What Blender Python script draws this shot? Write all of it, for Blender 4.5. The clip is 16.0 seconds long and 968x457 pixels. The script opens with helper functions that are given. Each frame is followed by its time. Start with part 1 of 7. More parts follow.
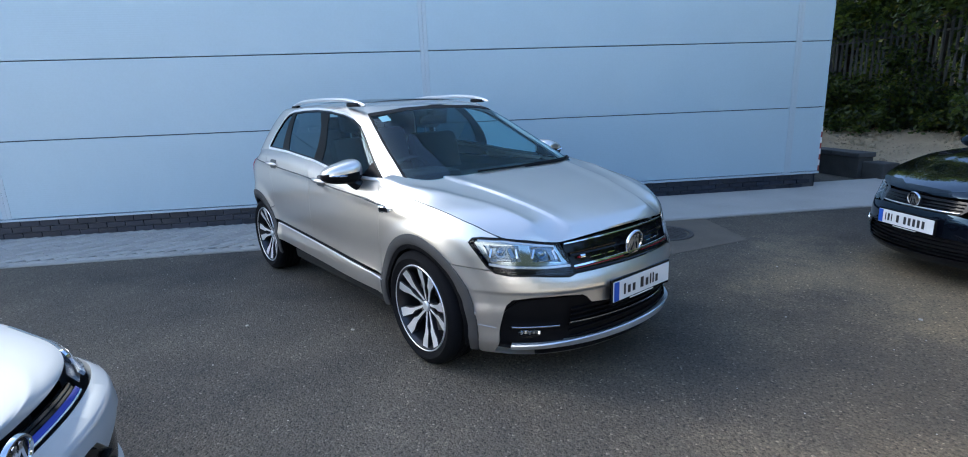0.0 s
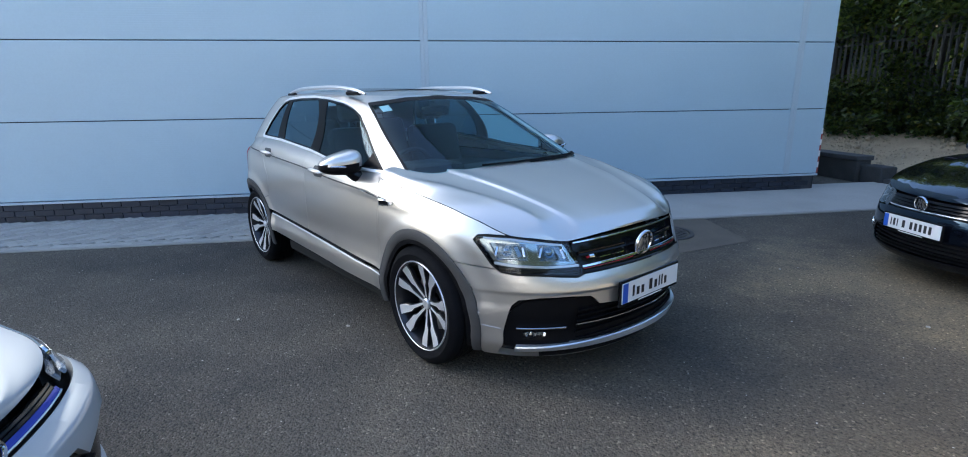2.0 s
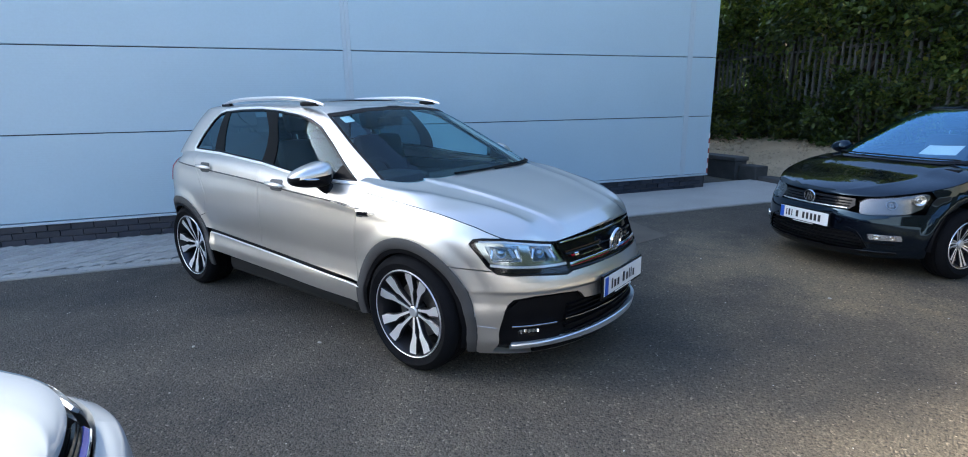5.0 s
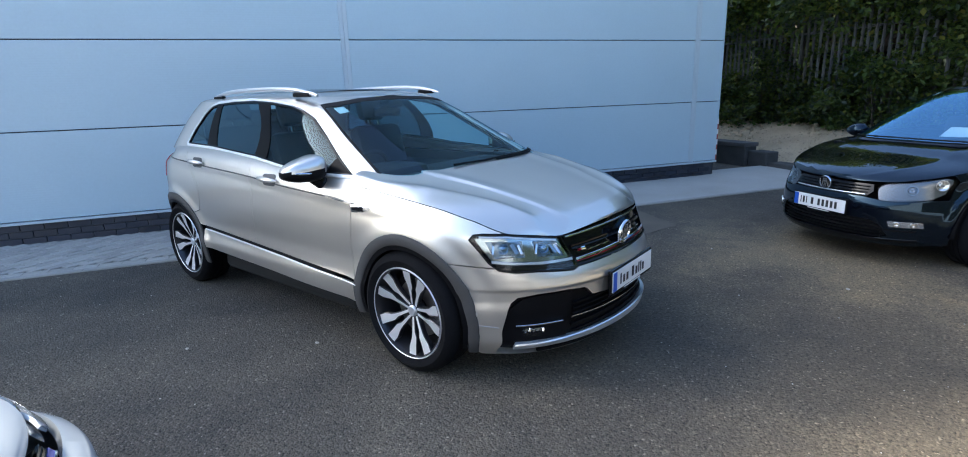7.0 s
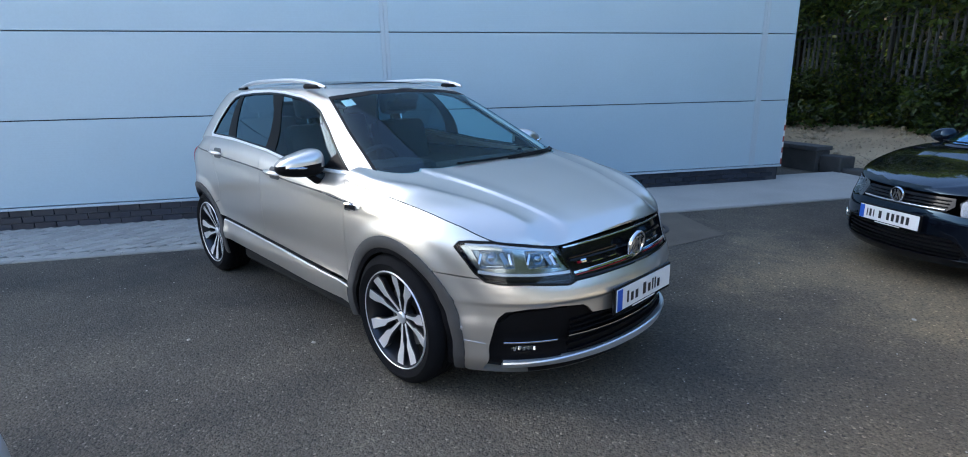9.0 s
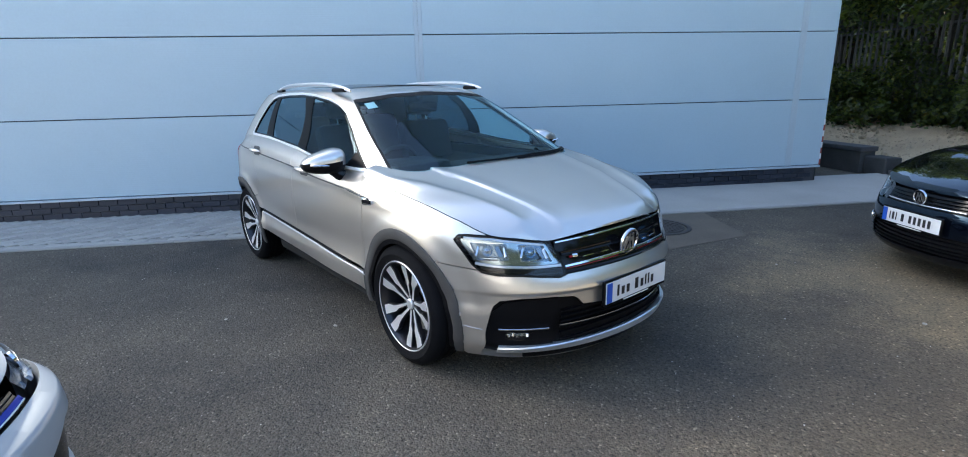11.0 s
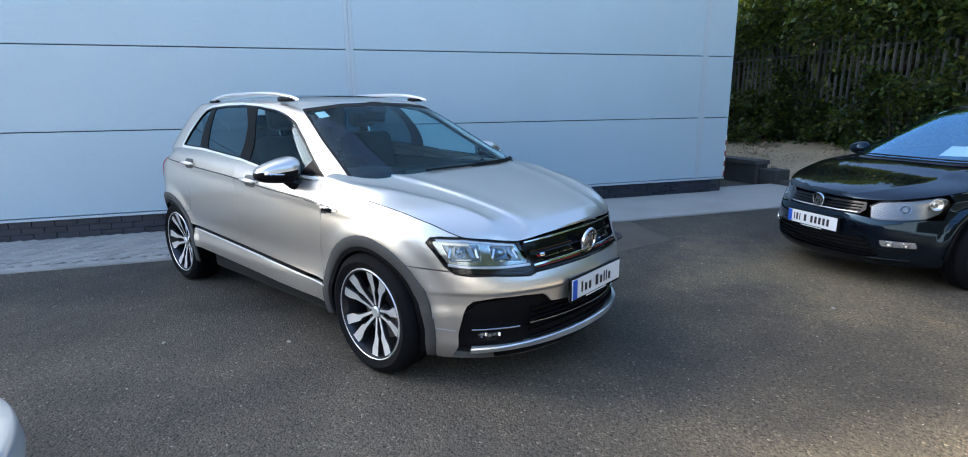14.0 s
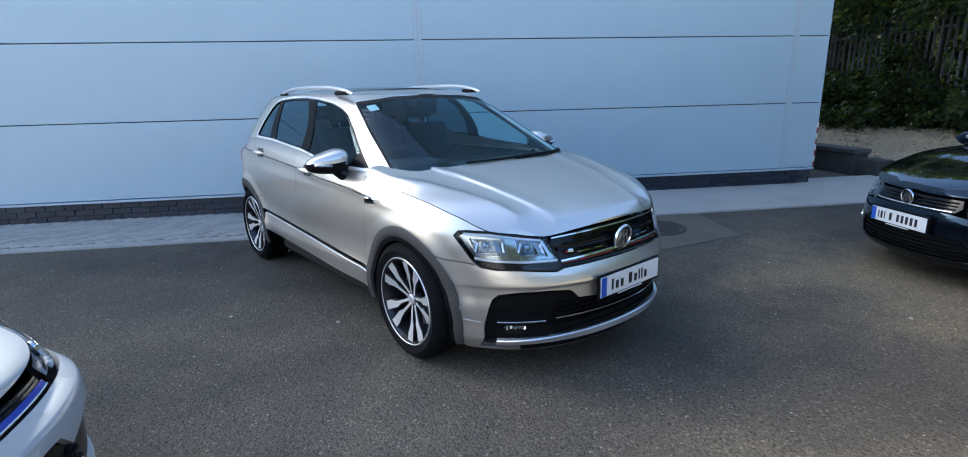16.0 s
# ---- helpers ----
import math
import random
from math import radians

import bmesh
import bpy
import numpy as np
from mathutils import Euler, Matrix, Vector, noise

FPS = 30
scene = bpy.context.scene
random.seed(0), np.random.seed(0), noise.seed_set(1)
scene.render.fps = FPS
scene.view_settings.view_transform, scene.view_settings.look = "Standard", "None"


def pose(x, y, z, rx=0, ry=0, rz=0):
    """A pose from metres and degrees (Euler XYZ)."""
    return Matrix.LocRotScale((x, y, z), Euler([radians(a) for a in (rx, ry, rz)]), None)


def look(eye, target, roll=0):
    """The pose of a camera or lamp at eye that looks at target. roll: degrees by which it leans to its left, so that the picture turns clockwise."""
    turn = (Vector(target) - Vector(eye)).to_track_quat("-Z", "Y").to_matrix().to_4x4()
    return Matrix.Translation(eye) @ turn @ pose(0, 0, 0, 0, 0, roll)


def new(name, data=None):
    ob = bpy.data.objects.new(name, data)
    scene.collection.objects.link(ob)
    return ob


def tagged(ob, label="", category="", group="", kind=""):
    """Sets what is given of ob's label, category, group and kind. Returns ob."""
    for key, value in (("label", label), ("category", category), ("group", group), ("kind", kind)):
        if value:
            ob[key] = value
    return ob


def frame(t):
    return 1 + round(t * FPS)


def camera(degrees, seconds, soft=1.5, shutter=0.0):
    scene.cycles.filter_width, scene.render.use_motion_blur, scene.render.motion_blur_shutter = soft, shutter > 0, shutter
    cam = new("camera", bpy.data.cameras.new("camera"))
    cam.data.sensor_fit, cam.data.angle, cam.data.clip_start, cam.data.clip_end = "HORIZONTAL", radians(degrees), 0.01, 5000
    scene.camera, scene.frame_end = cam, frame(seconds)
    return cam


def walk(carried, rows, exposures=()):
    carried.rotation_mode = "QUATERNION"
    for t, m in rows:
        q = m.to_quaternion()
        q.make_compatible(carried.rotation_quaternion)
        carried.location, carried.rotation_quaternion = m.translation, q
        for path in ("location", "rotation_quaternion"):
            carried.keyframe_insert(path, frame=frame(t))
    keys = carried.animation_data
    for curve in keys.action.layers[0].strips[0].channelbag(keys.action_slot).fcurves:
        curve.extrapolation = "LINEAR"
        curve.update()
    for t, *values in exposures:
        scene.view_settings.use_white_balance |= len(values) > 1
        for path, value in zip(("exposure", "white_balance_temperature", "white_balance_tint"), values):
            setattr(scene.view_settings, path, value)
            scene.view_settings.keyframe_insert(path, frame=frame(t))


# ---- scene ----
cam = camera(84.8, 16.0, 1.0)
PATH = [
    (0, (2.516, -2.428, 1.513), (1.012, -1.194, 1.05), -2.2),
    (0.5, (2.56, -2.328, 1.523), (1.004, -1.166, 1.046), -2.3),
    (1, (2.594, -2.259, 1.519), (1.029, -1.11, 1.038), -1.4),
    (1.5, (2.554, -2.283, 1.514), (0.973, -1.159, 1.026), -0.9),
    (2, (2.385, -2.414, 1.501), (0.906, -1.159, 1.016), -0.7),
    (2.5, (2.316, -2.543, 1.508), (0.901, -1.218, 1.017), -1.2),
    (3, (2.327, -2.68, 1.52), (0.988, -1.27, 1.052), -0.7),
    (3.5, (2.333, -2.795, 1.516), (1.061, -1.319, 1.062), -0.8),
    (4, (2.288, -2.84, 1.514), (1.044, -1.339, 1.068), -0.8),
    (6.3, (1.941, -2.838, 1.504), (0.791, -1.274, 1.02), -1.4),
    (6.5, (1.95, -2.805, 1.496), (0.803, -1.242, 1.008), -1.5),
    (7, (2.029, -2.705, 1.5), (0.817, -1.193, 1.007), -1.9),
    (7.5, (2.131, -2.61, 1.502), (0.852, -1.153, 1.009), -1.7),
    (8, (2.155, -2.521, 1.49), (0.863, -1.079, 0.987), -1.5),
    (8.5, (2.126, -2.378, 1.49), (0.789, -0.979, 0.985), -1.1),
    (8.7, (2.115, -2.337, 1.482), (0.757, -0.957, 0.979), -1.1),
    (10.8, (2.421, -2.257, 1.517), (0.948, -1.008, 0.999), -1.4),
    (11, (2.426, -2.283, 1.521), (0.937, -1.051, 1.01), -1.3),
    (11.5, (2.389, -2.357, 1.513), (0.905, -1.11, 1.022), -0.5),
    (12, (2.317, -2.445, 1.519), (0.927, -1.089, 1.039), 0.3),
    (12.5, (2.284, -2.504, 1.51), (0.968, -1.072, 1.045), -0.2),
    (13, (2.278, -2.527, 1.481), (0.972, -1.082, 1.028), -0.4),
    (13.5, (2.291, -2.539, 1.457), (1.007, -1.071, 1.012), -0.7),
    (14, (2.295, -2.531, 1.452), (1.013, -1.061, 1.01), -0.8),
    (14.5, (2.318, -2.509, 1.501), (0.99, -1.082, 1.051), -1.2),
    (15, (2.397, -2.445, 1.508), (0.972, -1.12, 1.048), -1.9),
    (15.5, (2.45, -2.395, 1.501), (0.987, -1.117, 1.025), -1.7),
    (16, (2.507, -2.353, 1.505), (1.017, -1.113, 1.011), -1.4),
]
walk(cam, [(t, look(eye, target, roll)) for t, eye, target, roll in PATH], exposures=[(t, stops + 0.10, kelvin + 10, 6.5) for t, stops, kelvin in ((0.0, 2.06, 6150.0), (0.5, 1.94, 6150.0), (2.0, 1.96, 6150.0), (2.5, 2.07, 6220.0), (4.0, 2.06, 6150.0), (8.5, 2.04, 6180.0), (11.0, 2.17, 6520.0), (15.0, 2.19, 6460.0), (16.0, 2.02, 6220.0))])
WALL_TURN = 58.3        # the building's face runs along this heading
FACE = 3.98             # distance of its cladding from the origin


def site(u, v, z=0.0):
    """World place of u metres along the building's face and v metres towards it."""
    c, s = math.cos(radians(WALL_TURN)), math.sin(radians(WALL_TURN))
    return Vector((u * c - v * s, u * s + v * c, z))


SITE = pose(0, 0, 0, 0, 0, WALL_TURN)

# ---- light ----
SUN_SIDE, SUN_HIGH = -55.0, 33.5     # degrees from the building's normal, degrees above the horizon
sun_way = (site(math.sin(radians(SUN_SIDE)), math.cos(radians(SUN_SIDE)))).normalized() * math.cos(radians(SUN_HIGH))
sun_way.z = math.sin(radians(SUN_HIGH))
sun = new("sun", bpy.data.lights.new("sun", "SUN"))
sun.data.energy, sun.data.angle, sun.data.color = 4.2, radians(3.0), (1.0, 0.95, 0.87)
sun.matrix_world = look((0, 0, 30), Vector((0, 0, 30)) - sun_way)
world = bpy.data.worlds.new("sky")
scene.world, world.use_nodes = world, True
sky = world.node_tree.nodes.new("ShaderNodeTexSky")
sky.sky_type, sky.sun_disc = "NISHITA", False
sky.sun_elevation = radians(SUN_HIGH)
sky.sun_rotation = math.atan2(sun_way.x, sun_way.y)
sky.air_density, sky.dust_density, sky.ozone_density = 1.0, 3.6, 4.4
world.node_tree.links.new(sky.outputs[0], world.node_tree.nodes["Background"].inputs[0])
world.node_tree.nodes["Background"].inputs[1].default_value = 0.125


# ---- materials ----
def material(name, colour=(0.5, 0.5, 0.5), rough=0.5, metal=0.0, coat=0.0, vary=0.0, scale=8.0, fine=120.0, bump=0.0, bump_scale=60.0, random_=0.0, spec=0.5):
    """A principled surface with colour variation at two scales, and fine relief. Returns the material and its nodes."""
    m = bpy.data.materials.new(name)
    m.use_nodes = True
    nodes, links = m.node_tree.nodes, m.node_tree.links
    b = nodes["Principled BSDF"]
    b.inputs["Base Color"].default_value = (*colour, 1)
    b.inputs["Roughness"].default_value, b.inputs["Metallic"].default_value = rough, metal
    b.inputs["Coat Weight"].default_value, b.inputs["Coat Roughness"].default_value = coat, 0.03
    b.inputs["Specular IOR Level"].default_value = spec
    at = nodes.new("ShaderNodeTexCoord")
    if vary:
        big, small = nodes.new("ShaderNodeTexNoise"), nodes.new("ShaderNodeTexNoise")
        big.inputs["Scale"].default_value, small.inputs["Scale"].default_value = scale, fine
        big.inputs["Detail"].default_value = 5
        add = nodes.new("ShaderNodeMath")
        add.operation = "ADD"
        links.new(at.outputs["Object"], big.inputs["Vector"]), links.new(at.outputs["Object"], small.inputs["Vector"])
        links.new(big.outputs[0], add.inputs[0]), links.new(small.outputs[0], add.inputs[1])
        ramp = nodes.new("ShaderNodeMapRange")
        ramp.inputs["From Min"].default_value, ramp.inputs["From Max"].default_value = 0.6, 1.4
        ramp.inputs["To Min"].default_value, ramp.inputs["To Max"].default_value = 1 - vary, 1 + vary
        links.new(add.outputs[0], ramp.inputs["Value"])
        last = ramp.outputs[0]
        if random_:
            info, spread, times = nodes.new("ShaderNodeObjectInfo"), nodes.new("ShaderNodeMapRange"), nodes.new("ShaderNodeMath")
            spread.inputs["To Min"].default_value, spread.inputs["To Max"].default_value = 1 - random_, 1 + random_
            times.operation = "MULTIPLY"
            links.new(info.outputs["Random"], spread.inputs["Value"])
            links.new(last, times.inputs[0]), links.new(spread.outputs[0], times.inputs[1])
            last = times.outputs[0]
        mix = nodes.new("ShaderNodeVectorMath")
        mix.operation = "SCALE"
        mix.inputs[0].default_value = colour
        links.new(last, mix.inputs["Scale"])
        links.new(mix.outputs[0], b.inputs["Base Color"])
    if bump:
        n, bu = nodes.new("ShaderNodeTexNoise"), nodes.new("ShaderNodeBump")
        n.inputs["Scale"].default_value, n.inputs["Detail"].default_value = bump_scale, 4
        bu.inputs["Strength"].default_value, bu.inputs["Distance"].default_value = bump, 0.01
        links.new(at.outputs["Object"], n.inputs["Vector"])
        links.new(n.outputs[0], bu.inputs["Height"]), links.new(bu.outputs[0], b.inputs["Normal"])
    return m


def paint(name, colour, metal, rough):
    """Car paint: a pigment or metallic base under a clear coat."""
    return material(name, colour, rough, metal, 1.0, 0.04, 2.0, 900.0, spec=0.0 if metal < 0.1 else 0.5)


def glass(name, tint, rough=0.0, face=0.075, power=4.0, mirror=(1, 1, 1)):
    """Thin tinted pane: part mirror by its angle, part clear."""
    m = bpy.data.materials.new(name)
    m.use_nodes = True
    nodes, links = m.node_tree.nodes, m.node_tree.links
    nodes.remove(nodes["Principled BSDF"])
    clear, shine, mix, fres = (nodes.new(k) for k in ("ShaderNodeBsdfTransparent", "ShaderNodeBsdfGlossy", "ShaderNodeMixShader", "ShaderNodeLayerWeight"))
    fall, base = nodes.new("ShaderNodeMath"), nodes.new("ShaderNodeMath")
    fall.operation, base.operation = "POWER", "MULTIPLY_ADD"
    fall.inputs[1].default_value, base.inputs[1].default_value, base.inputs[2].default_value = power, 1.0 - face, face
    fres.inputs["Blend"].default_value = 0.5
    clear.inputs["Color"].default_value = (*tint, 1)
    shine.inputs["Color"].default_value = (*mirror, 1)
    shine.inputs["Roughness"].default_value = rough
    links.new(fres.outputs["Facing"], fall.inputs[0]), links.new(fall.outputs[0], base.inputs[0])
    links.new(base.outputs[0], mix.inputs[0]), links.new(clear.outputs[0], mix.inputs[1]), links.new(shine.outputs[0], mix.inputs[2])
    links.new(mix.outputs[0], nodes["Material Output"].inputs["Surface"])
    return m


SILVER = paint("silver_paint", (0.74, 0.70, 0.645), 0.88, 0.34)
CREASE = material("crease_shadow", (0.10, 0.10, 0.10), 0.5, 0.6)
SILVER.node_tree.nodes["Principled BSDF"].inputs["Specular Tint"].default_value = (0.34, 0.34, 0.34, 1)
BLACK_PAINT = material("black_paint", (0.003, 0.004, 0.007), 0.03, 0, 0, 0.04, 2.0, 900.0, spec=0.54)
# blue tint puts the sky's colour into the black paint's reflections
BLACK_PAINT.node_tree.nodes["Principled BSDF"].inputs["Specular Tint"].default_value = (0.50, 0.76, 1.0, 1)
WHITE_PAINT = paint("white_paint", (0.37, 0.38, 0.38), 0.0, 0.35)
PLASTIC = material("black_plastic", (0.005, 0.005, 0.006), 0.45, 0, 0, 0.15, 30, 400, 0.15, 500, spec=0.08)
GLOSS = material("gloss_black", (0.005, 0.005, 0.006), 0.10, spec=0.22)
RUBBER = material("rubber", (0.007, 0.007, 0.008), 0.85, 0, 0, 0.3, 12, 150, 0.2, 120, spec=0.1)
CHROME = material("chrome", (0.82, 0.83, 0.85), 0.08, 1.0)
BRIGHT = material("bright_trim", (0.90, 0.90, 0.90), 0.3, 0.45)
SATIN = material("satin_silver", (0.74, 0.75, 0.77), 0.32, 0.8)
ALLOY = material("alloy", (0.78, 0.78, 0.79), 0.34, 0.65, 0.3, 0.05, 20, 300)
ALLOY_DARK = material("dark_alloy", (0.035, 0.035, 0.04), 0.3, 0.6, 0.5)
DARK = material("dark_inside", (0.004, 0.004, 0.004), 0.9)
PILLAR = material("pillar_black", (0.004, 0.004, 0.005), 0.3, spec=0.06)
CABIN = material("cabin", (0.010, 0.011, 0.013), 0.7, 0, 0, 0.2, 20, 200)
# mirror tints put the blue of sky and wall into the reflections
CLEAR = glass("clear_glass", (0.66, 0.86, 0.88), 0.0, 0.040, 5.0, (0.50, 0.66, 0.78))
PRIVACY = glass("privacy_glass", (0.10, 0.17, 0.20), 0.0, 0.09, 4.0, (0.55, 0.82, 1.0))
# no coating: mirror share raised and blued to show a sky reflection
SKY_SCREEN = glass("sky_tinted_screen", (0.66, 0.80, 0.84), 0.0, 0.17, 2.6, (0.42, 0.74, 1.0))
LENS = glass("lamp_lens", (0.93, 0.95, 0.96), 0.0, 0.035)
LAMP_IN = material("lamp_reflector", (0.42, 0.44, 0.47), 0.16, 1.0)
LAMP_WHITE = material("lamp_white", (0.62, 0.65, 0.70), 0.2, 0.4)
LAMP_SHELL = material("lamp_shell", (0.36, 0.41, 0.43), 0.14, 0.95)
LAMP_DEEP = material("lamp_deep", (0.16, 0.22, 0.29), 0.2, 0.9)
LAMP_BLUE = material("lamp_blue", (0.22, 0.34, 0.46), 0.06, 0.8)
RED_LENS = material("red_lens", (0.55, 0.02, 0.03), 0.1)
RED = material("red_accent", (0.35, 0.01, 0.02), 0.2)
BLUE = material("blue_accent", (0.03, 0.05, 0.35), 0.2, 0.3)
ARCH_GREY = material("grey_plastic", (0.044, 0.042, 0.041), 0.7, 0, 0, 0.12, 25, 300, 0.1, 400)
PLATE = material("plate_white", (0.75, 0.75, 0.74), 0.35, 0, 0, 0.03, 10, 200)
PLATE_BLUE = material("plate_blue", (0.02, 0.09, 0.45), 0.35)
INK = material("plate_ink", (0.01, 0.01, 0.012), 0.4)
PAPER = material("paper", (0.75, 0.76, 0.74), 0.6, 0, 0, 0.03, 8, 200)


# ---- building blocks ----
def mesh_of(bm, name, smooth=True):
    me = bpy.data.meshes.new(name)
    bm.to_mesh(me)
    bm.free()
    for p in me.polygons:
        p.use_smooth = smooth
    return me


def part(name, bm, mat, parent=None, label="", smooth=False, angle=35):
    """Links a bmesh (or mesh) as one object under a thing or a part."""
    me = bm if isinstance(bm, bpy.types.Mesh) else mesh_of(bm, name, smooth)
    for m in (mat if isinstance(mat, (list, tuple)) else [mat]):
        me.materials.append(m)
    if smooth and not me.has_custom_normals:
        me.set_sharp_from_angle(angle=radians(angle))
    ob = new(name, me)
    ob.parent = parent
    return tagged(ob, label)


def box(bm, lo, hi, m=None, bevel=0.0, mat=0):
    """A box between two corners, placed by m, with bevelled edges."""
    made = bmesh.ops.create_cube(bm, size=1.0)["verts"]
    for v in made:
        v.co = Vector([lo[n] + (v.co[n] + 0.5) * (hi[n] - lo[n]) for n in range(3)])
    faces = list({f for v in made for f in v.link_faces})
    if bevel:
        out = bmesh.ops.bevel(bm, geom=list({e for v in made for e in v.link_edges}), offset=bevel, segments=2, profile=0.5, affect="EDGES")
        made = list({v for f in out["faces"] for v in f.verts} | {v for v in made if v.is_valid})
        faces = list({f for v in made for f in v.link_faces})
    for f in faces:
        f.material_index = mat
    if m:
        bmesh.ops.transform(bm, matrix=m, verts=made)
    return made


def sweep(bm, path, radius, sides=8, closed=False, flat=1.0):
    """A tube along a path of points; radius may be a list."""
    rings = []
    n = len(path)
    for i, p in enumerate(path):
        p = Vector(p)
        a, b = Vector(path[(i - 1) % n if closed else max(i - 1, 0)]), Vector(path[(i + 1) % n if closed else min(i + 1, n - 1)])
        d = (b - a).normalized()
        side = d.cross(Vector((0, 0, 1)))
        side = side.normalized() if side.length > 1e-4 else Vector((1, 0, 0))
        up = side.cross(d)
        r = radius[i] if isinstance(radius, (list, tuple)) else radius
        rings.append([bm.verts.new(p + r * (math.cos(k / sides * math.tau) * side * flat + math.sin(k / sides * math.tau) * up)) for k in range(sides)])
    for i in range(n if closed else n - 1):
        for k in range(sides):
            q = (rings[i][k], rings[i][(k + 1) % sides], rings[(i + 1) % n][(k + 1) % sides], rings[(i + 1) % n][k])
            bm.faces.new(q)
    if not closed:
        bm.faces.new(rings[0][::-1]), bm.faces.new(rings[-1])
    return rings


def lathe(bm, profile, sides=48, mat=0):
    """Turns a profile of (radius, y) round the y axis."""
    rings = []
    for r, y in profile:
        rings.append([bm.verts.new((r * math.cos(k / sides * math.tau), y, r * math.sin(k / sides * math.tau))) for k in range(sides)])
    for a, b in zip(rings, rings[1:]):
        for k in range(sides):
            bm.faces.new((a[k], a[(k + 1) % sides], b[(k + 1) % sides], b[k])).material_index = mat


def curve(*keys):
    """A smooth function through (x, y) keys, level at its ends, that never overshoots."""
    xs, ys = np.array([k[0] for k in keys], float), np.array([k[1] for k in keys], float)
    order = np.argsort(xs)
    xs, ys = xs[order], ys[order]
    d = np.diff(ys) / np.diff(xs)
    m = np.r_[d[0], [0 if a * b <= 0 else 2 * a * b / (a + b) for a, b in zip(d, d[1:])], d[-1]]

    def at(x):
        if x <= xs[0]:
            return float(ys[0])
        if x >= xs[-1]:
            return float(ys[-1])
        i = int(np.searchsorted(xs, x) - 1)
        h = xs[i + 1] - xs[i]
        t = (x - xs[i]) / h
        return float((1 + 2 * t) * (1 - t) ** 2 * ys[i] + t * (1 - t) ** 2 * h * m[i] + t * t * (3 - 2 * t) * ys[i + 1] + t * t * (t - 1) * h * m[i + 1])
    return at


class Shell:
    """A car's side, nose and tail as one wall: for every height a plan outline with rounded ends.
    s runs from 0 (middle of the nose) by 1 (end of the nose's round) and 2 (start of the tail's) to 3 (middle of the tail)."""

    def __init__(self, front, rear, width, nose, tail, round_nose, round_tail, extra=None):
        self.front, self.rear, self.width, self.nose, self.tail, self.extra = front, rear, width, nose, tail, extra
        self.rn, self.rt = round_nose, round_tail
        self.square = self.rn[0] if callable(self.rn[0]) else (lambda z: self.rn[0])

    def raw(self, s, z):
        f, r, w = self.front(z), self.rear(z), self.width(z)
        xf, xr = self.nose(z), self.tail(z)
        if s <= 1:
            a = max(s, 0) * math.pi / 2
            x, y = xf + (f - xf) * max(math.cos(a), 0) ** (2 / self.square(z)), w * max(math.sin(a), 0) ** (2 / self.rn[1])
        elif s < 2:
            x, y = xf + (xr - xf) * (s - 1), w
        else:
            a = (3 - s) * math.pi / 2
            x, y = xr + (r - xr) * max(math.cos(a), 0) ** (2 / self.rt[0]), w * max(math.sin(a), 0) ** (2 / self.rt[1])
        return x, -y

    def at(self, s, z):
        """The place at s and height z on the car's right; a negative s is the left."""
        x, y = self.raw(abs(s), z)
        if self.extra:
            x, y = self.extra(abs(s), z, x, y)
        return Vector((x, y if s >= 0 else -y, z))

    def normal(self, s, z):
        e = 0.004
        a, b = self.at(s + e, z) - self.at(s - e, z), self.at(s, z + e) - self.at(s, z - e)
        n = b.cross(a)
        return n.normalized() if n.length > 1e-9 else Vector((0, -1, 0))

    def by_x(self, x, z):
        lo, hi = 0.0, 3.0
        for _ in range(40):
            mid = (lo + hi) / 2
            if self.raw(mid, z)[0] > x:
                lo = mid
            else:
                hi = mid
        return (lo + hi) / 2

    def by_y(self, y, z):
        """s on the nose from a distance y to the right of the middle."""
        w = self.width(z)
        k = min(abs(y) / w, 1) ** (self.rn[1] / 2)
        return math.copysign(math.asin(k) / (math.pi / 2), y)
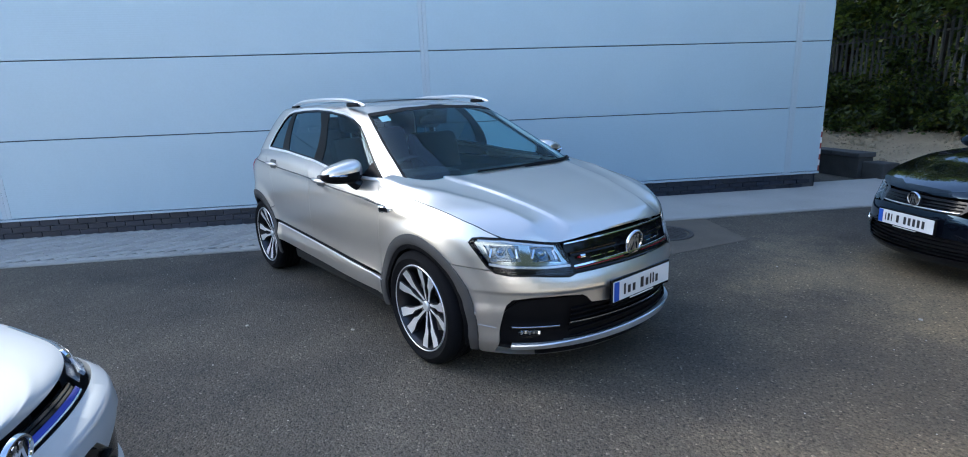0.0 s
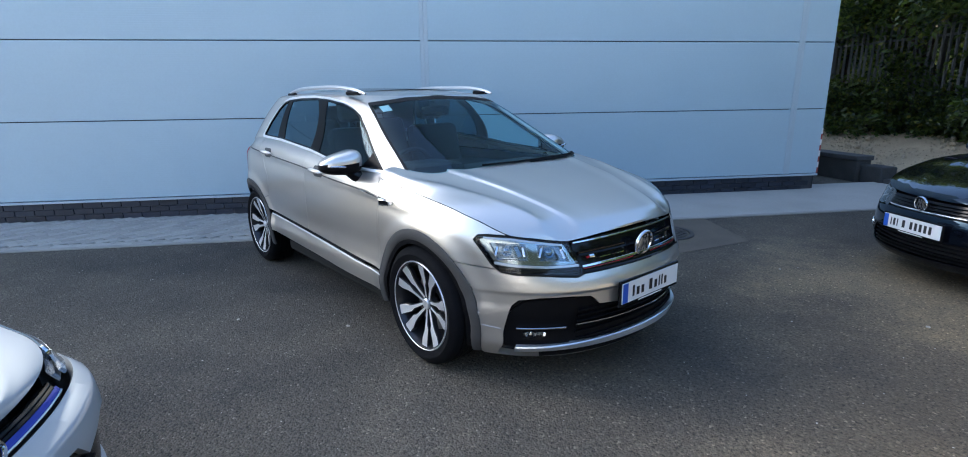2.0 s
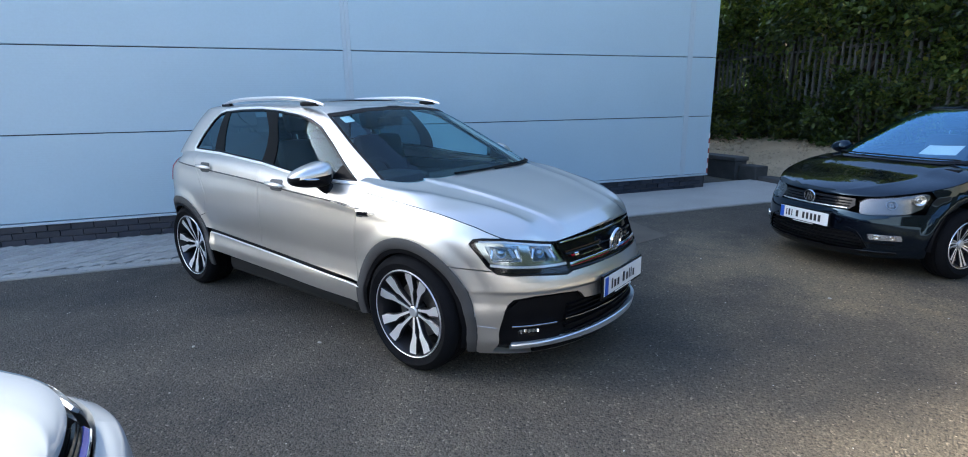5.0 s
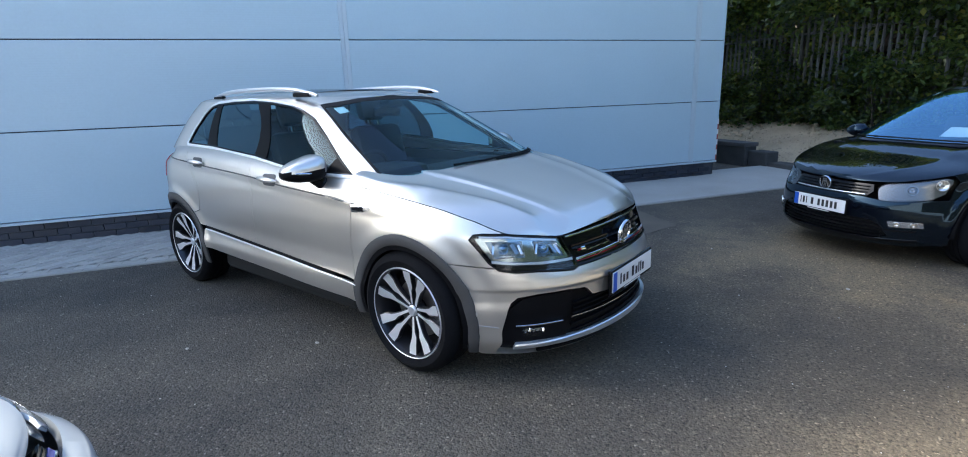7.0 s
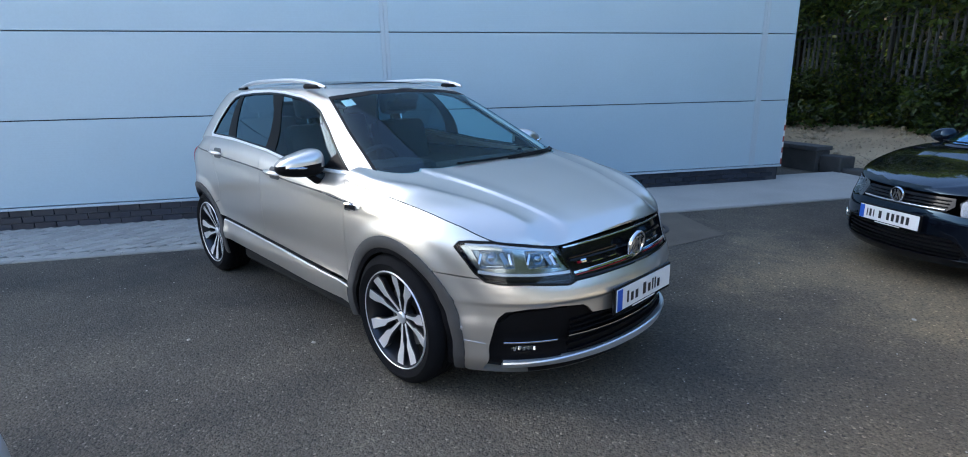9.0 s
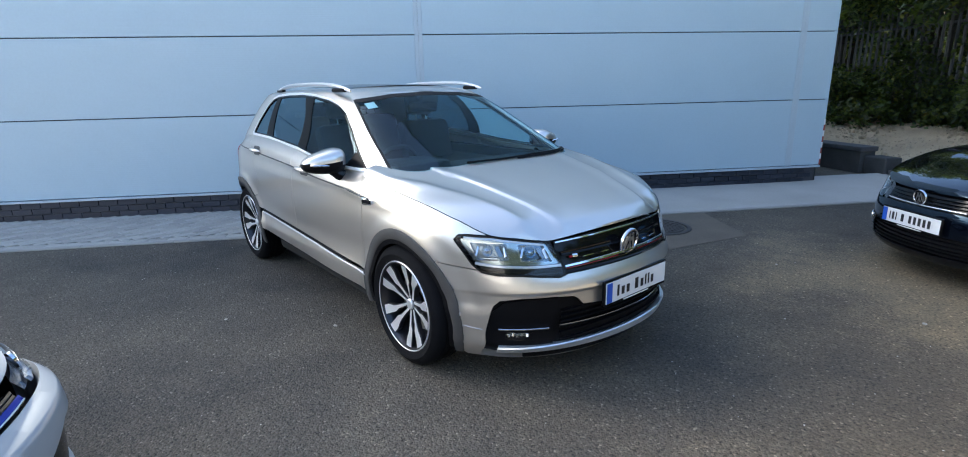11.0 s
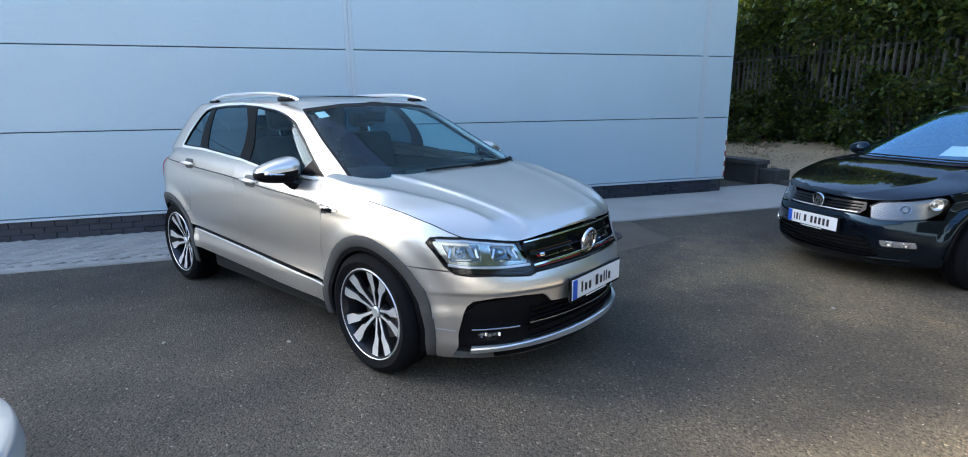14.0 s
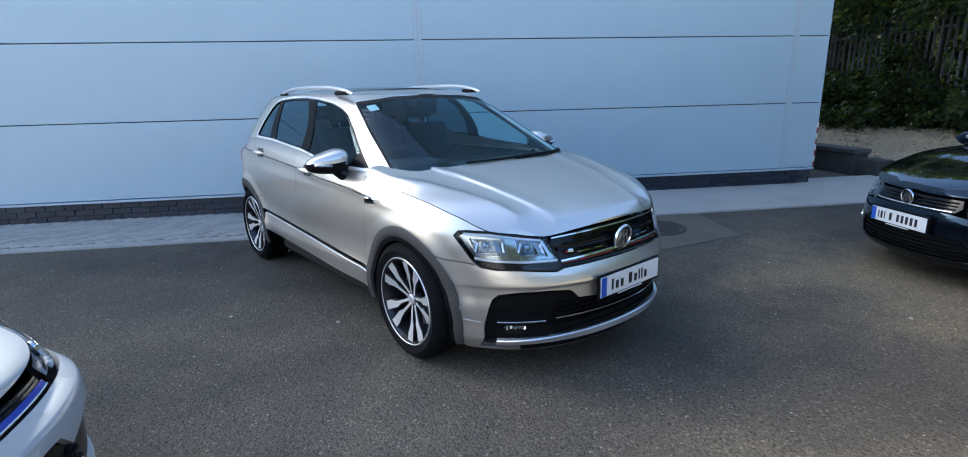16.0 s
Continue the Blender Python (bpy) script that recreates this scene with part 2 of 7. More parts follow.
# ---- ground ----
def asphalt():
    m = material("asphalt", (0.12, 0.10, 0.09), 0.88, spec=0.3)
    nodes, links = m.node_tree.nodes, m.node_tree.links
    b = nodes["Principled BSDF"]
    at = nodes.new("ShaderNodeTexCoord")

    def tex(kind, scale, detail=3.0, rough=0.5):
        n = nodes.new(kind)
        n.inputs["Scale"].default_value = scale
        if kind == "ShaderNodeTexNoise":
            n.inputs["Detail"].default_value, n.inputs["Roughness"].default_value = detail, rough
        links.new(at.outputs["Object"], n.inputs["Vector"])
        return n

    def ramp(source, *stops):
        r = nodes.new("ShaderNodeValToRGB")
        while len(r.color_ramp.elements) < len(stops):
            r.color_ramp.elements.new(0.5)
        for e, (p, c) in zip(r.color_ramp.elements, stops):
            e.position, e.color = p, (*c, 1)
        links.new(source, r.inputs[0])
        return r.outputs[0]

    def times(x, y):
        k = nodes.new("ShaderNodeMix")
        k.data_type, k.blend_type = "RGBA", "MULTIPLY"
        k.inputs["Factor"].default_value = 1
        links.new(x, k.inputs["A"]), links.new(y, k.inputs["B"])
        return k.outputs["Result"]

    chip, pits, coarse, patch, streak = tex("ShaderNodeTexVoronoi", 95), tex("ShaderNodeTexNoise", 55, 4, 0.65), tex("ShaderNodeTexNoise", 12, 4, 0.6), tex("ShaderNodeTexNoise", 0.42, 8, 0.66), tex("ShaderNodeTexNoise", 1.9, 5, 0.6)
    sep = nodes.new("ShaderNodeSeparateColor")
    links.new(chip.outputs["Color"], sep.inputs[0])
    stone = ramp(sep.outputs[0], (0.0, (0.083, 0.076, 0.065)), (0.90, (0.124, 0.113, 0.095)), (0.98, (0.158, 0.142, 0.119)), (1.0, (0.27, 0.245, 0.21)))
    holes = ramp(pits.outputs[0], (0.36, (0.38, 0.38, 0.40)), (0.46, (0.90, 0.90, 0.90)), (0.66, (1.12, 1.11, 1.09)))
    tone = ramp(patch.outputs[0], (0.36, (0.62, 0.63, 0.66)), (0.62, (1.30, 1.23, 1.11)))
    worn = ramp(streak.outputs[0], (0.30, (0.86, 0.87, 0.88)), (0.62, (1.05, 1.04, 1.02)), (0.80, (1.32, 1.27, 1.18)))
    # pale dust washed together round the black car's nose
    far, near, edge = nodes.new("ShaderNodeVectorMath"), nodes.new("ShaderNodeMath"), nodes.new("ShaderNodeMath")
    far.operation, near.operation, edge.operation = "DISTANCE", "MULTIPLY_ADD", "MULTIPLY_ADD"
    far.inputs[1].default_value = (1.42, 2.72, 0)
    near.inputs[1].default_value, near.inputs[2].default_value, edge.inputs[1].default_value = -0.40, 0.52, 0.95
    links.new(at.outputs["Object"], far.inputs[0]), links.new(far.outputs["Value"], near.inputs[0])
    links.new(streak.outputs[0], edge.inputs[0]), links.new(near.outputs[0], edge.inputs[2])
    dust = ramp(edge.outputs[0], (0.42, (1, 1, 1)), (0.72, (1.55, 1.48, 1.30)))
    # warmer and brighter ground before the cars, thinning out towards the building
    away, fore_fall, mixed = nodes.new("ShaderNodeVectorMath"), nodes.new("ShaderNodeMath"), nodes.new("ShaderNodeMath")
    away.operation, fore_fall.operation, mixed.operation = "DISTANCE", "MULTIPLY_ADD", "MULTIPLY_ADD"
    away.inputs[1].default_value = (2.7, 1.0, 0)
    fore_fall.inputs[1].default_value, fore_fall.inputs[2].default_value, mixed.inputs[1].default_value = -0.33, 0.72, 0.8
    links.new(at.outputs["Object"], away.inputs[0]), links.new(away.outputs["Value"], fore_fall.inputs[0])
    links.new(patch.outputs[0], mixed.inputs[0]), links.new(fore_fall.outputs[0], mixed.inputs[2])
    fore_warm = ramp(mixed.outputs[0], (0.15, (1, 1, 1)), (0.85, (1.42, 1.24, 1.0)))
    links.new(times(times(times(stone, holes), times(tone, worn)), times(dust, fore_warm)), b.inputs["Base Color"])
    bump, high, more = nodes.new("ShaderNodeBump"), nodes.new("ShaderNodeMath"), nodes.new("ShaderNodeMath")
    high.operation, more.operation = "MULTIPLY_ADD", "MULTIPLY_ADD"
    high.inputs[1].default_value, more.inputs[1].default_value = -0.8, 0.6
    links.new(chip.outputs["Distance"], high.inputs[0]), links.new(pits.outputs[0], high.inputs[2])
    links.new(coarse.outputs[0], more.inputs[0]), links.new(high.outputs[0], more.inputs[2])
    bump.inputs["Strength"].default_value, bump.inputs["Distance"].default_value = 0.8, 0.013
    links.new(more.outputs[0], bump.inputs["Height"]), links.new(bump.outputs[0], b.inputs["Normal"])
    return m


ASPHALT = asphalt()
CONCRETE = material("concrete", (0.37, 0.355, 0.32), 0.85, 0, 0, 0.14, 1.6, 60, 0.15, 90)
KERB = material("kerb_concrete", (0.30, 0.29, 0.265), 0.8, 0, 0, 0.15, 3, 80, 0.15, 90, 0.06)
PAVER = material("paver", (0.34, 0.325, 0.295), 0.85, 0, 0, 0.16, 2.5, 90, 0.2, 120, 0.12)
JOINT = material("joint_sand", (0.16, 0.15, 0.135), 0.95, 0, 0, 0.2, 20, 200)
BRICK = material("blue_brick", (0.020, 0.026, 0.040), 0.5, 0, 0, 0.25, 9, 120, 0.2, 90, 0.25)
MORTAR = material("mortar", (0.07, 0.075, 0.085), 0.9, 0, 0, 0.15, 12, 100)

bm = bmesh.new()
bmesh.ops.create_grid(bm, x_segments=8, y_segments=8, size=400)
ground = part("ground", bm, ASPHALT)
tagged(ground, "worn dark grey asphalt forecourt with pale chippings", "ground", kind="structure")

# a relaid concrete patch with a round inspection cover, between the cars and the building
bm = bmesh.new()
v = [bm.verts.new(site(*p, 0.004)) for p in ((2.72, 1.54), (2.84, 2.62), (1.2, 2.62), (1.2, 1.1))]
bm.faces.new(v)
patch = part("concrete_patch", bm, material("patch", (0.112, 0.093, 0.070), 0.9, 0, 0, 0.22, 3, 90, 0.2, 80))
tagged(patch, "pale relaid patch of rough concrete in the asphalt", "ground", kind="structure")
bm = bmesh.new()
lathe(bm, [(0.0, 0.012), (0.27, 0.012), (0.275, 0.009), (0.28, 0.0)], 40)
lathe(bm, [(0.30, 0.0), (0.305, 0.011), (0.345, 0.011), (0.35, 0.0)], 40)
for i in range(-4, 5):
    for k in range(-4, 5):
        if math.hypot(i, k) < 4.6:
            box(bm, (i * 0.055 - 0.018, 0.011, k * 0.055 - 0.018), (i * 0.055 + 0.018, 0.017, k * 0.055 + 0.018))
bmesh.ops.transform(bm, matrix=Matrix.Translation(site(2.0, 2.05, 0.004)) @ pose(0, 0, 0, 90), verts=bm.verts)
cover = part("inspection_cover", bm, material("cast_iron", (0.06, 0.055, 0.05), 0.7, 0.3, 0, 0.3, 8, 90, 0.2, 60))
tagged(cover, "round cast iron inspection cover set in the concrete patch", "manhole cover")


# ---- pavement along the building ----
def slope(v):
    return 0.008 + 0.034 * (v - 2.62) / 1.36


bm = bmesh.new()
for lo, hi, mat in ((-16, 1.6, 1), (1.6, 9.2, 0)):
    q = [bm.verts.new(site(u, v, slope(v) - (0.012 if mat else 0.0) + dz)) for dz in (0, -0.2) for u, v in ((lo, 2.66), (hi, 2.66), (hi, 4.3), (lo, 4.3))]
    for f in ((0, 1, 2, 3), (0, 4, 5, 1), (1, 5, 6, 2), (3, 7, 4, 0)):
        bm.faces.new([q[k] for k in f]).material_index = mat
pavement = part("pavement", bm, [CONCRETE, JOINT])
tagged(pavement, "pale concrete and block pavement along the building", "pavement", kind="structure")

bm = bmesh.new()
box(bm, (-0.4555, 2.585, -0.1), (0.4555, 2.658, 0.016), None, 0.006)
kerb_mesh = mesh_of(bm, "kerb_stone", False)
kerb_mesh.materials.append(KERB)
for k in range(-16, 12):
    ob = new("kerb_stone", kerb_mesh)
    ob.parent = pavement
    ob.matrix_basis = SITE @ pose(k * 0.915, 0, random.uniform(-0.002, 0.002))

# ---- building ----
def cladding():
    m = material("coated_steel", (0.405, 0.525, 0.588), 0.38, 0.0, 0.0, 0.035, 1.2, 40)
    nodes, links = m.node_tree.nodes, m.node_tree.links
    b = nodes["Principled BSDF"]
    at, wave, bump, wob = (nodes.new(k) for k in ("ShaderNodeTexCoord", "ShaderNodeTexWave", "ShaderNodeBump", "ShaderNodeTexNoise"))
    wave.bands_direction, wave.wave_profile = "Z", "SIN"
    wave.inputs["Scale"].default_value = 0.314 / 0.026
    wob.inputs["Scale"].default_value = 1.5
    bump2 = nodes.new("ShaderNodeBump")
    links.new(at.outputs["Object"], wave.inputs["Vector"]), links.new(at.outputs["Object"], wob.inputs["Vector"])
    links.new(wave.outputs["Fac"], bump.inputs["Height"])
    bump.inputs["Strength"].default_value, bump.inputs["Distance"].default_value = 1.0, 0.0006
    bump2.inputs["Strength"].default_value, bump2.inputs["Distance"].default_value = 0.3, 0.004
    links.new(wob.outputs[0], bump2.inputs["Height"]), links.new(bump.outputs[0], bump2.inputs["Normal"])
    links.new(bump2.outputs[0], b.inputs["Normal"])
    return m


STEEL = cladding()
TRIM = material("trim_steel", (0.42, 0.505, 0.555), 0.35, 0.0, 0.0, 0.04, 2, 60)
GROOVE = material("groove", (0.03, 0.035, 0.04), 0.8)
ROOF, END = 6.72, -11.2     # the cladding's top, and its end beyond the view
wall = tagged(new("wall_north"), "long windowless wall of pale grey steel cladding on blue brick", "wall", kind="structure")
wall.matrix_world = SITE
bm = bmesh.new()
box(bm, (END + 0.01, FACE + 0.045, 0), (5.50, FACE + 0.3, ROOF))
box(bm, (END + 0.01, FACE + 0.3, 0), (END + 0.3, 30, ROOF))
box(bm, (5.2, FACE + 0.3, 0), (5.50, 30, ROOF))
part("wall_core", bm, GROOVE, wall)
rows = [0.285, 1.256, 2.203, 3.15, 4.10, 5.05, 6.0, ROOF]
joints = [END, -5.86, -0.455, 4.985, 5.5]
for a, b in zip(rows, rows[1:]):
    for c, d in zip(joints, joints[1:]):
        bm = bmesh.new()
        right = -0.001 if d == 5.5 else 0.05
        box(bm, (c + 0.05, FACE, a + 0.006), (d - right, FACE + 0.045, b - 0.006), None, 0.004)
        part("cladding_panel", bm, STEEL, wall)
for c in joints[:-1]:
    for side in (-1, 1):
        bm = bmesh.new()
        lo, hi = (c - 0.0492, c - 0.001) if side < 0 else (c + 0.001, c + 0.0492)
        box(bm, (lo, FACE - 0.001, 0.285), (hi, FACE + 0.044, ROOF), None, 0.001)
        part("joint_cover", bm, TRIM, wall)
bm = bmesh.new()
box(bm, (END, FACE - 0.022, 0.252), (5.512, FACE + 0.045, 0.281), None, 0.004)
part("drip_flashing", bm, TRIM, wall)
bm = bmesh.new()
box(bm, (END, FACE - 0.05, ROOF), (5.56, FACE + 0.3, ROOF + 0.12), None, 0.01)
part("parapet_cap", bm, TRIM, wall)
bm = bmesh.new()
box(bm, (5.502, FACE - 0.002, 0.285), (5.512, 30, ROOF))
part("side_cladding", bm, STEEL, wall, "end wall cladding in shadow")
bm = bmesh.new()
box(bm, (END + 0.02, FACE + 0.03, -0.1), (5.47, FACE + 0.05, 0.25))
box(bm, (5.45, FACE + 0.03, -0.1), (5.47, 30, 0.25))
part("mortar_bed", bm, MORTAR, wall)
bm = bmesh.new()
box(bm, (-0.1075, 0, -0.0325), (0.1075, 0.1, 0.0325), None, 0.003)
brick_mesh = mesh_of(bm, "brick", False)
brick_mesh.materials.append(BRICK)
for row in range(3):
    for k in range(-44, 25):
        u = k * 0.225 + (0.1125 if row % 2 else 0.0)
        if u < 5.4:
            ob = new("brick", brick_mesh)
            ob.parent = wall
            ob.matrix_basis = pose(u, FACE + 0.012 + random.uniform(-0.002, 0.002), 0.062 + row * 0.075)
# hazard tape on the building's corner
bm = bmesh.new()
for k in range(8):
    box(bm, (5.497, FACE - 0.005, 0.29 + k * 0.085), (5.519, FACE + 0.05, 0.29 + (k + 1) * 0.085 - 0.002), None, 0, k % 2)
tape = part("corner_guard", bm, [material("guard_red", (0.30, 0.05, 0.04), 0.5, 0, 0, 0.2, 20, 90), material("guard_white", (0.65, 0.65, 0.63), 0.5, 0, 0, 0.12, 20, 90)])
tape.matrix_world = SITE
tagged(tape, "scuffed red and white striped corner guard on the building", "corner guard")

# ---- low wall, bank, fence ----
low = tagged(new("low_wall"), "dark low block retaining wall beside the gravel bank", "wall", kind="structure")
low.matrix_world = SITE
bm = bmesh.new()
box(bm, (6.80, 4.62, 0), (7.08, 14, 0.36), None, 0.008)
part("wall_body", bm, material("dark_block", (0.06, 0.06, 0.058), 0.9, 0, 0, 0.35, 4, 60, 0.4, 40), low)
bm = bmesh.new()
for k in range(16):
    box(bm, (6.77, 4.60 + k * 0.6, 0.363), (7.11, 4.60 + k * 0.6 + 0.592, 0.44), None, 0.012)
part("coping", bm, material("coping", (0.075, 0.075, 0.075), 0.85, 0, 0, 0.3, 6, 80, 0.3, 60), low)
bm = bmesh.new()
box(bm, (6.86, 4.18, 0), (7.16, 4.60, 0.30), None, 0.02)
box(bm, (6.9, 3.6, 0), (7.2, 4.17, 0.12), None, 0.02)
part("end_block", bm, material("end_block", (0.055, 0.055, 0.053), 0.85, 0, 0, 0.3, 6, 80, 0.3, 60), low)

GRAVEL = material("gravel", (0.40, 0.31, 0.20), 0.95, 0, 0, 0.35, 1.3, 55, 0.8, 70)
bm = bmesh.new()
nu, nv = 40, 90
grid = [[None] * (nv + 1) for _ in range(nu + 1)]
rise = curve((7.1, 0.02), (7.5, 0.08), (8.6, 0.38), (9.7, 0.60), (11, 0.70), (40, 0.9))
for i in range(nu + 1):
    for k in range(nv + 1):
        u, v = 7.1 + 33 * (i / nu) ** 2.2, -14 + 44 * k / nv
        z = rise(u) + 0.05 * noise.noise(Vector((u * 1.3, v * 1.3, 0))) * min(1, (u - 7.1) * 2)
        grid[i][k] = bm.verts.new((u, v, z))
for i in range(nu):
    for k in range(nv):
        bm.faces.new((grid[i][k], grid[i + 1][k], grid[i + 1][k + 1], grid[i][k + 1]))
bank = part("gravel_bank", bm, GRAVEL, smooth=True)
bank.matrix_world = SITE
tagged(bank, "sloping bank of tan gravel below the fence", "bank", kind="structure")
rng = random.Random(3)
ball = bmesh.new()
bmesh.ops.create_icosphere(ball, subdivisions=1, radius=1.0)
ball_verts, ball_faces = [v.co.copy() for v in ball.verts], [[v.index for v in f.verts] for f in ball.faces]
ball.free()
verts, faces = [], []
for k in range(2600):
    u, v = 7.12 + 2.6 * rng.random() ** 1.3, rng.uniform(2.0, 9.5)
    r = rng.uniform(0.012, 0.03) if rng.random() < 0.97 else rng.uniform(0.04, 0.07)
    m = Matrix.Translation((u, v, rise(u) + 0.3 * r)) @ Euler((rng.random() * 6, rng.random() * 6, rng.random() * 6)).to_matrix().to_4x4() @ Matrix.Diagonal((r, r * rng.uniform(0.6, 1), r * rng.uniform(0.4, 0.8), 1))
    faces += [[len(verts) + i for i in f] for f in ball_faces]
    verts += [m @ p for p in ball_verts]
bm = bpy.data.meshes.new("loose_stones")
bm.from_pydata(verts, [], faces)
stones = part("loose_stones", bm, material("stones", (0.40, 0.32, 0.22), 0.9, 0, 0, 0.45, 7, 60))
stones.matrix_world = SITE
tagged(stones, "loose tan stones on the bank", "gravel", kind="stuff")

fence = tagged(new("palisade_fence"), "weathered galvanised steel palisade fence behind the gravel bank", "fence")
fence.matrix_world = SITE
FENCE_U = 10.0
GALV = material("galvanised", (0.115, 0.118, 0.115), 0.6, 0.3, 0, 0.35, 3, 40, 0.1, 60, 0.25)
bm = bmesh.new()
prof = [(-0.034, 0.0), (-0.026, 0.018), (-0.010, 0.004), (0.010, 0.004), (0.026, 0.018), (0.034, 0.0)]
cols = []
for y, x in prof:
    top = 2.40 - 0.9 * abs(y) - 0.03
    cols.append((bm.verts.new((-x, y, 0.05)), bm.verts.new((-x, y, top)), bm.verts.new((-x + 0.003, y, 0.05)), bm.verts.new((-x + 0.003, y, top))))
for a, b in zip(cols, cols[1:]):
    bm.faces.new((a[0], b[0], b[1], a[1])), bm.faces.new((a[2], a[3], b[3], b[2])), bm.faces.new((a[1], b[1], b[3], a[3]))
pale_mesh = mesh_of(bm, "pale", False)
pale_mesh.materials.append(GALV)
for k in range(150):
    ob = new("pale", pale_mesh)
    ob.parent = fence
    ob.matrix_basis = pose(FENCE_U - 0.05, -1.5 + k * 0.15, 0.60 + random.uniform(-0.01, 0.01), random.uniform(-0.6, 0.6))
for z in (0.95, 2.55):
    bm = bmesh.new()
    box(bm, (FENCE_U - 0.04, -2, z), (FENCE_U + 0.005, 21.2, z + 0.045))
    part("rail", bm, GALV, fence)
for k in range(9):
    bm = bmesh.new()
    box(bm, (FENCE_U + 0.008, -1.9 + k * 2.75, 0.4), (FENCE_U + 0.11, -1.84 + k * 2.75, 2.95), None, 0.004)
    part("post", bm, GALV, fence)


# ---- trees and scrub ----
def leaf_material(name, colour, glow):
    m = material(name, colour, 0.5, 0, 0, 0.45, 1.2, 9)
    nodes, links = m.node_tree.nodes, m.node_tree.links
    b = nodes["Principled BSDF"]
    thin, mix = nodes.new("ShaderNodeBsdfTranslucent"), nodes.new("ShaderNodeMixShader")
    thin.inputs["Color"].default_value = (*glow, 1)
    mix.inputs[0].default_value = 0.25
    links.new(b.outputs[0], mix.inputs[1]), links.new(thin.outputs[0], mix.inputs[2])
    links.new(mix.outputs[0], nodes["Material Output"].inputs["Surface"])
    return m


LEAF = leaf_material("leaf", (0.050, 0.085, 0.018), (0.18, 0.25, 0.02))
LEAF_DARK = leaf_material("leaf_dark", (0.018, 0.036, 0.013), (0.04, 0.08, 0.015))
# yellow-green leaves that put sunlit foliage into the colour
LEAF_BRIGHT = leaf_material("leaf_bright", (0.13, 0.14, 0.02), (0.25, 0.24, 0.04))
BARK = material("bark", (0.07, 0.055, 0.04), 0.9, 0, 0, 0.35, 6, 50, 0.6, 30)


def leaves(rng, centres, count, size, bright_share=0.04):
    """Many single leaves, gathered in sprays round the given (centre, radius) clumps."""
    verts, faces, mats = [], [], []
    for c, r in centres:
        for _ in range(count):
            d = Vector((rng.gauss(0, 1), rng.gauss(0, 1), rng.gauss(0, 1)))
            d = d.normalized() * r * rng.random() ** 0.45
            p = Vector(c) + d * rng.uniform(0.75, 1.1)
            e = Euler((rng.uniform(-1.0, 1.0), rng.uniform(-1.0, 1.0), rng.uniform(0, 6.28))).to_matrix()
            s = size * rng.uniform(0.6, 1.4)
            n = len(verts)
            for x, y, z in ((0, 0, 0), (0.5, 0.32, 0.06), (1, 0, -0.05), (0.5, -0.32, 0.06)):
                verts.append(p + e @ Vector((x * s, y * s, z * s)))
            faces.append((n, n + 1, n + 2, n + 3))
            q = rng.random()
            mats.append(2 if q < bright_share else 1 if q < 0.4 else 0)
    me = bpy.data.meshes.new("crown")
    me.from_pydata(verts, [], faces)
    me.polygons.foreach_set("material_index", mats)
    return me


def tree(seed, u, v, base, height, spread, clumps, count, low=0.3):
    rng = random.Random(seed)
    thing = tagged(new("tree"), "broadleaved tree with a dense dark green crown behind the fence", "tree", "trees behind the fence")
    thing.matrix_world = SITE @ pose(u, v, base)
    bm = bmesh.new()
    lean = [Vector((rng.uniform(-0.1, 0.1) * k, rng.uniform(-0.1, 0.1) * k, height * 0.8 * k / 6)) for k in range(7)]
    sweep(bm, lean, [0.16 * (1 - 0.13 * k) for k in range(7)], 8)
    part("trunk", bm, BARK, thing, smooth=True)
    centres = []
    for k in range(7):
        bm = bmesh.new()
        a = rng.uniform(0, 6.28)
        start = lean[2 + k % 4]
        tip = start + Vector((math.cos(a) * spread * 0.7, math.sin(a) * spread * 0.7, height * rng.uniform(0.1, 0.3)))
        mid = (start + tip) / 2 + Vector((0, 0, 0.3))
        sweep(bm, [start, mid, tip], [0.07, 0.045, 0.015], 6)
        part("limb", bm, BARK, thing, smooth=True)
        centres.append((tip, rng.uniform(0.5, 0.9)))
    for _ in range(clumps):
        a, h = rng.uniform(0, 6.28), rng.uniform(low, 1.0)
        r = spread * math.sqrt(rng.random()) * math.sin(min(1, (h - low) / (1 - low) * 0.9 + 0.25) * math.pi) ** 0.5
        centres.append((Vector((r * math.cos(a), r * math.sin(a), h * height)), rng.uniform(0.35, 0.8)))
    part("crown", leaves(rng, centres, count, 0.12, 0.08), [LEAF, LEAF_DARK, LEAF_BRIGHT], thing)
    return thing


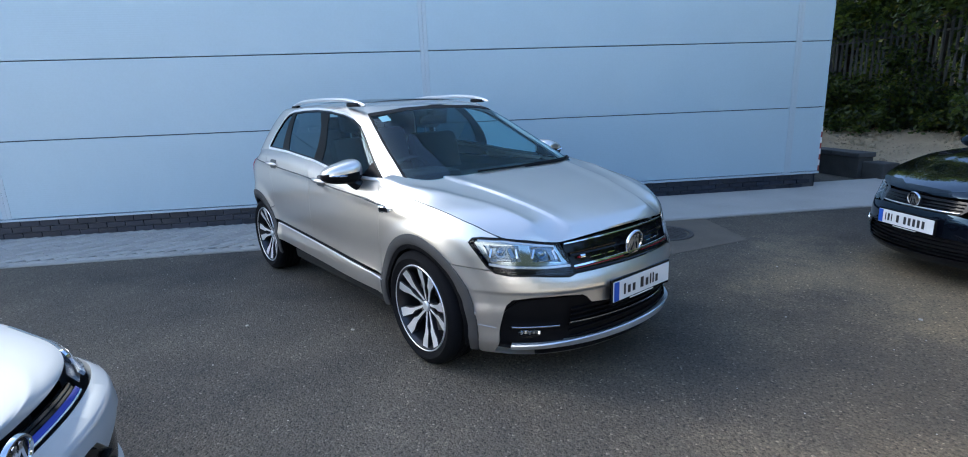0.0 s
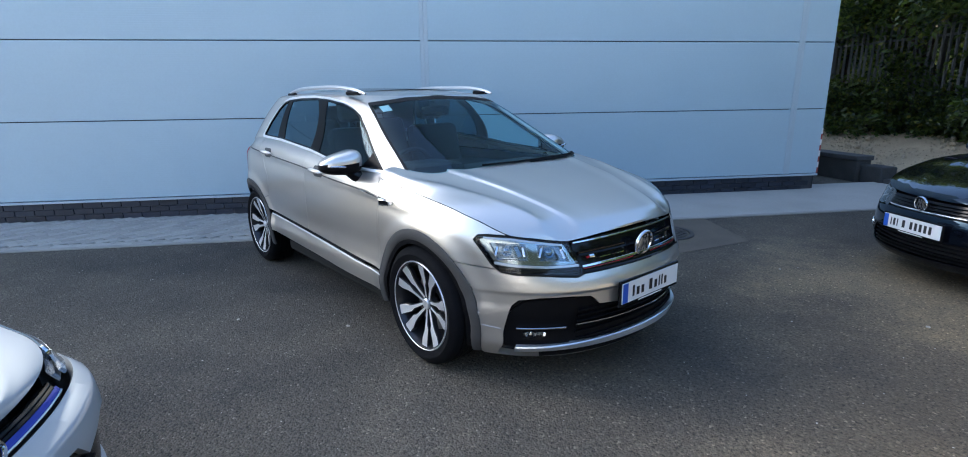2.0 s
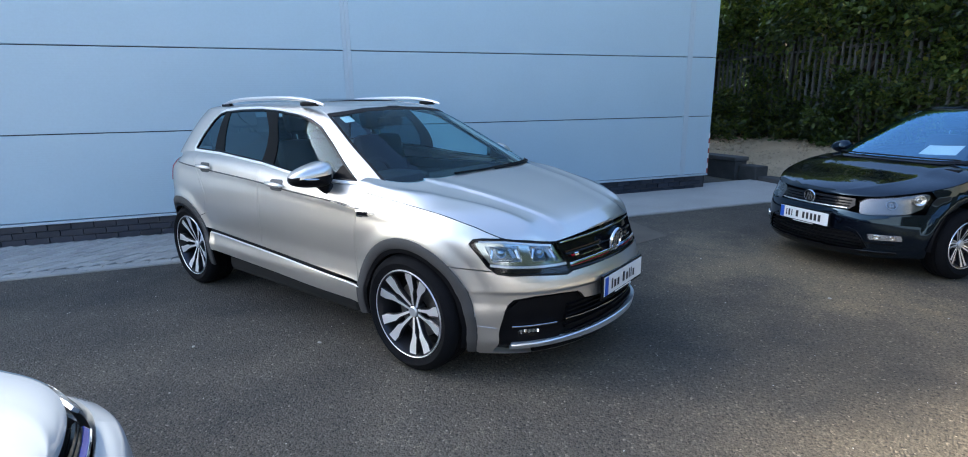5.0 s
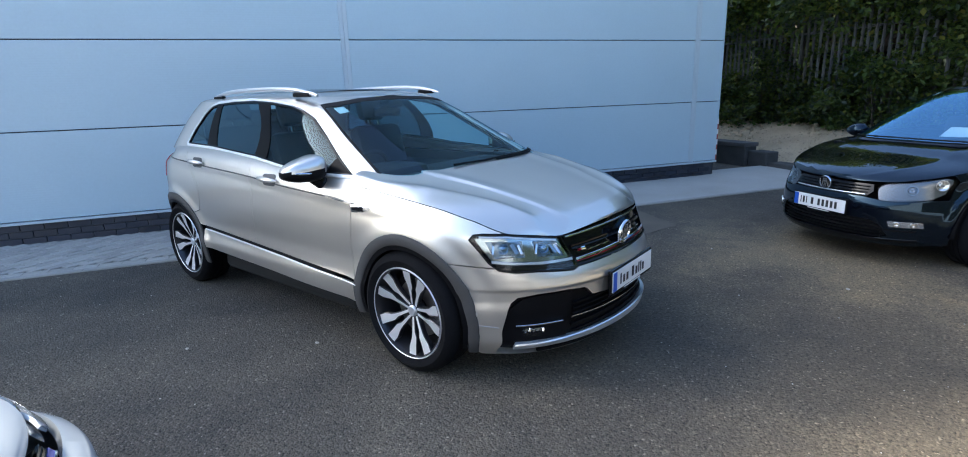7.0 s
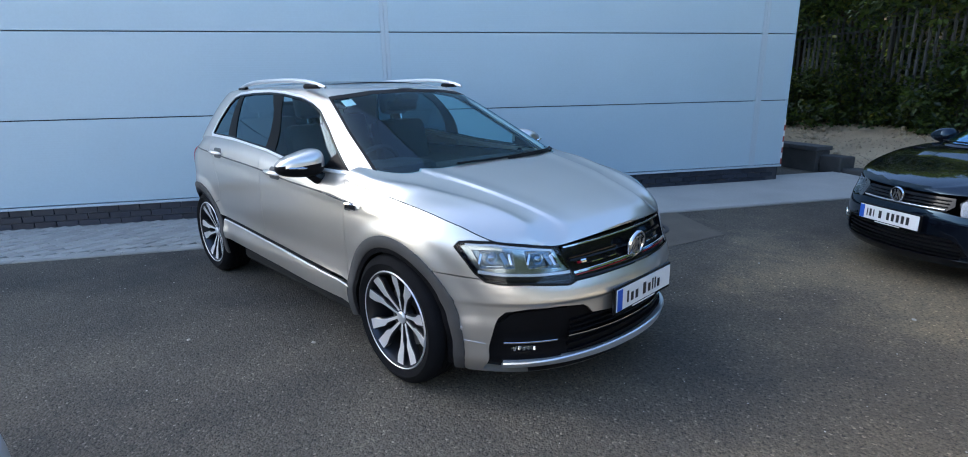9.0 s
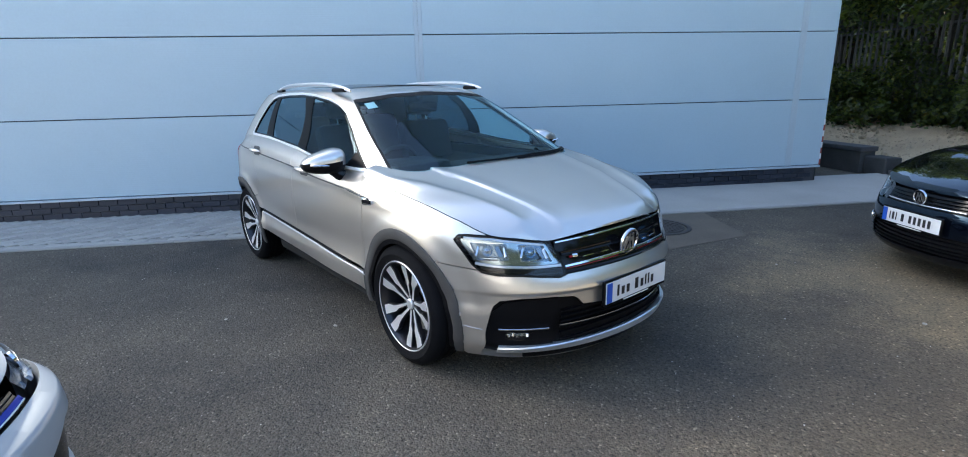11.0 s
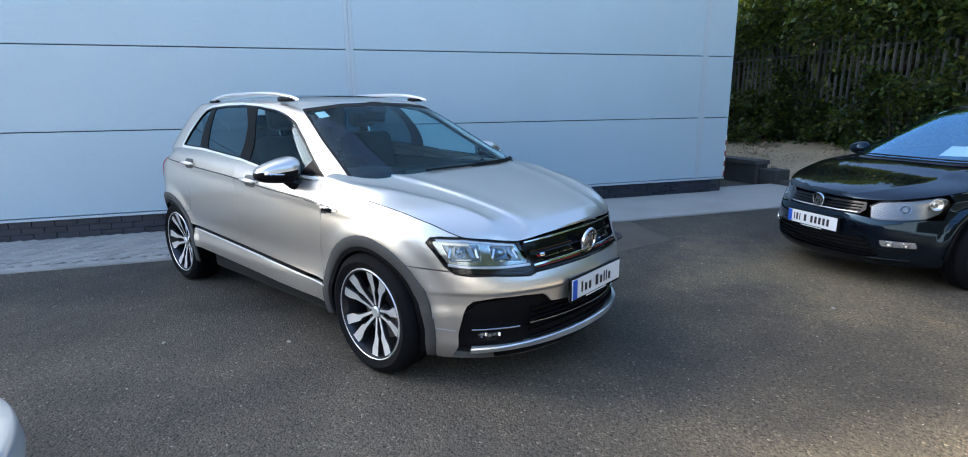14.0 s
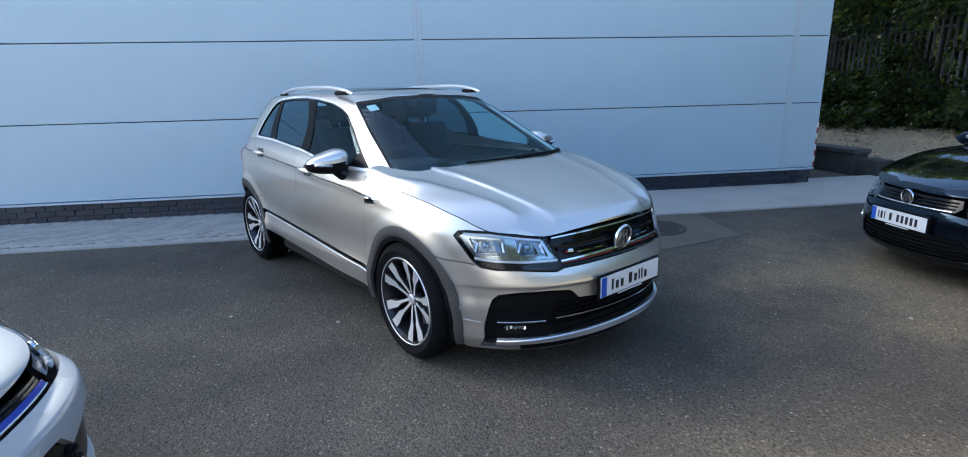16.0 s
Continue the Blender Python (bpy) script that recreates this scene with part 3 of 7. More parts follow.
def bush(seed, u, v, base, wide, high, clumps, count, bright_share=0.06):
    rng = random.Random(seed)
    thing = tagged(new("bush"), "tangled green scrub growing through the palisade fence", "bush", "scrub along the fence")
    thing.matrix_world = SITE @ pose(u, v, base)
    bm = bmesh.new()
    centres = []
    for _ in range(clumps):
        p = Vector((rng.gauss(0, 0.28) , rng.uniform(-wide, wide), rng.random() ** 1.4 * high))
        centres.append((p, rng.uniform(0.15, 0.34)))
        if len(centres) % 6 == 0:
            sweep(bm, [(p.x * 0.3, p.y * 0.6, 0), (p.x * 0.7, p.y * 0.9, p.z * 0.6), p], [0.012, 0.009, 0.004], 5)
            part("stem", bm, BARK, thing, smooth=True)
            bm = bmesh.new()
    bm.free()
    part("foliage", leaves(rng, centres, count, 0.10, bright_share), [LEAF, LEAF_DARK, LEAF_BRIGHT], thing)


# the trees at -13.5 and -10 are unseen, added to darken the cars' reflections
for n, v in enumerate((-13.5, -10, -6.5, -3.2, -0.4, 2.2, 4.6, 7.2, 10.0, 13, 16.5, 20)):
    tree(20 + n, 10.45 + (n % 3) * 0.4, v, 0.7, 4.6 + (n * 37 % 5) * 0.3, 2.4, 165, 170, 0.40)
for n, v in enumerate((-9, -6, -3, 0, 3, 6, 9, 12, 15, 18, 22, 26)):
    tree(50 + n, 15 + (n % 2) * 2.0, v, 0.8, 4.8 + (n % 3) * 0.45, 2.6, 100, 150, 0.02)
for n in range(14):
    v = -2.0 + n * 1.05
    # the first six bushes get more bright leaves, standing for lit foliage
    bush(80 + n, 9.72 + 0.12 * (n % 3), v, 0.62, 0.8, (1.6, 1.1, 1.4, 0.9)[n % 4] + (0.7 if n < 6 else 0.0), 52, 80, 0.12 if n < 6 else 0.05)

rng = random.Random(5)
mass = leaves(rng, [((rng.uniform(18, 22), rng.uniform(-14, 34), rng.uniform(0.3, 3.6)), rng.uniform(0.7, 1.1)) for _ in range(400)], 60, 0.5, 0.0)
woods = part("far_woods", mass, [LEAF_DARK, LEAF_DARK, LEAF], None)
woods.matrix_world = SITE
# dark backdrop sheet that blocks the sky gaps between the trees
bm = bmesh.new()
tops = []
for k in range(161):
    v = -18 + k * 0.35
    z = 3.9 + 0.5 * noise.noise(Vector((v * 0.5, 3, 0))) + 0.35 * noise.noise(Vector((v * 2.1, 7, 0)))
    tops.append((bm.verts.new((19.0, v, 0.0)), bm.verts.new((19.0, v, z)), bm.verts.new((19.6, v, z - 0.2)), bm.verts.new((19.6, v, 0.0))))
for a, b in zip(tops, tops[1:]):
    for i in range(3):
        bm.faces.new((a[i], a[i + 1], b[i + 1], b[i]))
# unseen second run, added so the cars' fronts reflect something dark
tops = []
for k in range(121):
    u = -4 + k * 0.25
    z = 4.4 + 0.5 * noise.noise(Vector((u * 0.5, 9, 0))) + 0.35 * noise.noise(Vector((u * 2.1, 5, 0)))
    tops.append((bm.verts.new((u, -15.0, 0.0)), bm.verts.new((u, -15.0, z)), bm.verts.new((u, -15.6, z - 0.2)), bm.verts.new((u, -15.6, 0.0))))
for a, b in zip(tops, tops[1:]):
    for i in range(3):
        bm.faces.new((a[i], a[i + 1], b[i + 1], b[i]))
hedge = part("backdrop", bm, material("backdrop_dark", (0.012, 0.018, 0.008), 0.95, 0, 0, 0.4, 2, 14), None)
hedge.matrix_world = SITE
tagged(hedge, "dark backdrop sheet behind the trees, with an unseen run added across the yard", "hedge", kind="structure")
tagged(woods, "dense dark woodland behind the trees", "woodland", kind="stuff")

# unseen shed and yard, added so the cars catch bounced light and bright reflections
def far_shed(u, v, wide, deep, high, colour, name, label):
    thing = tagged(new(name), label, "building")
    thing.matrix_world = SITE @ pose(u, v, 0)
    bm = bmesh.new()
    box(bm, (-wide / 2, -deep, 0), (wide / 2, 0, high))
    part("wall", bm, material(name + "_wall", colour, 0.6, 0, 0, 0.08, 0.5, 10), thing)
    bm = bmesh.new()
    box(bm, (-wide / 2 - 0.3, -deep - 0.3, high), (wide / 2 + 0.3, 0.3, high + 0.4), None, 0.03)
    part("roof", bm, material(name + "_roof", (0.12, 0.12, 0.13), 0.6, 0, 0, 0.1, 1, 20), thing)


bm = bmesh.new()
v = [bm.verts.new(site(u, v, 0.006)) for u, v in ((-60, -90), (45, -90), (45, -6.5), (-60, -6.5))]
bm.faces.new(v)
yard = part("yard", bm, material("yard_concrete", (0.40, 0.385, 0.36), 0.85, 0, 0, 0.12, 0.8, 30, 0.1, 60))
tagged(yard, "unseen pale concrete yard added to bounce light onto the cars", "ground", kind="structure")
far_shed(-37, -21, 70, 12, 8.0, (0.42, 0.41, 0.40), "far_shed", "unseen pale shed added across the yard to brighten the cars")

# pale grit and scraps on the asphalt
rng = random.Random(12)
verts, faces = [], []
spots = [(1.822, 1.851, 0.016), (-1.364, -1.498, 0.014), (-0.744, -0.973, 0.016), (1.2, 1.3, 0.008), (0.7, 2.4, 0.010)] + [(rng.uniform(-4, 4.5), rng.uniform(-3.2, 4), rng.uniform(0.002, 0.006)) for _ in range(420)]
for x, y, r in spots:
    m = Matrix.Translation((x, y, 0.35 * r)) @ Euler((0, 0, rng.random() * 6)).to_matrix().to_4x4() @ Matrix.Diagonal((r, r * rng.uniform(0.5, 0.9), r * 0.5, 1))
    faces += [[len(verts) + i for i in f] for f in ball_faces]
    verts += [m @ p for p in ball_verts]
grit = bpy.data.meshes.new("grit")
grit.from_pydata(verts, [], faces)
tagged(part("grit", grit, material("grit", (0.42, 0.38, 0.32), 0.9, 0, 0, 0.4, 4, 60)), "scattered pale grit on the asphalt", "grit", kind="stuff")
# ---- sheet metal ----
def within(poly, x, y):
    hit = False
    for (ax, ay), (bx, by) in zip(poly, poly[1:] + poly[:1]):
        if (ay > y) != (by > y) and x < (bx - ax) * (y - ay) / (by - ay) + ax:
            hit = not hit
    return hit


def rounded(poly, r, steps=5):
    """Rounds the corners of a closed outline; r may be a list, one for each corner."""
    out, n = [], len(poly)
    for i, p in enumerate(poly):
        k = r[i] if isinstance(r, (list, tuple)) else r
        p, a, b = Vector(p), Vector(poly[i - 1]), Vector(poly[(i + 1) % n])
        k = min(k, 0.45 * (a - p).length, 0.45 * (b - p).length)
        if k < 1e-4:
            out.append(tuple(p))
            continue
        s, e = p + (a - p).normalized() * k, p + (b - p).normalized() * k
        for j in range(steps + 1):
            t = j / steps
            out.append(tuple((1 - t) ** 2 * s + 2 * t * (1 - t) * p + t * t * e))
    return out


def dense(poly, step):
    out = []
    for a, b in zip(poly, poly[1:] + poly[:1]):
        n = max(1, int(math.ceil(math.dist(a, b) / step)))
        out += [(a[0] + (b[0] - a[0]) * k / n, a[1] + (b[1] - a[1]) * k / n) for k in range(n)]
    return out


def shrunk(poly, d):
    """The outline moved inwards by d."""
    area = sum(a[0] * b[1] - b[0] * a[1] for a, b in zip(poly, poly[1:] + poly[:1]))
    sign = 1 if area > 0 else -1
    out, n = [], len(poly)
    for i in range(n):
        a, p, b = Vector(poly[i - 1]), Vector(poly[i]), Vector(poly[(i + 1) % n])
        u, w = (p - a), (b - p)
        if u.length < 1e-7 or w.length < 1e-7:
            continue
        u.normalize(), w.normalize()
        m = Vector((-u.y - w.y, u.x + w.x)) * sign
        if m.length < 1e-6:
            m = Vector((-u.y, u.x)) * sign
        m.normalize()
        c = max(0.4, m.dot(Vector((-u.y, u.x)) * sign))
        out.append(tuple(p + m * d / c))
    return out


def panel(surf, outer, holes=(), step=0.03, lift=0.0, thick=0.012, gap=0.0, solid=True):
    """A sheet that lies on a surface, cut to an outline with holes, with its edges turned in. surf(a, b) gives place and normal."""
    from mathutils.geometry import delaunay_2d_cdt
    if gap:
        outer = shrunk(outer, gap)
        holes = [shrunk(h, -gap) for h in holes]
    loops = [dense(list(outer), step)] + [dense(list(h), step) for h in holes]
    pts, edges = [], []
    for loop in loops:
        n = len(pts)
        pts += loop
        edges += [(n + i, n + (i + 1) % len(loop)) for i in range(len(loop))]
    rim = np.array(pts)
    (ax, ay), (bx, by) = rim.min(0), rim.max(0)
    rows = int((by - ay) / (step * 0.87)) + 1
    for r in range(rows + 1):
        y = ay + r * step * 0.87
        for c in range(int((bx - ax) / step) + 2):
            x = ax + (c + 0.5 * (r % 2)) * step
            if ((rim - (x, y)) ** 2).sum(1).min() > (0.55 * step) ** 2 and within(loops[0], x, y) and not any(within(h, x, y) for h in loops[1:]):
                pts.append((x, y))
    co, _, tris, *_ = delaunay_2d_cdt([Vector(p) for p in pts], edges, [], 0, 1e-7)
    keep = []
    for t in tris:
        x, y = sum(co[i].x for i in t) / 3, sum(co[i].y for i in t) / 3
        if within(loops[0], x, y) and not any(within(h, x, y) for h in loops[1:]):
            keep.append(list(t))
    place = [surf(c.x, c.y) for c in co]
    verts = [p + n * lift for p, n in place]
    faces, normals = [], []
    border = {}
    for t in keep:
        a, b, c = (verts[i] for i in t)
        if (b - a).cross(c - a).dot(place[t[0]][1]) < 0:
            t = t[::-1]
        faces.append(t)
        normals += [tuple(place[i][1]) for i in t]
        for i in range(3):
            e = (t[i], t[(i + 1) % 3])
            if (e[1], e[0]) in border:
                del border[(e[1], e[0])]
            else:
                border[e] = True
    if solid and thick:
        for i, j in border:
            n = len(verts)
            verts += [verts[i], verts[j], verts[j] - place[j][1] * thick, verts[i] - place[i][1] * thick]
            faces.append([n + 1, n, n + 3, n + 2])
            w = (verts[i] - verts[j]).cross(place[i][1])
            w = w.normalized() if w.length > 1e-9 else Vector((0, 0, 1))
            normals += [tuple(-w)] * 4
    me = bpy.data.meshes.new("panel")
    me.from_pydata(verts, [], faces)
    for p in me.polygons:
        p.use_smooth = True
    me.normals_split_custom_set(normals)
    return me


def ribbon(surf, line, width, lift=0.003, thick=0.006, closed=False, step=0.02):
    """A flat strip along a line on a surface."""
    pts = []
    for a, b in zip(line, line[1:] + (line[:1] if closed else [])):
        n = max(1, int(math.ceil(math.dist(a, b) / step)))
        pts += [(a[0] + (b[0] - a[0]) * k / n, a[1] + (b[1] - a[1]) * k / n) for k in range(n)]
    if not closed:
        pts.append(line[-1])
    n = len(pts)
    bm = bmesh.new()
    rings = []
    for i, p in enumerate(pts):
        a, b = pts[i - 1 if closed or i else 0], pts[(i + 1) % n if closed else min(i + 1, n - 1)]
        d = Vector((b[0] - a[0], b[1] - a[1]))
        d = d.normalized() if d.length > 1e-9 else Vector((1, 0))
        w = width[min(i * len(width) // n, len(width) - 1)] if isinstance(width, (list, tuple)) else width
        o = Vector((-d.y, d.x)) * w / 2
        ring = []
        for k, h in ((1, -thick), (1, lift * 0.5), (0.7, lift), (-0.7, lift), (-1, lift * 0.5), (-1, -thick)):
            q, nn = surf(p[0] + o.x * k, p[1] + o.y * k)
            ring.append(bm.verts.new(q + nn * h))
        rings.append(ring)
    for i in range(n if closed else n - 1):
        a, b = rings[i], rings[(i + 1) % n]
        for k in range(5):
            bm.faces.new((a[k], a[k + 1], b[k + 1], b[k]))
    if not closed:
        bm.faces.new(rings[0]), bm.faces.new(rings[-1][::-1])
    bmesh.ops.recalc_face_normals(bm, faces=bm.faces)
    return bm


def unrolled(shell, z_ref):
    """Length along a shell at one height, to s and back, and the shell as a surface over (length, height)."""
    ss = np.linspace(0, 3, 400)
    at = [shell.at(s, z_ref) for s in ss]
    length = np.r_[0, np.cumsum([(b - a).length for a, b in zip(at, at[1:])])]

    def to_s(d):
        return math.copysign(float(np.interp(abs(d), length, ss)), d)

    def surf(d, z):
        s = to_s(d)
        if abs(s) < 1e-5:
            s = 1e-5
        return shell.at(s, z), shell.normal(s, z)

    def of_x(x, z, side=1):
        return (side * float(np.interp(shell.by_x(x, z), ss, length)), z)

    def of_y(y, z):
        """From a distance y to the right of the middle of the nose."""
        s = shell.by_y(y, z)
        return (math.copysign(float(np.interp(abs(s), ss, length)), s), z)

    return surf, of_x, of_y
# ---- the silver car's shape ----
TIG_BASE, TIG_R = 2.681, 0.350
ARCH_X, ARCH_Z = 0.015, 0.36     # middle of the front wheel opening
tig_line = curve((-3.2, 1.11), (-2.8, 1.085), (-2.07, 1.04), (-1.44, 1.008), (-1.16, 0.985), (-0.55, 0.945), (-0.26, 0.908), (0.2, 0.86))
tig_belt = curve((-3.3, 1.175), (-2.54, 1.172), (-2.04, 1.163), (-1.46, 1.120), (-1.12, 1.080), (-0.41, 1.048), (0.5, 1.048))
tig_width = curve((0.16, 0.84), (0.24, 0.875), (0.33, 0.895), (0.44, 0.905), (0.50, 0.896), (0.58, 0.894), (0.70, 0.904), (0.80, 0.909), (0.90, 0.908), (1.02, 0.896), (1.2, 0.87))
tig_front = curve((0.16, 0.80), (0.22, 0.855), (0.27, 0.895), (0.33, 0.88), (0.44, 0.895), (0.50, 0.896), (0.544, 0.899), (0.557, 0.912), (0.60, 0.900), (0.63, 0.885), (0.68, 0.855), (0.80, 0.80), (0.9, 0.74))
tig_rear = curve((0.2, -3.45), (0.5, -3.57), (0.7, -3.56), (1.0, -3.50), (1.2, -3.42))
# upper body
cab_width = curve((0.95, 0.865), (1.05, 0.84), (1.15, 0.81), (1.30, 0.752), (1.42, 0.695), (1.50, 0.645), (1.56, 0.60))
cab_front = curve((0.95, 0.13), (1.03, -0.015), (1.10, -0.158), (1.25, -0.452), (1.40, -0.74), (1.48, -0.92), (1.56, -1.15))
cab_rear = curve((0.95, -3.50), (1.15, -3.36), (1.30, -3.25), (1.50, -3.08), (1.56, -3.0))


def ease(x):
    x = min(1.0, max(0.0, x))
    return x * x * (3 - 2 * x)


def tig_extra(s, z, x, y):
    d = z - tig_line(x)
    bump = 0.006 * ease((d + 0.05) / 0.06) * math.exp(-max(d, 0) / 0.06) * ease((0.30 - x) / 0.25)
    for xa, za, outer in ((ARCH_X, ARCH_Z, 0.50), (-TIG_BASE, TIG_R, 0.50)):
        r = math.hypot(x - xa, z - za)
        bump += 0.012 * ease((outer + 0.03 - r) / 0.10)
    y -= bump * min(1.0, abs(y) / 0.8)
    y *= 1 - 0.055 * ease((z - 0.80) / 0.22) * ease((x + 0.60) / 0.70)
    y += 0.030 * ease((x + 1.0) / 0.8) * min(1.0, abs(y) / 0.8)
    if x < -2.5:
        y *= 1 - 0.14 * ease((z - 1.02) / 0.13) * ease((-2.5 - x) / 0.5)
    if x < -0.2:
        t = min(1.15, max(0.0, (z - tig_belt(x) + 0.075) / 0.075)) * ease((-0.25 - x) / 0.2)
        inner = cab_width(z) - 0.002
        if -y > inner:
            y += t * t * (-y - inner)
    return x, y


TIG = Shell(tig_front, tig_rear, tig_width, lambda z: -0.05, lambda z: -2.66, (curve((0.45, 2.9), (0.75, 3.3)), 2.0), (1.8, 2.0), tig_extra)
tig_surf, tig_x, tig_y = unrolled(TIG, 0.6)
tig_shut = curve((0.81, 0.822), (0.79, 0.820), (0.77, 0.814), (0.74, 0.802), (0.722, 0.798), (0.642, 0.820), (0.562, 0.836), (0.501, 0.862), (0.415, 0.900), (0.242, 0.948), (0.006, 0.978), (-0.25, 1.010), (-0.412, 1.036), (-0.47, 1.044))
CAB = Shell(cab_front, cab_rear, cab_width, lambda z: cab_front(z) - 0.75, lambda z: cab_rear(z) + 0.7, (2.0, 6.0), (2.0, 2.1))
cab_surf, cab_x, cab_y = unrolled(CAB, 1.25)
# ---- the silver car ----
def arc(xa, za, r, a0, a1, n=16):
    """Points of an arch, angles in degrees from ahead."""
    return [(xa + r * math.cos(radians(a0 + (a1 - a0) * k / n)), za + r * math.sin(radians(a0 + (a1 - a0) * k / n))) for k in range(n + 1)]


def offset_surf(surf, lift):
    def f(a, b):
        p, n = surf(a, b)
        return p + n * lift, n
    return f


def section_sheet(stations, edge, crown, shape, count=24, lo=-1.0, hi=1.0):
    """A bonnet or roof: across every station from edge to edge. edge(s) gives the right edge, crown(x) the middle's height."""
    verts, faces = [], []
    for s in stations:
        e = edge(s)
        mid = crown(e.x)
        for k in range(-count, count + 1):
            n = math.copysign(abs(k / count) ** 0.75, k) if k else 0.0
            n = lo + (hi - lo) * (n + 1) / 2
            y = n * abs(e.y)
            verts.append((e.x, y, e.z + (mid - e.z) * shape(abs(n), e.x)))
    w = 2 * count + 1
    for i in range(len(stations) - 1):
        for k in range(w - 1):
            faces.append((i * w + k, i * w + k + 1, (i + 1) * w + k + 1, (i + 1) * w + k))
    me = bpy.data.meshes.new("sheet")
    me.from_pydata(verts, [], faces)
    b = bmesh.new()
    b.from_mesh(me)
    bmesh.ops.remove_doubles(b, verts=b.verts, dist=0.0004)
    bmesh.ops.recalc_face_normals(b, faces=b.faces)
    if sum(f.normal.z for f in b.faces) < 0:
        bmesh.ops.reverse_faces(b, faces=b.faces)
    b.to_mesh(me)
    b.free()
    for p in me.polygons:
        p.use_smooth = True
    return me


def trimmed(me, shell, reach):
    """Takes away what a bonnet hides behind the windscreen."""
    b = bmesh.new()
    b.from_mesh(me)
    hidden = {v: abs(v.co.y) < reach and v.co.x < shell.at(shell.by_y(abs(v.co.y), v.co.z), v.co.z).x - 0.012 for v in b.verts}
    bmesh.ops.delete(b, geom=[f for f in b.faces if all(hidden[v] for v in f.verts)], context="FACES")
    for v in b.verts:
        if abs(v.co.y) < reach:
            v.co.x = max(v.co.x, shell.at(shell.by_y(abs(v.co.y), v.co.z), v.co.z).x - 0.012)
    b.to_mesh(me)
    b.free()
    return me


def emblem(parent, m, r, name="emblem"):
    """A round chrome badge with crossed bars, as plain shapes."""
    bm = bmesh.new()
    n = 40
    lathe(bm, [(r, 0.0), (r, -0.008), (r * 0.96, -0.013), (r * 0.88, -0.013), (r * 0.84, -0.006)], n)
    for a, x in ((20, -0.36), (-20, -0.02), (20, 0.02), (-20, 0.36)):
        box(bm, (-0.085 * r, -0.012, -0.70 * r), (0.085 * r, -0.004, 0.70 * r), pose(x * r, 0, 0, 0, a, 0))
    badge = part(name, bm, CHROME, parent, "round chrome badge", smooth=True)
    badge.matrix_basis = m
    bm = bmesh.new()
    lathe(bm, [(0.0, -0.004), (r * 0.86, -0.004), (r * 0.9, 0.0)], n)
    part("badge_disc", bm, GLOSS, badge, smooth=True)
    return badge


def number_plate(parent, m, wide=0.52, high=0.11, bars=((-0.165, 0.008, 0.030), (-0.125, 0.012, 0.014), (-0.082, 0.012, 0.014), (-0.008, 0.014, 0.030), (0.040, 0.012, 0.014), (0.074, 0.006, 0.030), (0.100, 0.006, 0.030), (0.134, 0.011, 0.014))):
    bm = bmesh.new()
    box(bm, (-wide / 2 - 0.012, -0.004, -high / 2 - 0.018), (wide / 2 + 0.012, 0.012, high / 2 + 0.012), None, 0.004)
    plate = part("number_plate", bm, GLOSS, parent, "number plate in a black holder")
    plate.matrix_basis = m
    bm = bmesh.new()
    box(bm, (-wide / 2, -0.009, -high / 2), (wide / 2, -0.005, high / 2), None, 0.001)
    part("plate_face", bm, PLATE, plate)
    bm = bmesh.new()
    box(bm, (-wide / 2 + 0.003, -0.0115, -high / 2 + 0.003), (-wide / 2 + 0.045, -0.0095, high / 2 - 0.003))
    part("blue_band", bm, PLATE_BLUE, plate)
    for x, w, top in bars:
        bm = bmesh.new()
        box(bm, (x - w, -0.0115, -0.030), (x + w, -0.0095, top), None, 0.001)
        part("bar", bm, INK, plate)
    bm = bmesh.new()
    box(bm, (-0.11, -0.0062, -high / 2 - 0.014), (0.11, -0.0042, -high / 2 - 0.007))
    part("bar", bm, PLATE, plate)
    return plate


def wheel_set(thing, base, track, r, rim, rear_track, spokes, steer=0.0, width=0.235):
    """Four wheels under a car, built once and copied."""
    first = None
    for x in (0.0, -base):
        for side in (1, -1):
            y = -(track if x == 0 else rear_track) * side / 2
            m = pose(x, y, r, 0, 0, (steer if x == 0 else 0.0) + (0 if side > 0 else 180)) @ pose(0, 0, 0, 0, 17 if x == 0 else 50)
            if first is None:
                first = wheel(thing, r, rim, width, spokes)
                first.matrix_basis = m
            else:
                w = first.copy()
                scene.collection.objects.link(w)
                w.parent, w.matrix_basis = thing, m
                for c in first.children:
                    d = c.copy()
                    scene.collection.objects.link(d)
                    d.parent = w


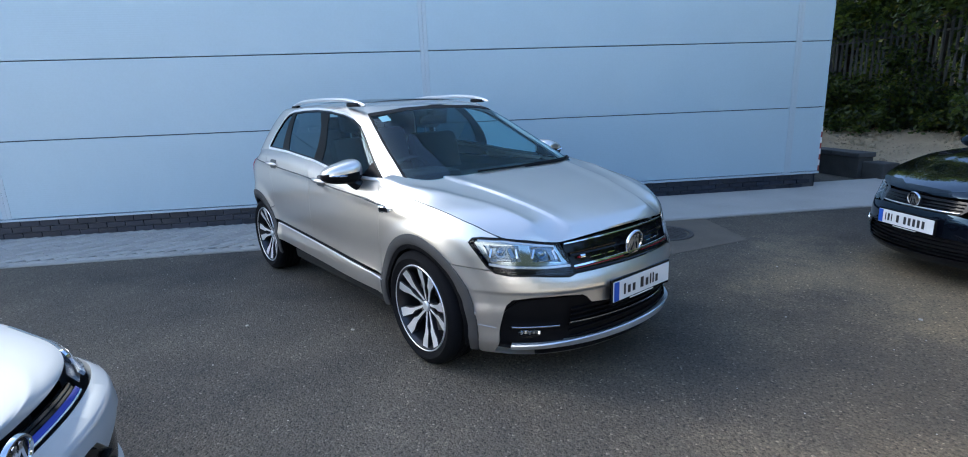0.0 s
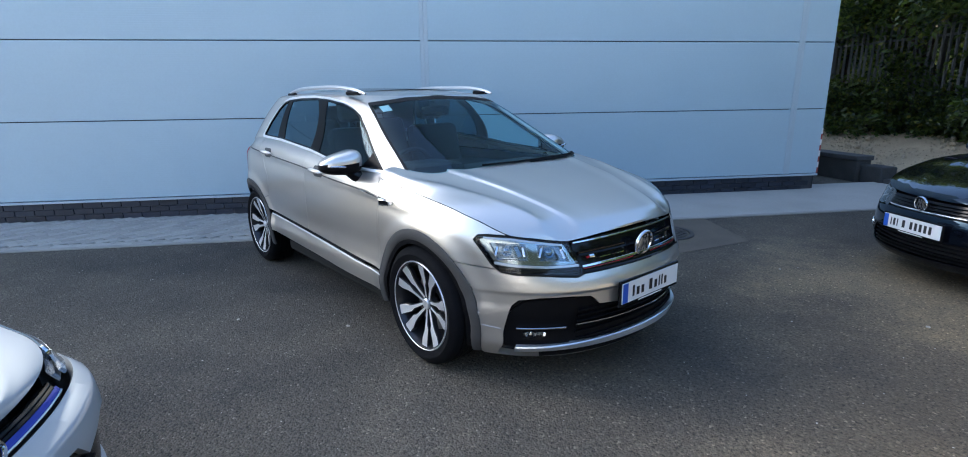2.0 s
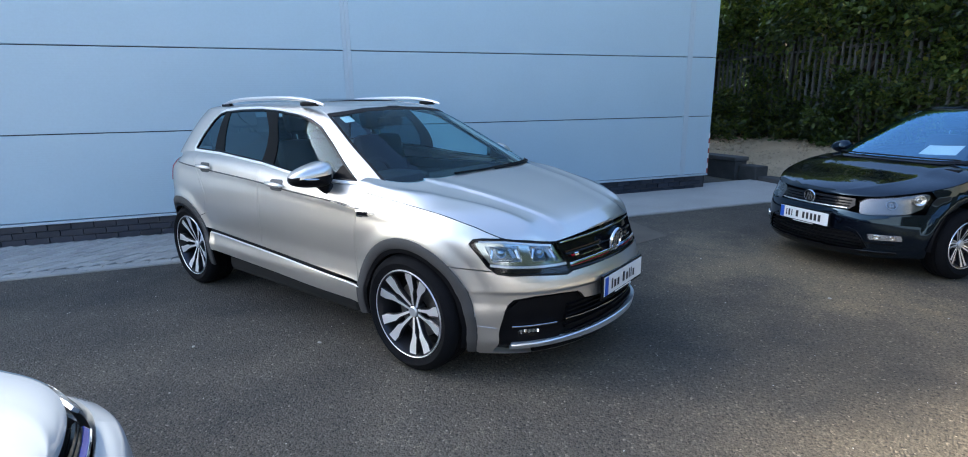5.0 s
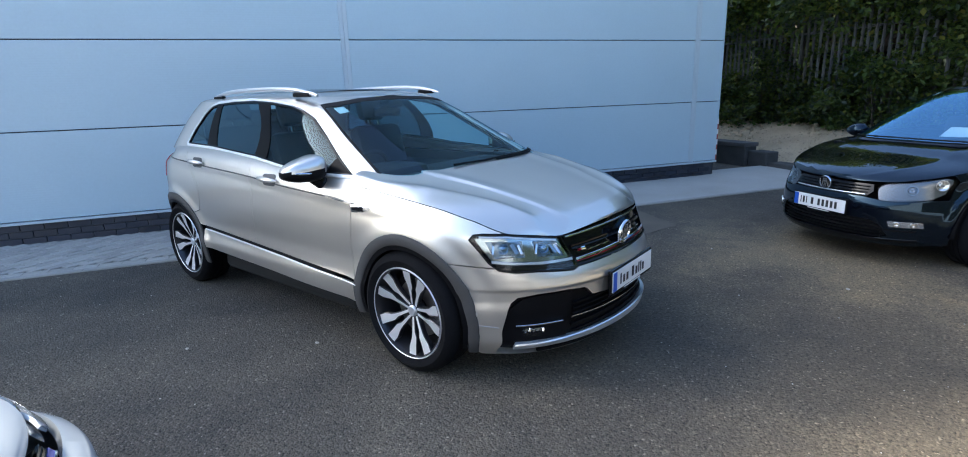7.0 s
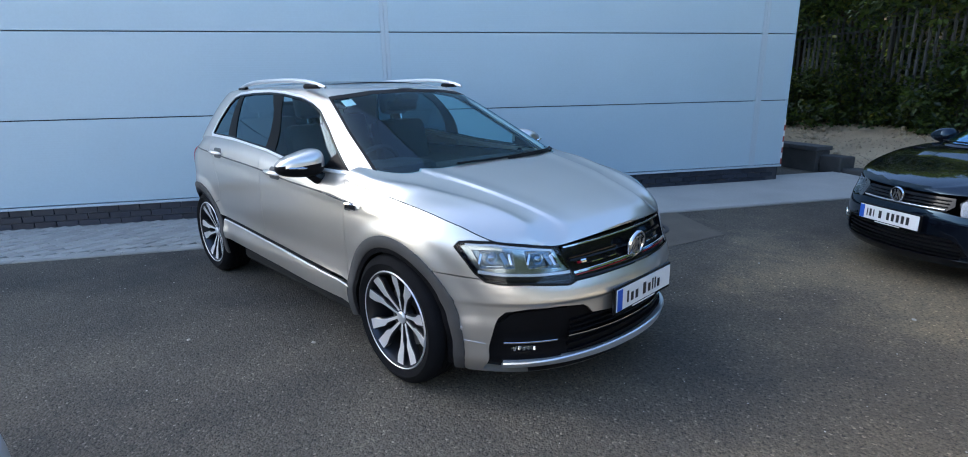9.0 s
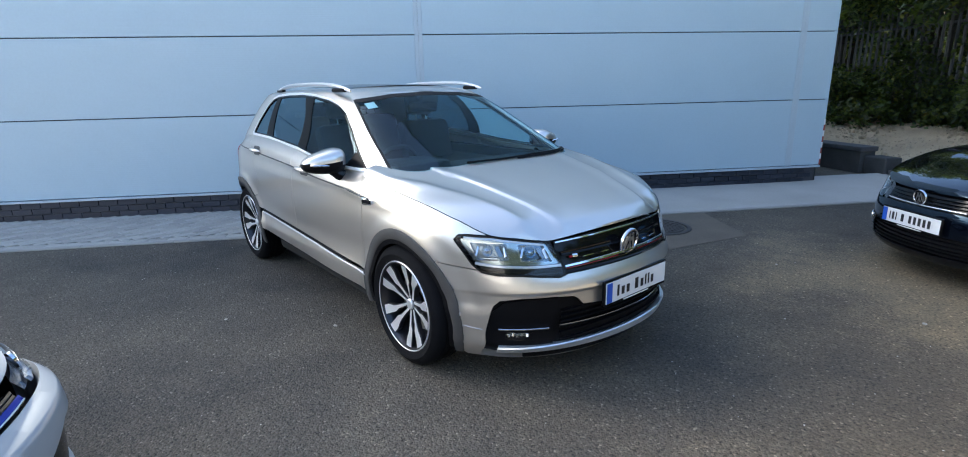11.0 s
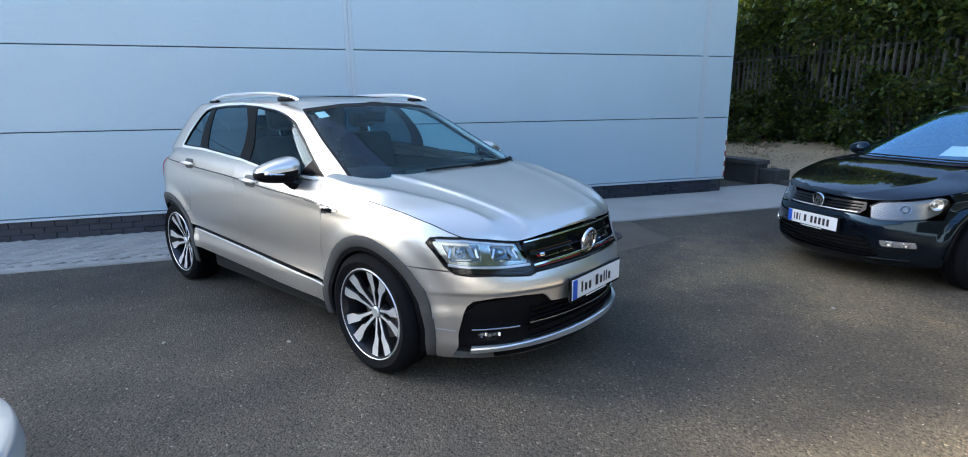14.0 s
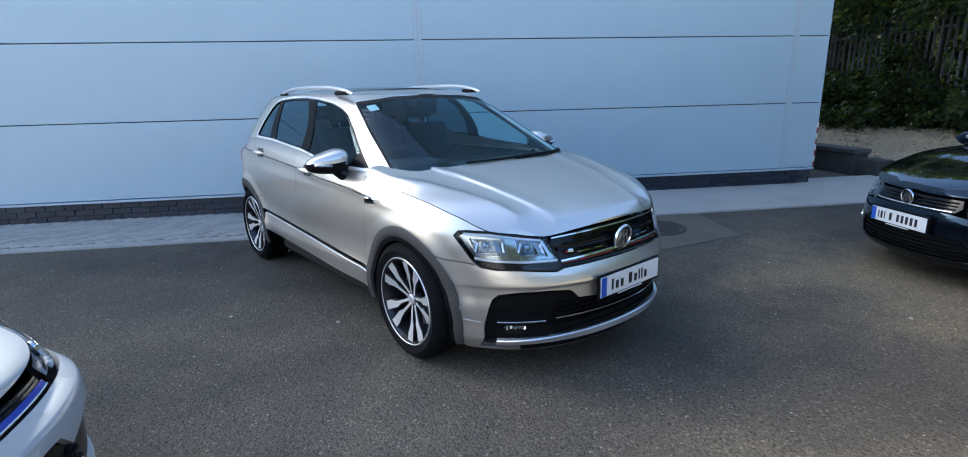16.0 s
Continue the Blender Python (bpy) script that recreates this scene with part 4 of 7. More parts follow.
def wheel(thing, r, rim, width, spokes):
    """A tyre on an alloy rim; outwards is -y."""
    h = width / 2
    bm = bmesh.new()
    prof = [(rim - 0.004, -h + 0.014), (rim + 0.012, -h + 0.003), (rim + (r - rim) * 0.45, -h - 0.008), (r - 0.022, -h + 0.008), (r - 0.008, -h + 0.022)]
    for g in (-0.055, -0.018, 0.018, 0.055):
        prof += [(r - 0.001, g - 0.006), (r - 0.009, g - 0.004), (r - 0.009, g + 0.004), (r - 0.001, g + 0.006)]
    prof += [(r - 0.008, h - 0.022), (r - 0.022, h - 0.008), (rim + 0.01, h - 0.003), (rim - 0.004, h - 0.014)]
    lathe(bm, prof, 72)
    tyre = part("wheel", bm, RUBBER, thing, "black low-profile tyre on an alloy rim", smooth=True)
    bm = bmesh.new()
    lathe(bm, [(rim + 0.002, -h + 0.010), (rim - 0.004, -h + 0.004), (rim - 0.012, -h + 0.006), (rim - 0.016, -h + 0.018), (rim - 0.030, -h + 0.05), (rim - 0.034, h - 0.02)], 72)
    part("rim_barrel", bm, [ALLOY_DARK], tyre, smooth=True)
    bm = bmesh.new()
    lathe(bm, [(rim + 0.002, -h + 0.008), (rim - 0.002, -h + 0.002), (rim - 0.006, -h + 0.004), (rim - 0.008, -h + 0.012)], 72)
    part("rim_lip", bm, ALLOY, tyre, smooth=True)
    bm = bmesh.new()
    lathe(bm, [(0.0, 0.035), (rim - 0.03, 0.035)], 48)
    part("backing", bm, DARK, tyre)
    bm = bmesh.new()
    lathe(bm, [(0.06, -0.005), (0.165, -0.005), (0.165, 0.02), (0.06, 0.02)], 48)
    part("brake_disc", bm, material("brake_iron", (0.25, 0.24, 0.23), 0.4, 0.9, 0, 0.1, 20, 200), tyre, smooth=True)
    spokes(tyre, rim, h)
    bm = bmesh.new()
    lathe(bm, [(0.0, -h + 0.046), (0.026, -h + 0.046), (0.032, -h + 0.051), (0.033, -h + 0.07)], 28)
    part("hub_cap", bm, SATIN, tyre, smooth=True)
    return tyre


def spoke_bars(tyre, rim, h, pairs, outline, name="spoke", dish=0.048):
    """Spokes with polished faces and dark flanks. outline: (radius, sideways, half width) along one spoke."""
    for k in range(pairs):
        for sgn in (-1, 1):
            bm = bmesh.new()
            m = pose(0, 0, 0, 0, 360 / pairs * k)
            rows = []
            for rr, side, half in outline:
                t = (rr - 0.03) / (rim - 0.03)
                y = -h + 0.060 - dish * t
                row = []
                for off, dy in ((-half, 0.030), (-half, 0.003), (-half + 0.004, 0.0), (half - 0.004, 0.0), (half, 0.003), (half, 0.030)):
                    row.append(bm.verts.new(m @ Vector((sgn * (side + off), y + dy, rr))))
                rows.append(row)
            for a, b in zip(rows, rows[1:]):
                for j in range(5):
                    bm.faces.new((a[j], a[j + 1], b[j + 1], b[j])).material_index = 0 if j == 2 else 1
            bmesh.ops.recalc_face_normals(bm, faces=bm.faces)
            part(name, bm, [ALLOY, ALLOY_DARK], tyre)


def tig_spokes(tyre, rim, h):
    spoke_bars(tyre, rim, h, 5, [(0.030, 0.013, 0.011), (0.075, 0.021, 0.012), (0.120, 0.030, 0.014), (0.150, 0.032, 0.023), (0.190, 0.050, 0.031), (0.232, 0.060, 0.032), (rim - 0.006, 0.064, 0.033)])
    bm = bmesh.new()
    lathe(bm, [(0.030, -h + 0.058), (0.062, -h + 0.062), (0.072, -h + 0.09)], 40)
    part("hub", bm, ALLOY_DARK, tyre, smooth=True)


def mirrored_x(points, side):
    return [tig_x(x, z, side) for x, z in points]


car = tagged(new("silver_suv"), "clean silver SUV with dark privacy glass and black trim", "car")

# inner dark body that shows through the gaps
for name, lo, hi, soft in (("engine_bay", (-3.10, -0.60, 0.20), (0.50, 0.60, 0.62), 0.06), ("body_sides", (-2.20, -0.80, 0.20), (-0.52, 0.80, 0.95), 0.04),
                           ("boot", (-3.36, -0.58, 0.30), (-3.00, 0.58, 1.0), 0.05), ("inner_floor", (-3.10, -0.62, 0.60), (0.42, 0.62, 0.74), 0.03),
                           ("bulkhead", (-0.40, -0.70, 0.74), (0.30, 0.70, 0.93), 0.05), ("undertray", (-2.20, -0.68, 0.165), (-0.50, 0.68, 0.198), 0.01),
                           ("undertray", (-0.49, -0.56, 0.168), (0.64, 0.56, 0.198), 0.01), ("undertray", (-3.30, -0.60, 0.17), (-2.21, 0.60, 0.198), 0.01)):
    bm = bmesh.new()
    box(bm, lo, hi, None, soft)
    part(name, bm, DARK, car)
for xa in (0.0, -TIG_BASE):
    for side in (1, -1):
        bm = bmesh.new()
        ro, liner = 0.415, 0.79
        for a, b in zip(arc(xa, TIG_R, ro, -6, 186, 24), arc(xa, TIG_R, ro, -6, 186, 24)[1:]):
            v = [bm.verts.new((p[0], -side * y, p[1])) for p, y in ((a, liner), (b, liner), (b, 0.45), (a, 0.45))]
            bm.faces.new(v)
        bmesh.ops.remove_doubles(bm, verts=bm.verts, dist=0.0005)
        v = [bm.verts.new((p[0], -side * 0.47, p[1])) for p in arc(xa, TIG_R, ro, -6, 186, 24)]
        bm.faces.new(v)
        part("wheel_liner", bm, PLASTIC, car, "black wheel arch liner", smooth=True)

GAP = 0.0022
FRONT_SEAM = [(-0.415, 1.040), (-0.393, 0.93), (-0.408, 0.80), (-0.430, 0.66), (-0.425, 0.55), (-0.41, 0.49)]
MID_SEAM = [(-1.445, 1.115), (-1.425, 0.95), (-1.45, 0.75), (-1.475, 0.50)]
REAR_SEAM = [(-2.42, 1.168), (-2.36, 1.06), (-2.275, 0.93), (-2.235, 0.85), (-2.24, 0.76), (-2.28, 0.685)]
strip_z = curve((-2.3, 0.575), (-2.06, 0.566), (-1.3, 0.530), (-0.96, 0.512), (-0.6, 0.486), (-0.37, 0.472))
for side in (1, -1):
    fx = lambda pts: mirrored_x(pts, side)
    # front wing
    arch = arc(ARCH_X, ARCH_Z, 0.425, 50, 163, 20)
    wing = [(0.530, 0.672), (0.499, 0.697), (0.459, 0.757), (0.412, 0.811), (0.428, 0.836), (0.47, 0.841), (0.545, 0.838)] + [(x, tig_shut(x) - 0.001) for x in np.linspace(0.535, -0.38, 24)] + FRONT_SEAM[:-1] + [(-0.415, 0.50)] + arch[::-1]
    part("front_wing", panel(tig_surf, fx(wing), (), 0.028, 0, 0.014, GAP), SILVER, car)
    # doors
    top = [(x, tig_belt(x) - 0.004) for x in np.linspace(-0.415, -1.445, 12)]
    low = [(x, strip_z(x) - 0.009) for x in np.linspace(-1.475, -0.412, 12)]
    front = top + MID_SEAM[1:-1] + low + FRONT_SEAM[1:-1][::-1]
    door = part("front_door", panel(tig_surf, fx(front), (), 0.03, 0, 0.02, GAP), SILVER, car)
    top = [(x, tig_belt(x) - 0.004) for x in np.linspace(-1.445, -2.42, 12)]
    rear = top + REAR_SEAM[1:] + arc(-TIG_BASE, TIG_R, 0.43, 45, 31, 5) + [(x, strip_z(x) - 0.009) for x in np.linspace(-2.24, -1.475, 9)] + MID_SEAM[1:-1][::-1]
    rear_door = part("rear_door", panel(tig_surf, fx(rear), (), 0.03, 0, 0.02, GAP), SILVER, car)
    # rear quarter
    quarter = REAR_SEAM + arc(-TIG_BASE, TIG_R, 0.43, 45, 140, 20) + [(-3.14, 0.70), (-3.25, 0.86), (-2.94, 0.90), (-2.84, 1.06), (-3.10, 1.09), (-3.15, 1.17), (-2.9, 1.17)]
    part("rear_quarter", panel(tig_surf, fx(quarter), (), 0.03, 0, 0.014, GAP), SILVER, car)
    lamp = rounded(fx([(-2.94, 0.90), (-2.84, 1.06), (-3.10, 1.09), (-3.44, 1.05), (-3.48, 0.90)]), 0.02)
    part("tail_light", panel(tig_surf, lamp, (), 0.03, 0.004, 0.02, GAP), RED_LENS, car, "dark red tail light")
    bumper = arc(-TIG_BASE, TIG_R, 0.43, 142, 196, 10) + [(-3.2, 0.23), (-3.5, 0.30), (-3.53, 0.86), (-3.25, 0.857), (-3.14, 0.695)]
    part("rear_bumper", panel(tig_surf, fx(bumper), (), 0.03, 0, 0.014, GAP), SILVER, car)
    # black rub strip, chrome line, skirt
    part("sill_strip", ribbon(tig_surf, fx([(x, strip_z(x) - 0.020) for x in np.linspace(-2.22, -0.60, 16)]), [0.014] * 13 + [0.012, 0.008], 0.003, 0.014), PLASTIC, car, smooth=True)
    bm = bmesh.new()
    sweep(bm, [p + n * 0.005 for p, n in (tig_surf(*tig_x(x, strip_z(x) - 0.034, side)) for x in np.linspace(-2.22, -0.395, 30))], 0.0055, 10)
    part("sill_chrome", bm, BRIGHT, car, "bright sill line", smooth=True)
    skirt = [(x, strip_z(x) - 0.040) for x in np.linspace(-0.395, -2.24, 14)] + [(-2.255, 0.392), (-2.1, 0.388), (-1.3, 0.366), (-0.6, 0.336), (-0.405, 0.330)]
    part("side_skirt", panel(tig_surf, fx(skirt), (), 0.035, 0.004, 0.03, 0), SILVER, car)
    # dark strip puts the crease's undercut shade into the colour
    part("crease", ribbon(tig_surf, fx([(x, tig_line(x)) for x in np.linspace(-2.98, -0.30, 40)]), 0.010, 0.0015, 0.004), CREASE, car, "dark strip painted along the body crease for its shade", smooth=True)
    # arch trims
    for xa, za, r, a0, a1 in ((ARCH_X, ARCH_Z, 0.368, -24, 194), (-TIG_BASE, TIG_R, 0.372, -14, 194)):
        part("arch_trim", ribbon(tig_surf, fx(arc(xa, za, r, a0, a1, 40)), 0.030, 0.001, 0.03), PLASTIC, car, "black wheel arch edge", smooth=True)
        part("arch_cladding", ribbon(tig_surf, fx(arc(xa, za, r + 0.042, a0 + 1, a1 - 1, 40)), 0.060, 0.009, 0.006), ARCH_GREY, car, "grey plastic wheel arch cladding", smooth=True)
    # line badge on the wing
    part("wing_badge", ribbon(tig_surf, fx([(-0.245, 0.905), (-0.31, 0.900), (-0.385, 0.898)]), [0.018, 0.036, 0.045], 0.008, 0.004), CHROME, car, "small chrome wing badge", smooth=True)
    part("badge_inlay", ribbon(tig_surf, fx([(-0.29, 0.900), (-0.375, 0.898)]), 0.026, 0.010, 0.002), GLOSS, car, smooth=True)
    part("badge_strip", ribbon(tig_surf, fx([(-0.385, 0.922), (-0.50, 0.937), (-0.60, 0.950)]), [0.012, 0.010, 0.007], 0.006, 0.004), CHROME, car, smooth=True)
    # handles
    for x, owner in ((-1.19, door), (-2.20, rear_door)):
        z = tig_line(x) + 0.012
        # dark flat patch stands for the shade in the handle's hollow
        cup = panel(tig_surf, rounded(fx([(x - 0.075, z - 0.035), (x + 0.075, z - 0.035), (x + 0.075, z + 0.04), (x - 0.075, z + 0.04)]), 0.03), (), 0.012, 0.0012, 0.004)
        part("handle_cup", cup, CREASE, owner)
        p0, n0 = tig_surf(*tig_x(x, z, side))
        bm = bmesh.new()
        path = [Vector((x + 0.105 - 0.21 * k / 10, p0.y, z + 0.004 + 0.006 * (k / 10 - 0.5))) + n0 * (0.012 + 0.026 * math.sin(math.pi * k / 10) ** 0.6) for k in range(11)]
        sweep(bm, path, [0.006 + 0.011 * math.sin(math.pi * min(1, max(0, k / 10))) ** 0.4 for k in range(11)], 10)
        part("door_handle", bm, SILVER, owner, smooth=True)
        bm = bmesh.new()
        sweep(bm, [p + n0 * 0.009 - Vector((0, 0, 0.009)) for p in path[1:-1]], 0.0035, 6)
        part("handle_chrome", bm, CHROME, owner, smooth=True)

# front bumper with its dark openings
half = [tig_y(0.0, 0.648), tig_y(0.2, 0.647), tig_y(0.43, 0.640), tig_x(0.794, 0.626), tig_x(0.689, 0.643), tig_x(0.607, 0.645), tig_x(0.545, 0.656), tig_x(0.528, 0.670)]
arch = [tig_x(x, z) for x, z in arc(ARCH_X, ARCH_Z, 0.425, 49.8, -22, 14)]
low = [tig_x(0.425, 0.185), tig_x(0.484, 0.181), tig_y(0.66, 0.178), tig_y(0.4, 0.172), tig_y(0.0, 0.170)]
right = half + arch + low
outline = right + [(-d, z) for d, z in right[::-1]][1:-1]
mouth = [tig_y(0.0, 0.462), tig_y(0.245, 0.464), tig_y(0.355, 0.472), tig_y(0.385, 0.505), tig_y(0.41, 0.521), tig_y(0.51, 0.529), tig_y(0.645, 0.528), tig_y(0.722, 0.514), tig_x(0.590, 0.486), tig_x(0.562, 0.386), tig_x(0.494, 0.200), tig_y(0.67, 0.187), tig_y(0.40, 0.184), tig_y(0.0, 0.184)]
mouth = mouth + [(-d, z) for d, z in mouth[::-1]][1:-1]
part("front_bumper", panel(tig_surf, outline, [mouth], 0.014, 0, 0.03, GAP), SILVER, car)
part("lower_grille", panel(offset_surf(tig_surf, -0.03), [(d * 1.01, z + (0.01 if z > 0.35 else -0.01)) for d, z in mouth], (), 0.04, 0, 0), PLASTIC, car, "black lower grille")
for k in range(7):
    z = 0.262 + k * 0.03
    part("grille_slat", ribbon(offset_surf(tig_surf, -0.026), [tig_y(y, z + 0.02 * (1 - (y / 0.45) ** 2)) for y in np.linspace(-0.46, 0.46, 24)], 0.011, 0.014, 0.004), PLASTIC, car, smooth=True)
for side in (1, -1):
    m = lambda pts: [(side * d, z) for d, z in pts]
    wing = [tig_y(0.47, 0.514), tig_y(0.60, 0.516), tig_y(0.70, 0.505), tig_x(0.575, 0.44), tig_x(0.520, 0.25), tig_y(0.66, 0.225), tig_y(0.50, 0.220)]
    part("corner_intake", panel(offset_surf(tig_surf, -0.012), rounded(m(wing), 0.02), (), 0.03, 0, 0.02), PLASTIC, car, "black corner intake")
    fog = [tig_y(0.697, 0.345), tig_y(0.59, 0.341), tig_y(0.635, 0.302), tig_y(0.697, 0.306)]
    fog_part = part("fog_light", panel(offset_surf(tig_surf, -0.008), rounded(m(fog), 0.008), (), 0.02, -0.004, 0.02), LAMP_SHELL, car, "small rectangular fog light")
    for k, y in enumerate((0.612, 0.634, 0.652, 0.668, 0.685)):
        p, n = tig_surf(*m([tig_y(y, 0.328 + 0.004 * (k % 2))])[0])
        bm = bmesh.new()
        box(bm, (-0.006, -0.004, -0.010), (0.006, 0.004, 0.010), Matrix.Translation(p - n * 0.005) @ n.to_track_quat("-Y", "Z").to_matrix().to_4x4() @ pose(0, 0, 0, -14 + 13 * (k % 3), 20 * (k % 2), 12 * k - 24), 0.002)
        part("reflector", bm, CHROME, fog_part)
    # bright strip put in for the highlight on the bumper's lower crease
    part("bumper_seam", ribbon(tig_surf, m([tig_x(0.420, 0.372), tig_x(0.47, 0.364), tig_x(0.535, 0.352)]), 0.006, 0.0015, 0.004), SATIN, car, smooth=True)
    part("fog_lens", panel(offset_surf(tig_surf, 0.004), rounded(m(fog), 0.008), (), 0.03, 0.0, 0.003), LENS, fog_part)
    part("fog_trim", ribbon(tig_surf, m([tig_y(0.52, 0.362), tig_y(0.62, 0.362), tig_y(0.722, 0.361)]), 0.008, 0.003, 0.01), CHROME, car, smooth=True)
    p, n = tig_surf(*m([tig_x(0.441, 0.428)])[0])
    bm = bmesh.new()
    lathe(bm, [(0.0, -0.005), (0.010, -0.005), (0.0125, 0.0)], 20)
    bmesh.ops.transform(bm, matrix=Matrix.Translation(p) @ n.to_track_quat("-Y", "Z").to_matrix().to_4x4(), verts=bm.verts)
    part("parking_sensor", bm, SILVER, car, smooth=True)
part("mouth_trim", ribbon(tig_surf, [tig_y(y, 0.378 - 0.008 * (y / 0.465) ** 2) for y in np.linspace(-0.465, 0.465, 30)], 0.008, -0.006, 0.012), CHROME, car, smooth=True)
blade = [tig_y(y, 0.274 - 0.032 * (abs(y) / 0.72) ** 2) for y in np.linspace(-0.715, 0.715, 40)]
part("front_blade", ribbon(tig_surf, blade, 0.034, 0.010, 0.025), SATIN, car, "satin silver lower blade", smooth=True)
chin = [tig_y(y, 0.212 - 0.010 * (y / 0.66) ** 2) for y in np.linspace(-0.60, 0.60, 30)]
part("chin", ribbon(tig_surf, chin, 0.040, 0.004, 0.03), PLASTIC, car, "black lower lip", smooth=True)

# main grille
half = [tig_y(0.0, 0.812), tig_y(0.23, 0.808), tig_y(0.455, 0.792), tig_x(0.760, 0.720), tig_x(0.797, 0.650), tig_y(0.2, 0.650), tig_y(0.0, 0.651)]
grille_out = half + [(-d, z) for d, z in half[::-1]][1:-1]
grille = part("grille", panel(offset_surf(tig_surf, -0.018), grille_out, (), 0.03, 0, 0.02), GLOSS, car, "gloss black front grille")


def grille_line(z, drop, lo, hi):
    return [tig_y(y, z - drop * (y / 0.45) ** 2) for y in np.linspace(lo, hi, 30)]


part("grille_bar", ribbon(tig_surf, grille_line(0.798, 0.011, -0.455, 0.455), 0.007, 0.002, 0.02), CHROME, grille, smooth=True)
part("grille_bar", ribbon(tig_surf, grille_line(0.685, 0.013, -0.435, 0.435), 0.012, 0.004, 0.02), CHROME, grille, smooth=True)
for z in (0.742, 0.662):
    part("grille_slat", ribbon(tig_surf, grille_line(z, 0.010, -0.435, 0.435), 0.020, -0.004, 0.014), GLOSS, grille, smooth=True)
for lo, hi in ((-0.32, -0.25), (-0.20, -0.15), (0.15, 0.20), (0.25, 0.32)):
    part("grille_bar", ribbon(tig_surf, grille_line(0.710, 0.010, lo, hi), 0.005, 0.002, 0.012), CHROME, grille, smooth=True)
part("grille_accent", ribbon(tig_surf, [tig_y(y, 0.716) for y in np.linspace(0.352, 0.380, 6)], 0.016, 0.003, 0.012), CHROME, grille, smooth=True)
part("grille_accent", ribbon(tig_surf, [tig_y(y, 0.713) for y in np.linspace(0.384, 0.394, 6)], 0.009, 0.003, 0.012), RED, grille, smooth=True)
# red line painted for the reddish reflection below the chrome bar
for lo, hi in ((-0.43, -0.09), (0.09, 0.43)):
    part("grille_accent", ribbon(tig_surf, grille_line(0.675, 0.013, lo, hi), 0.0025, 0.000, 0.012), RED, grille, "thin red line painted for a reddish reflection in the grille", smooth=True)
emblem(car, pose(0.852, 0, 0.732, 0, 0, 90) @ pose(0, 0, 0, 10), 0.072)
number_plate(car, pose(0.908, 0.005, 0.517, 0, 0, 90))

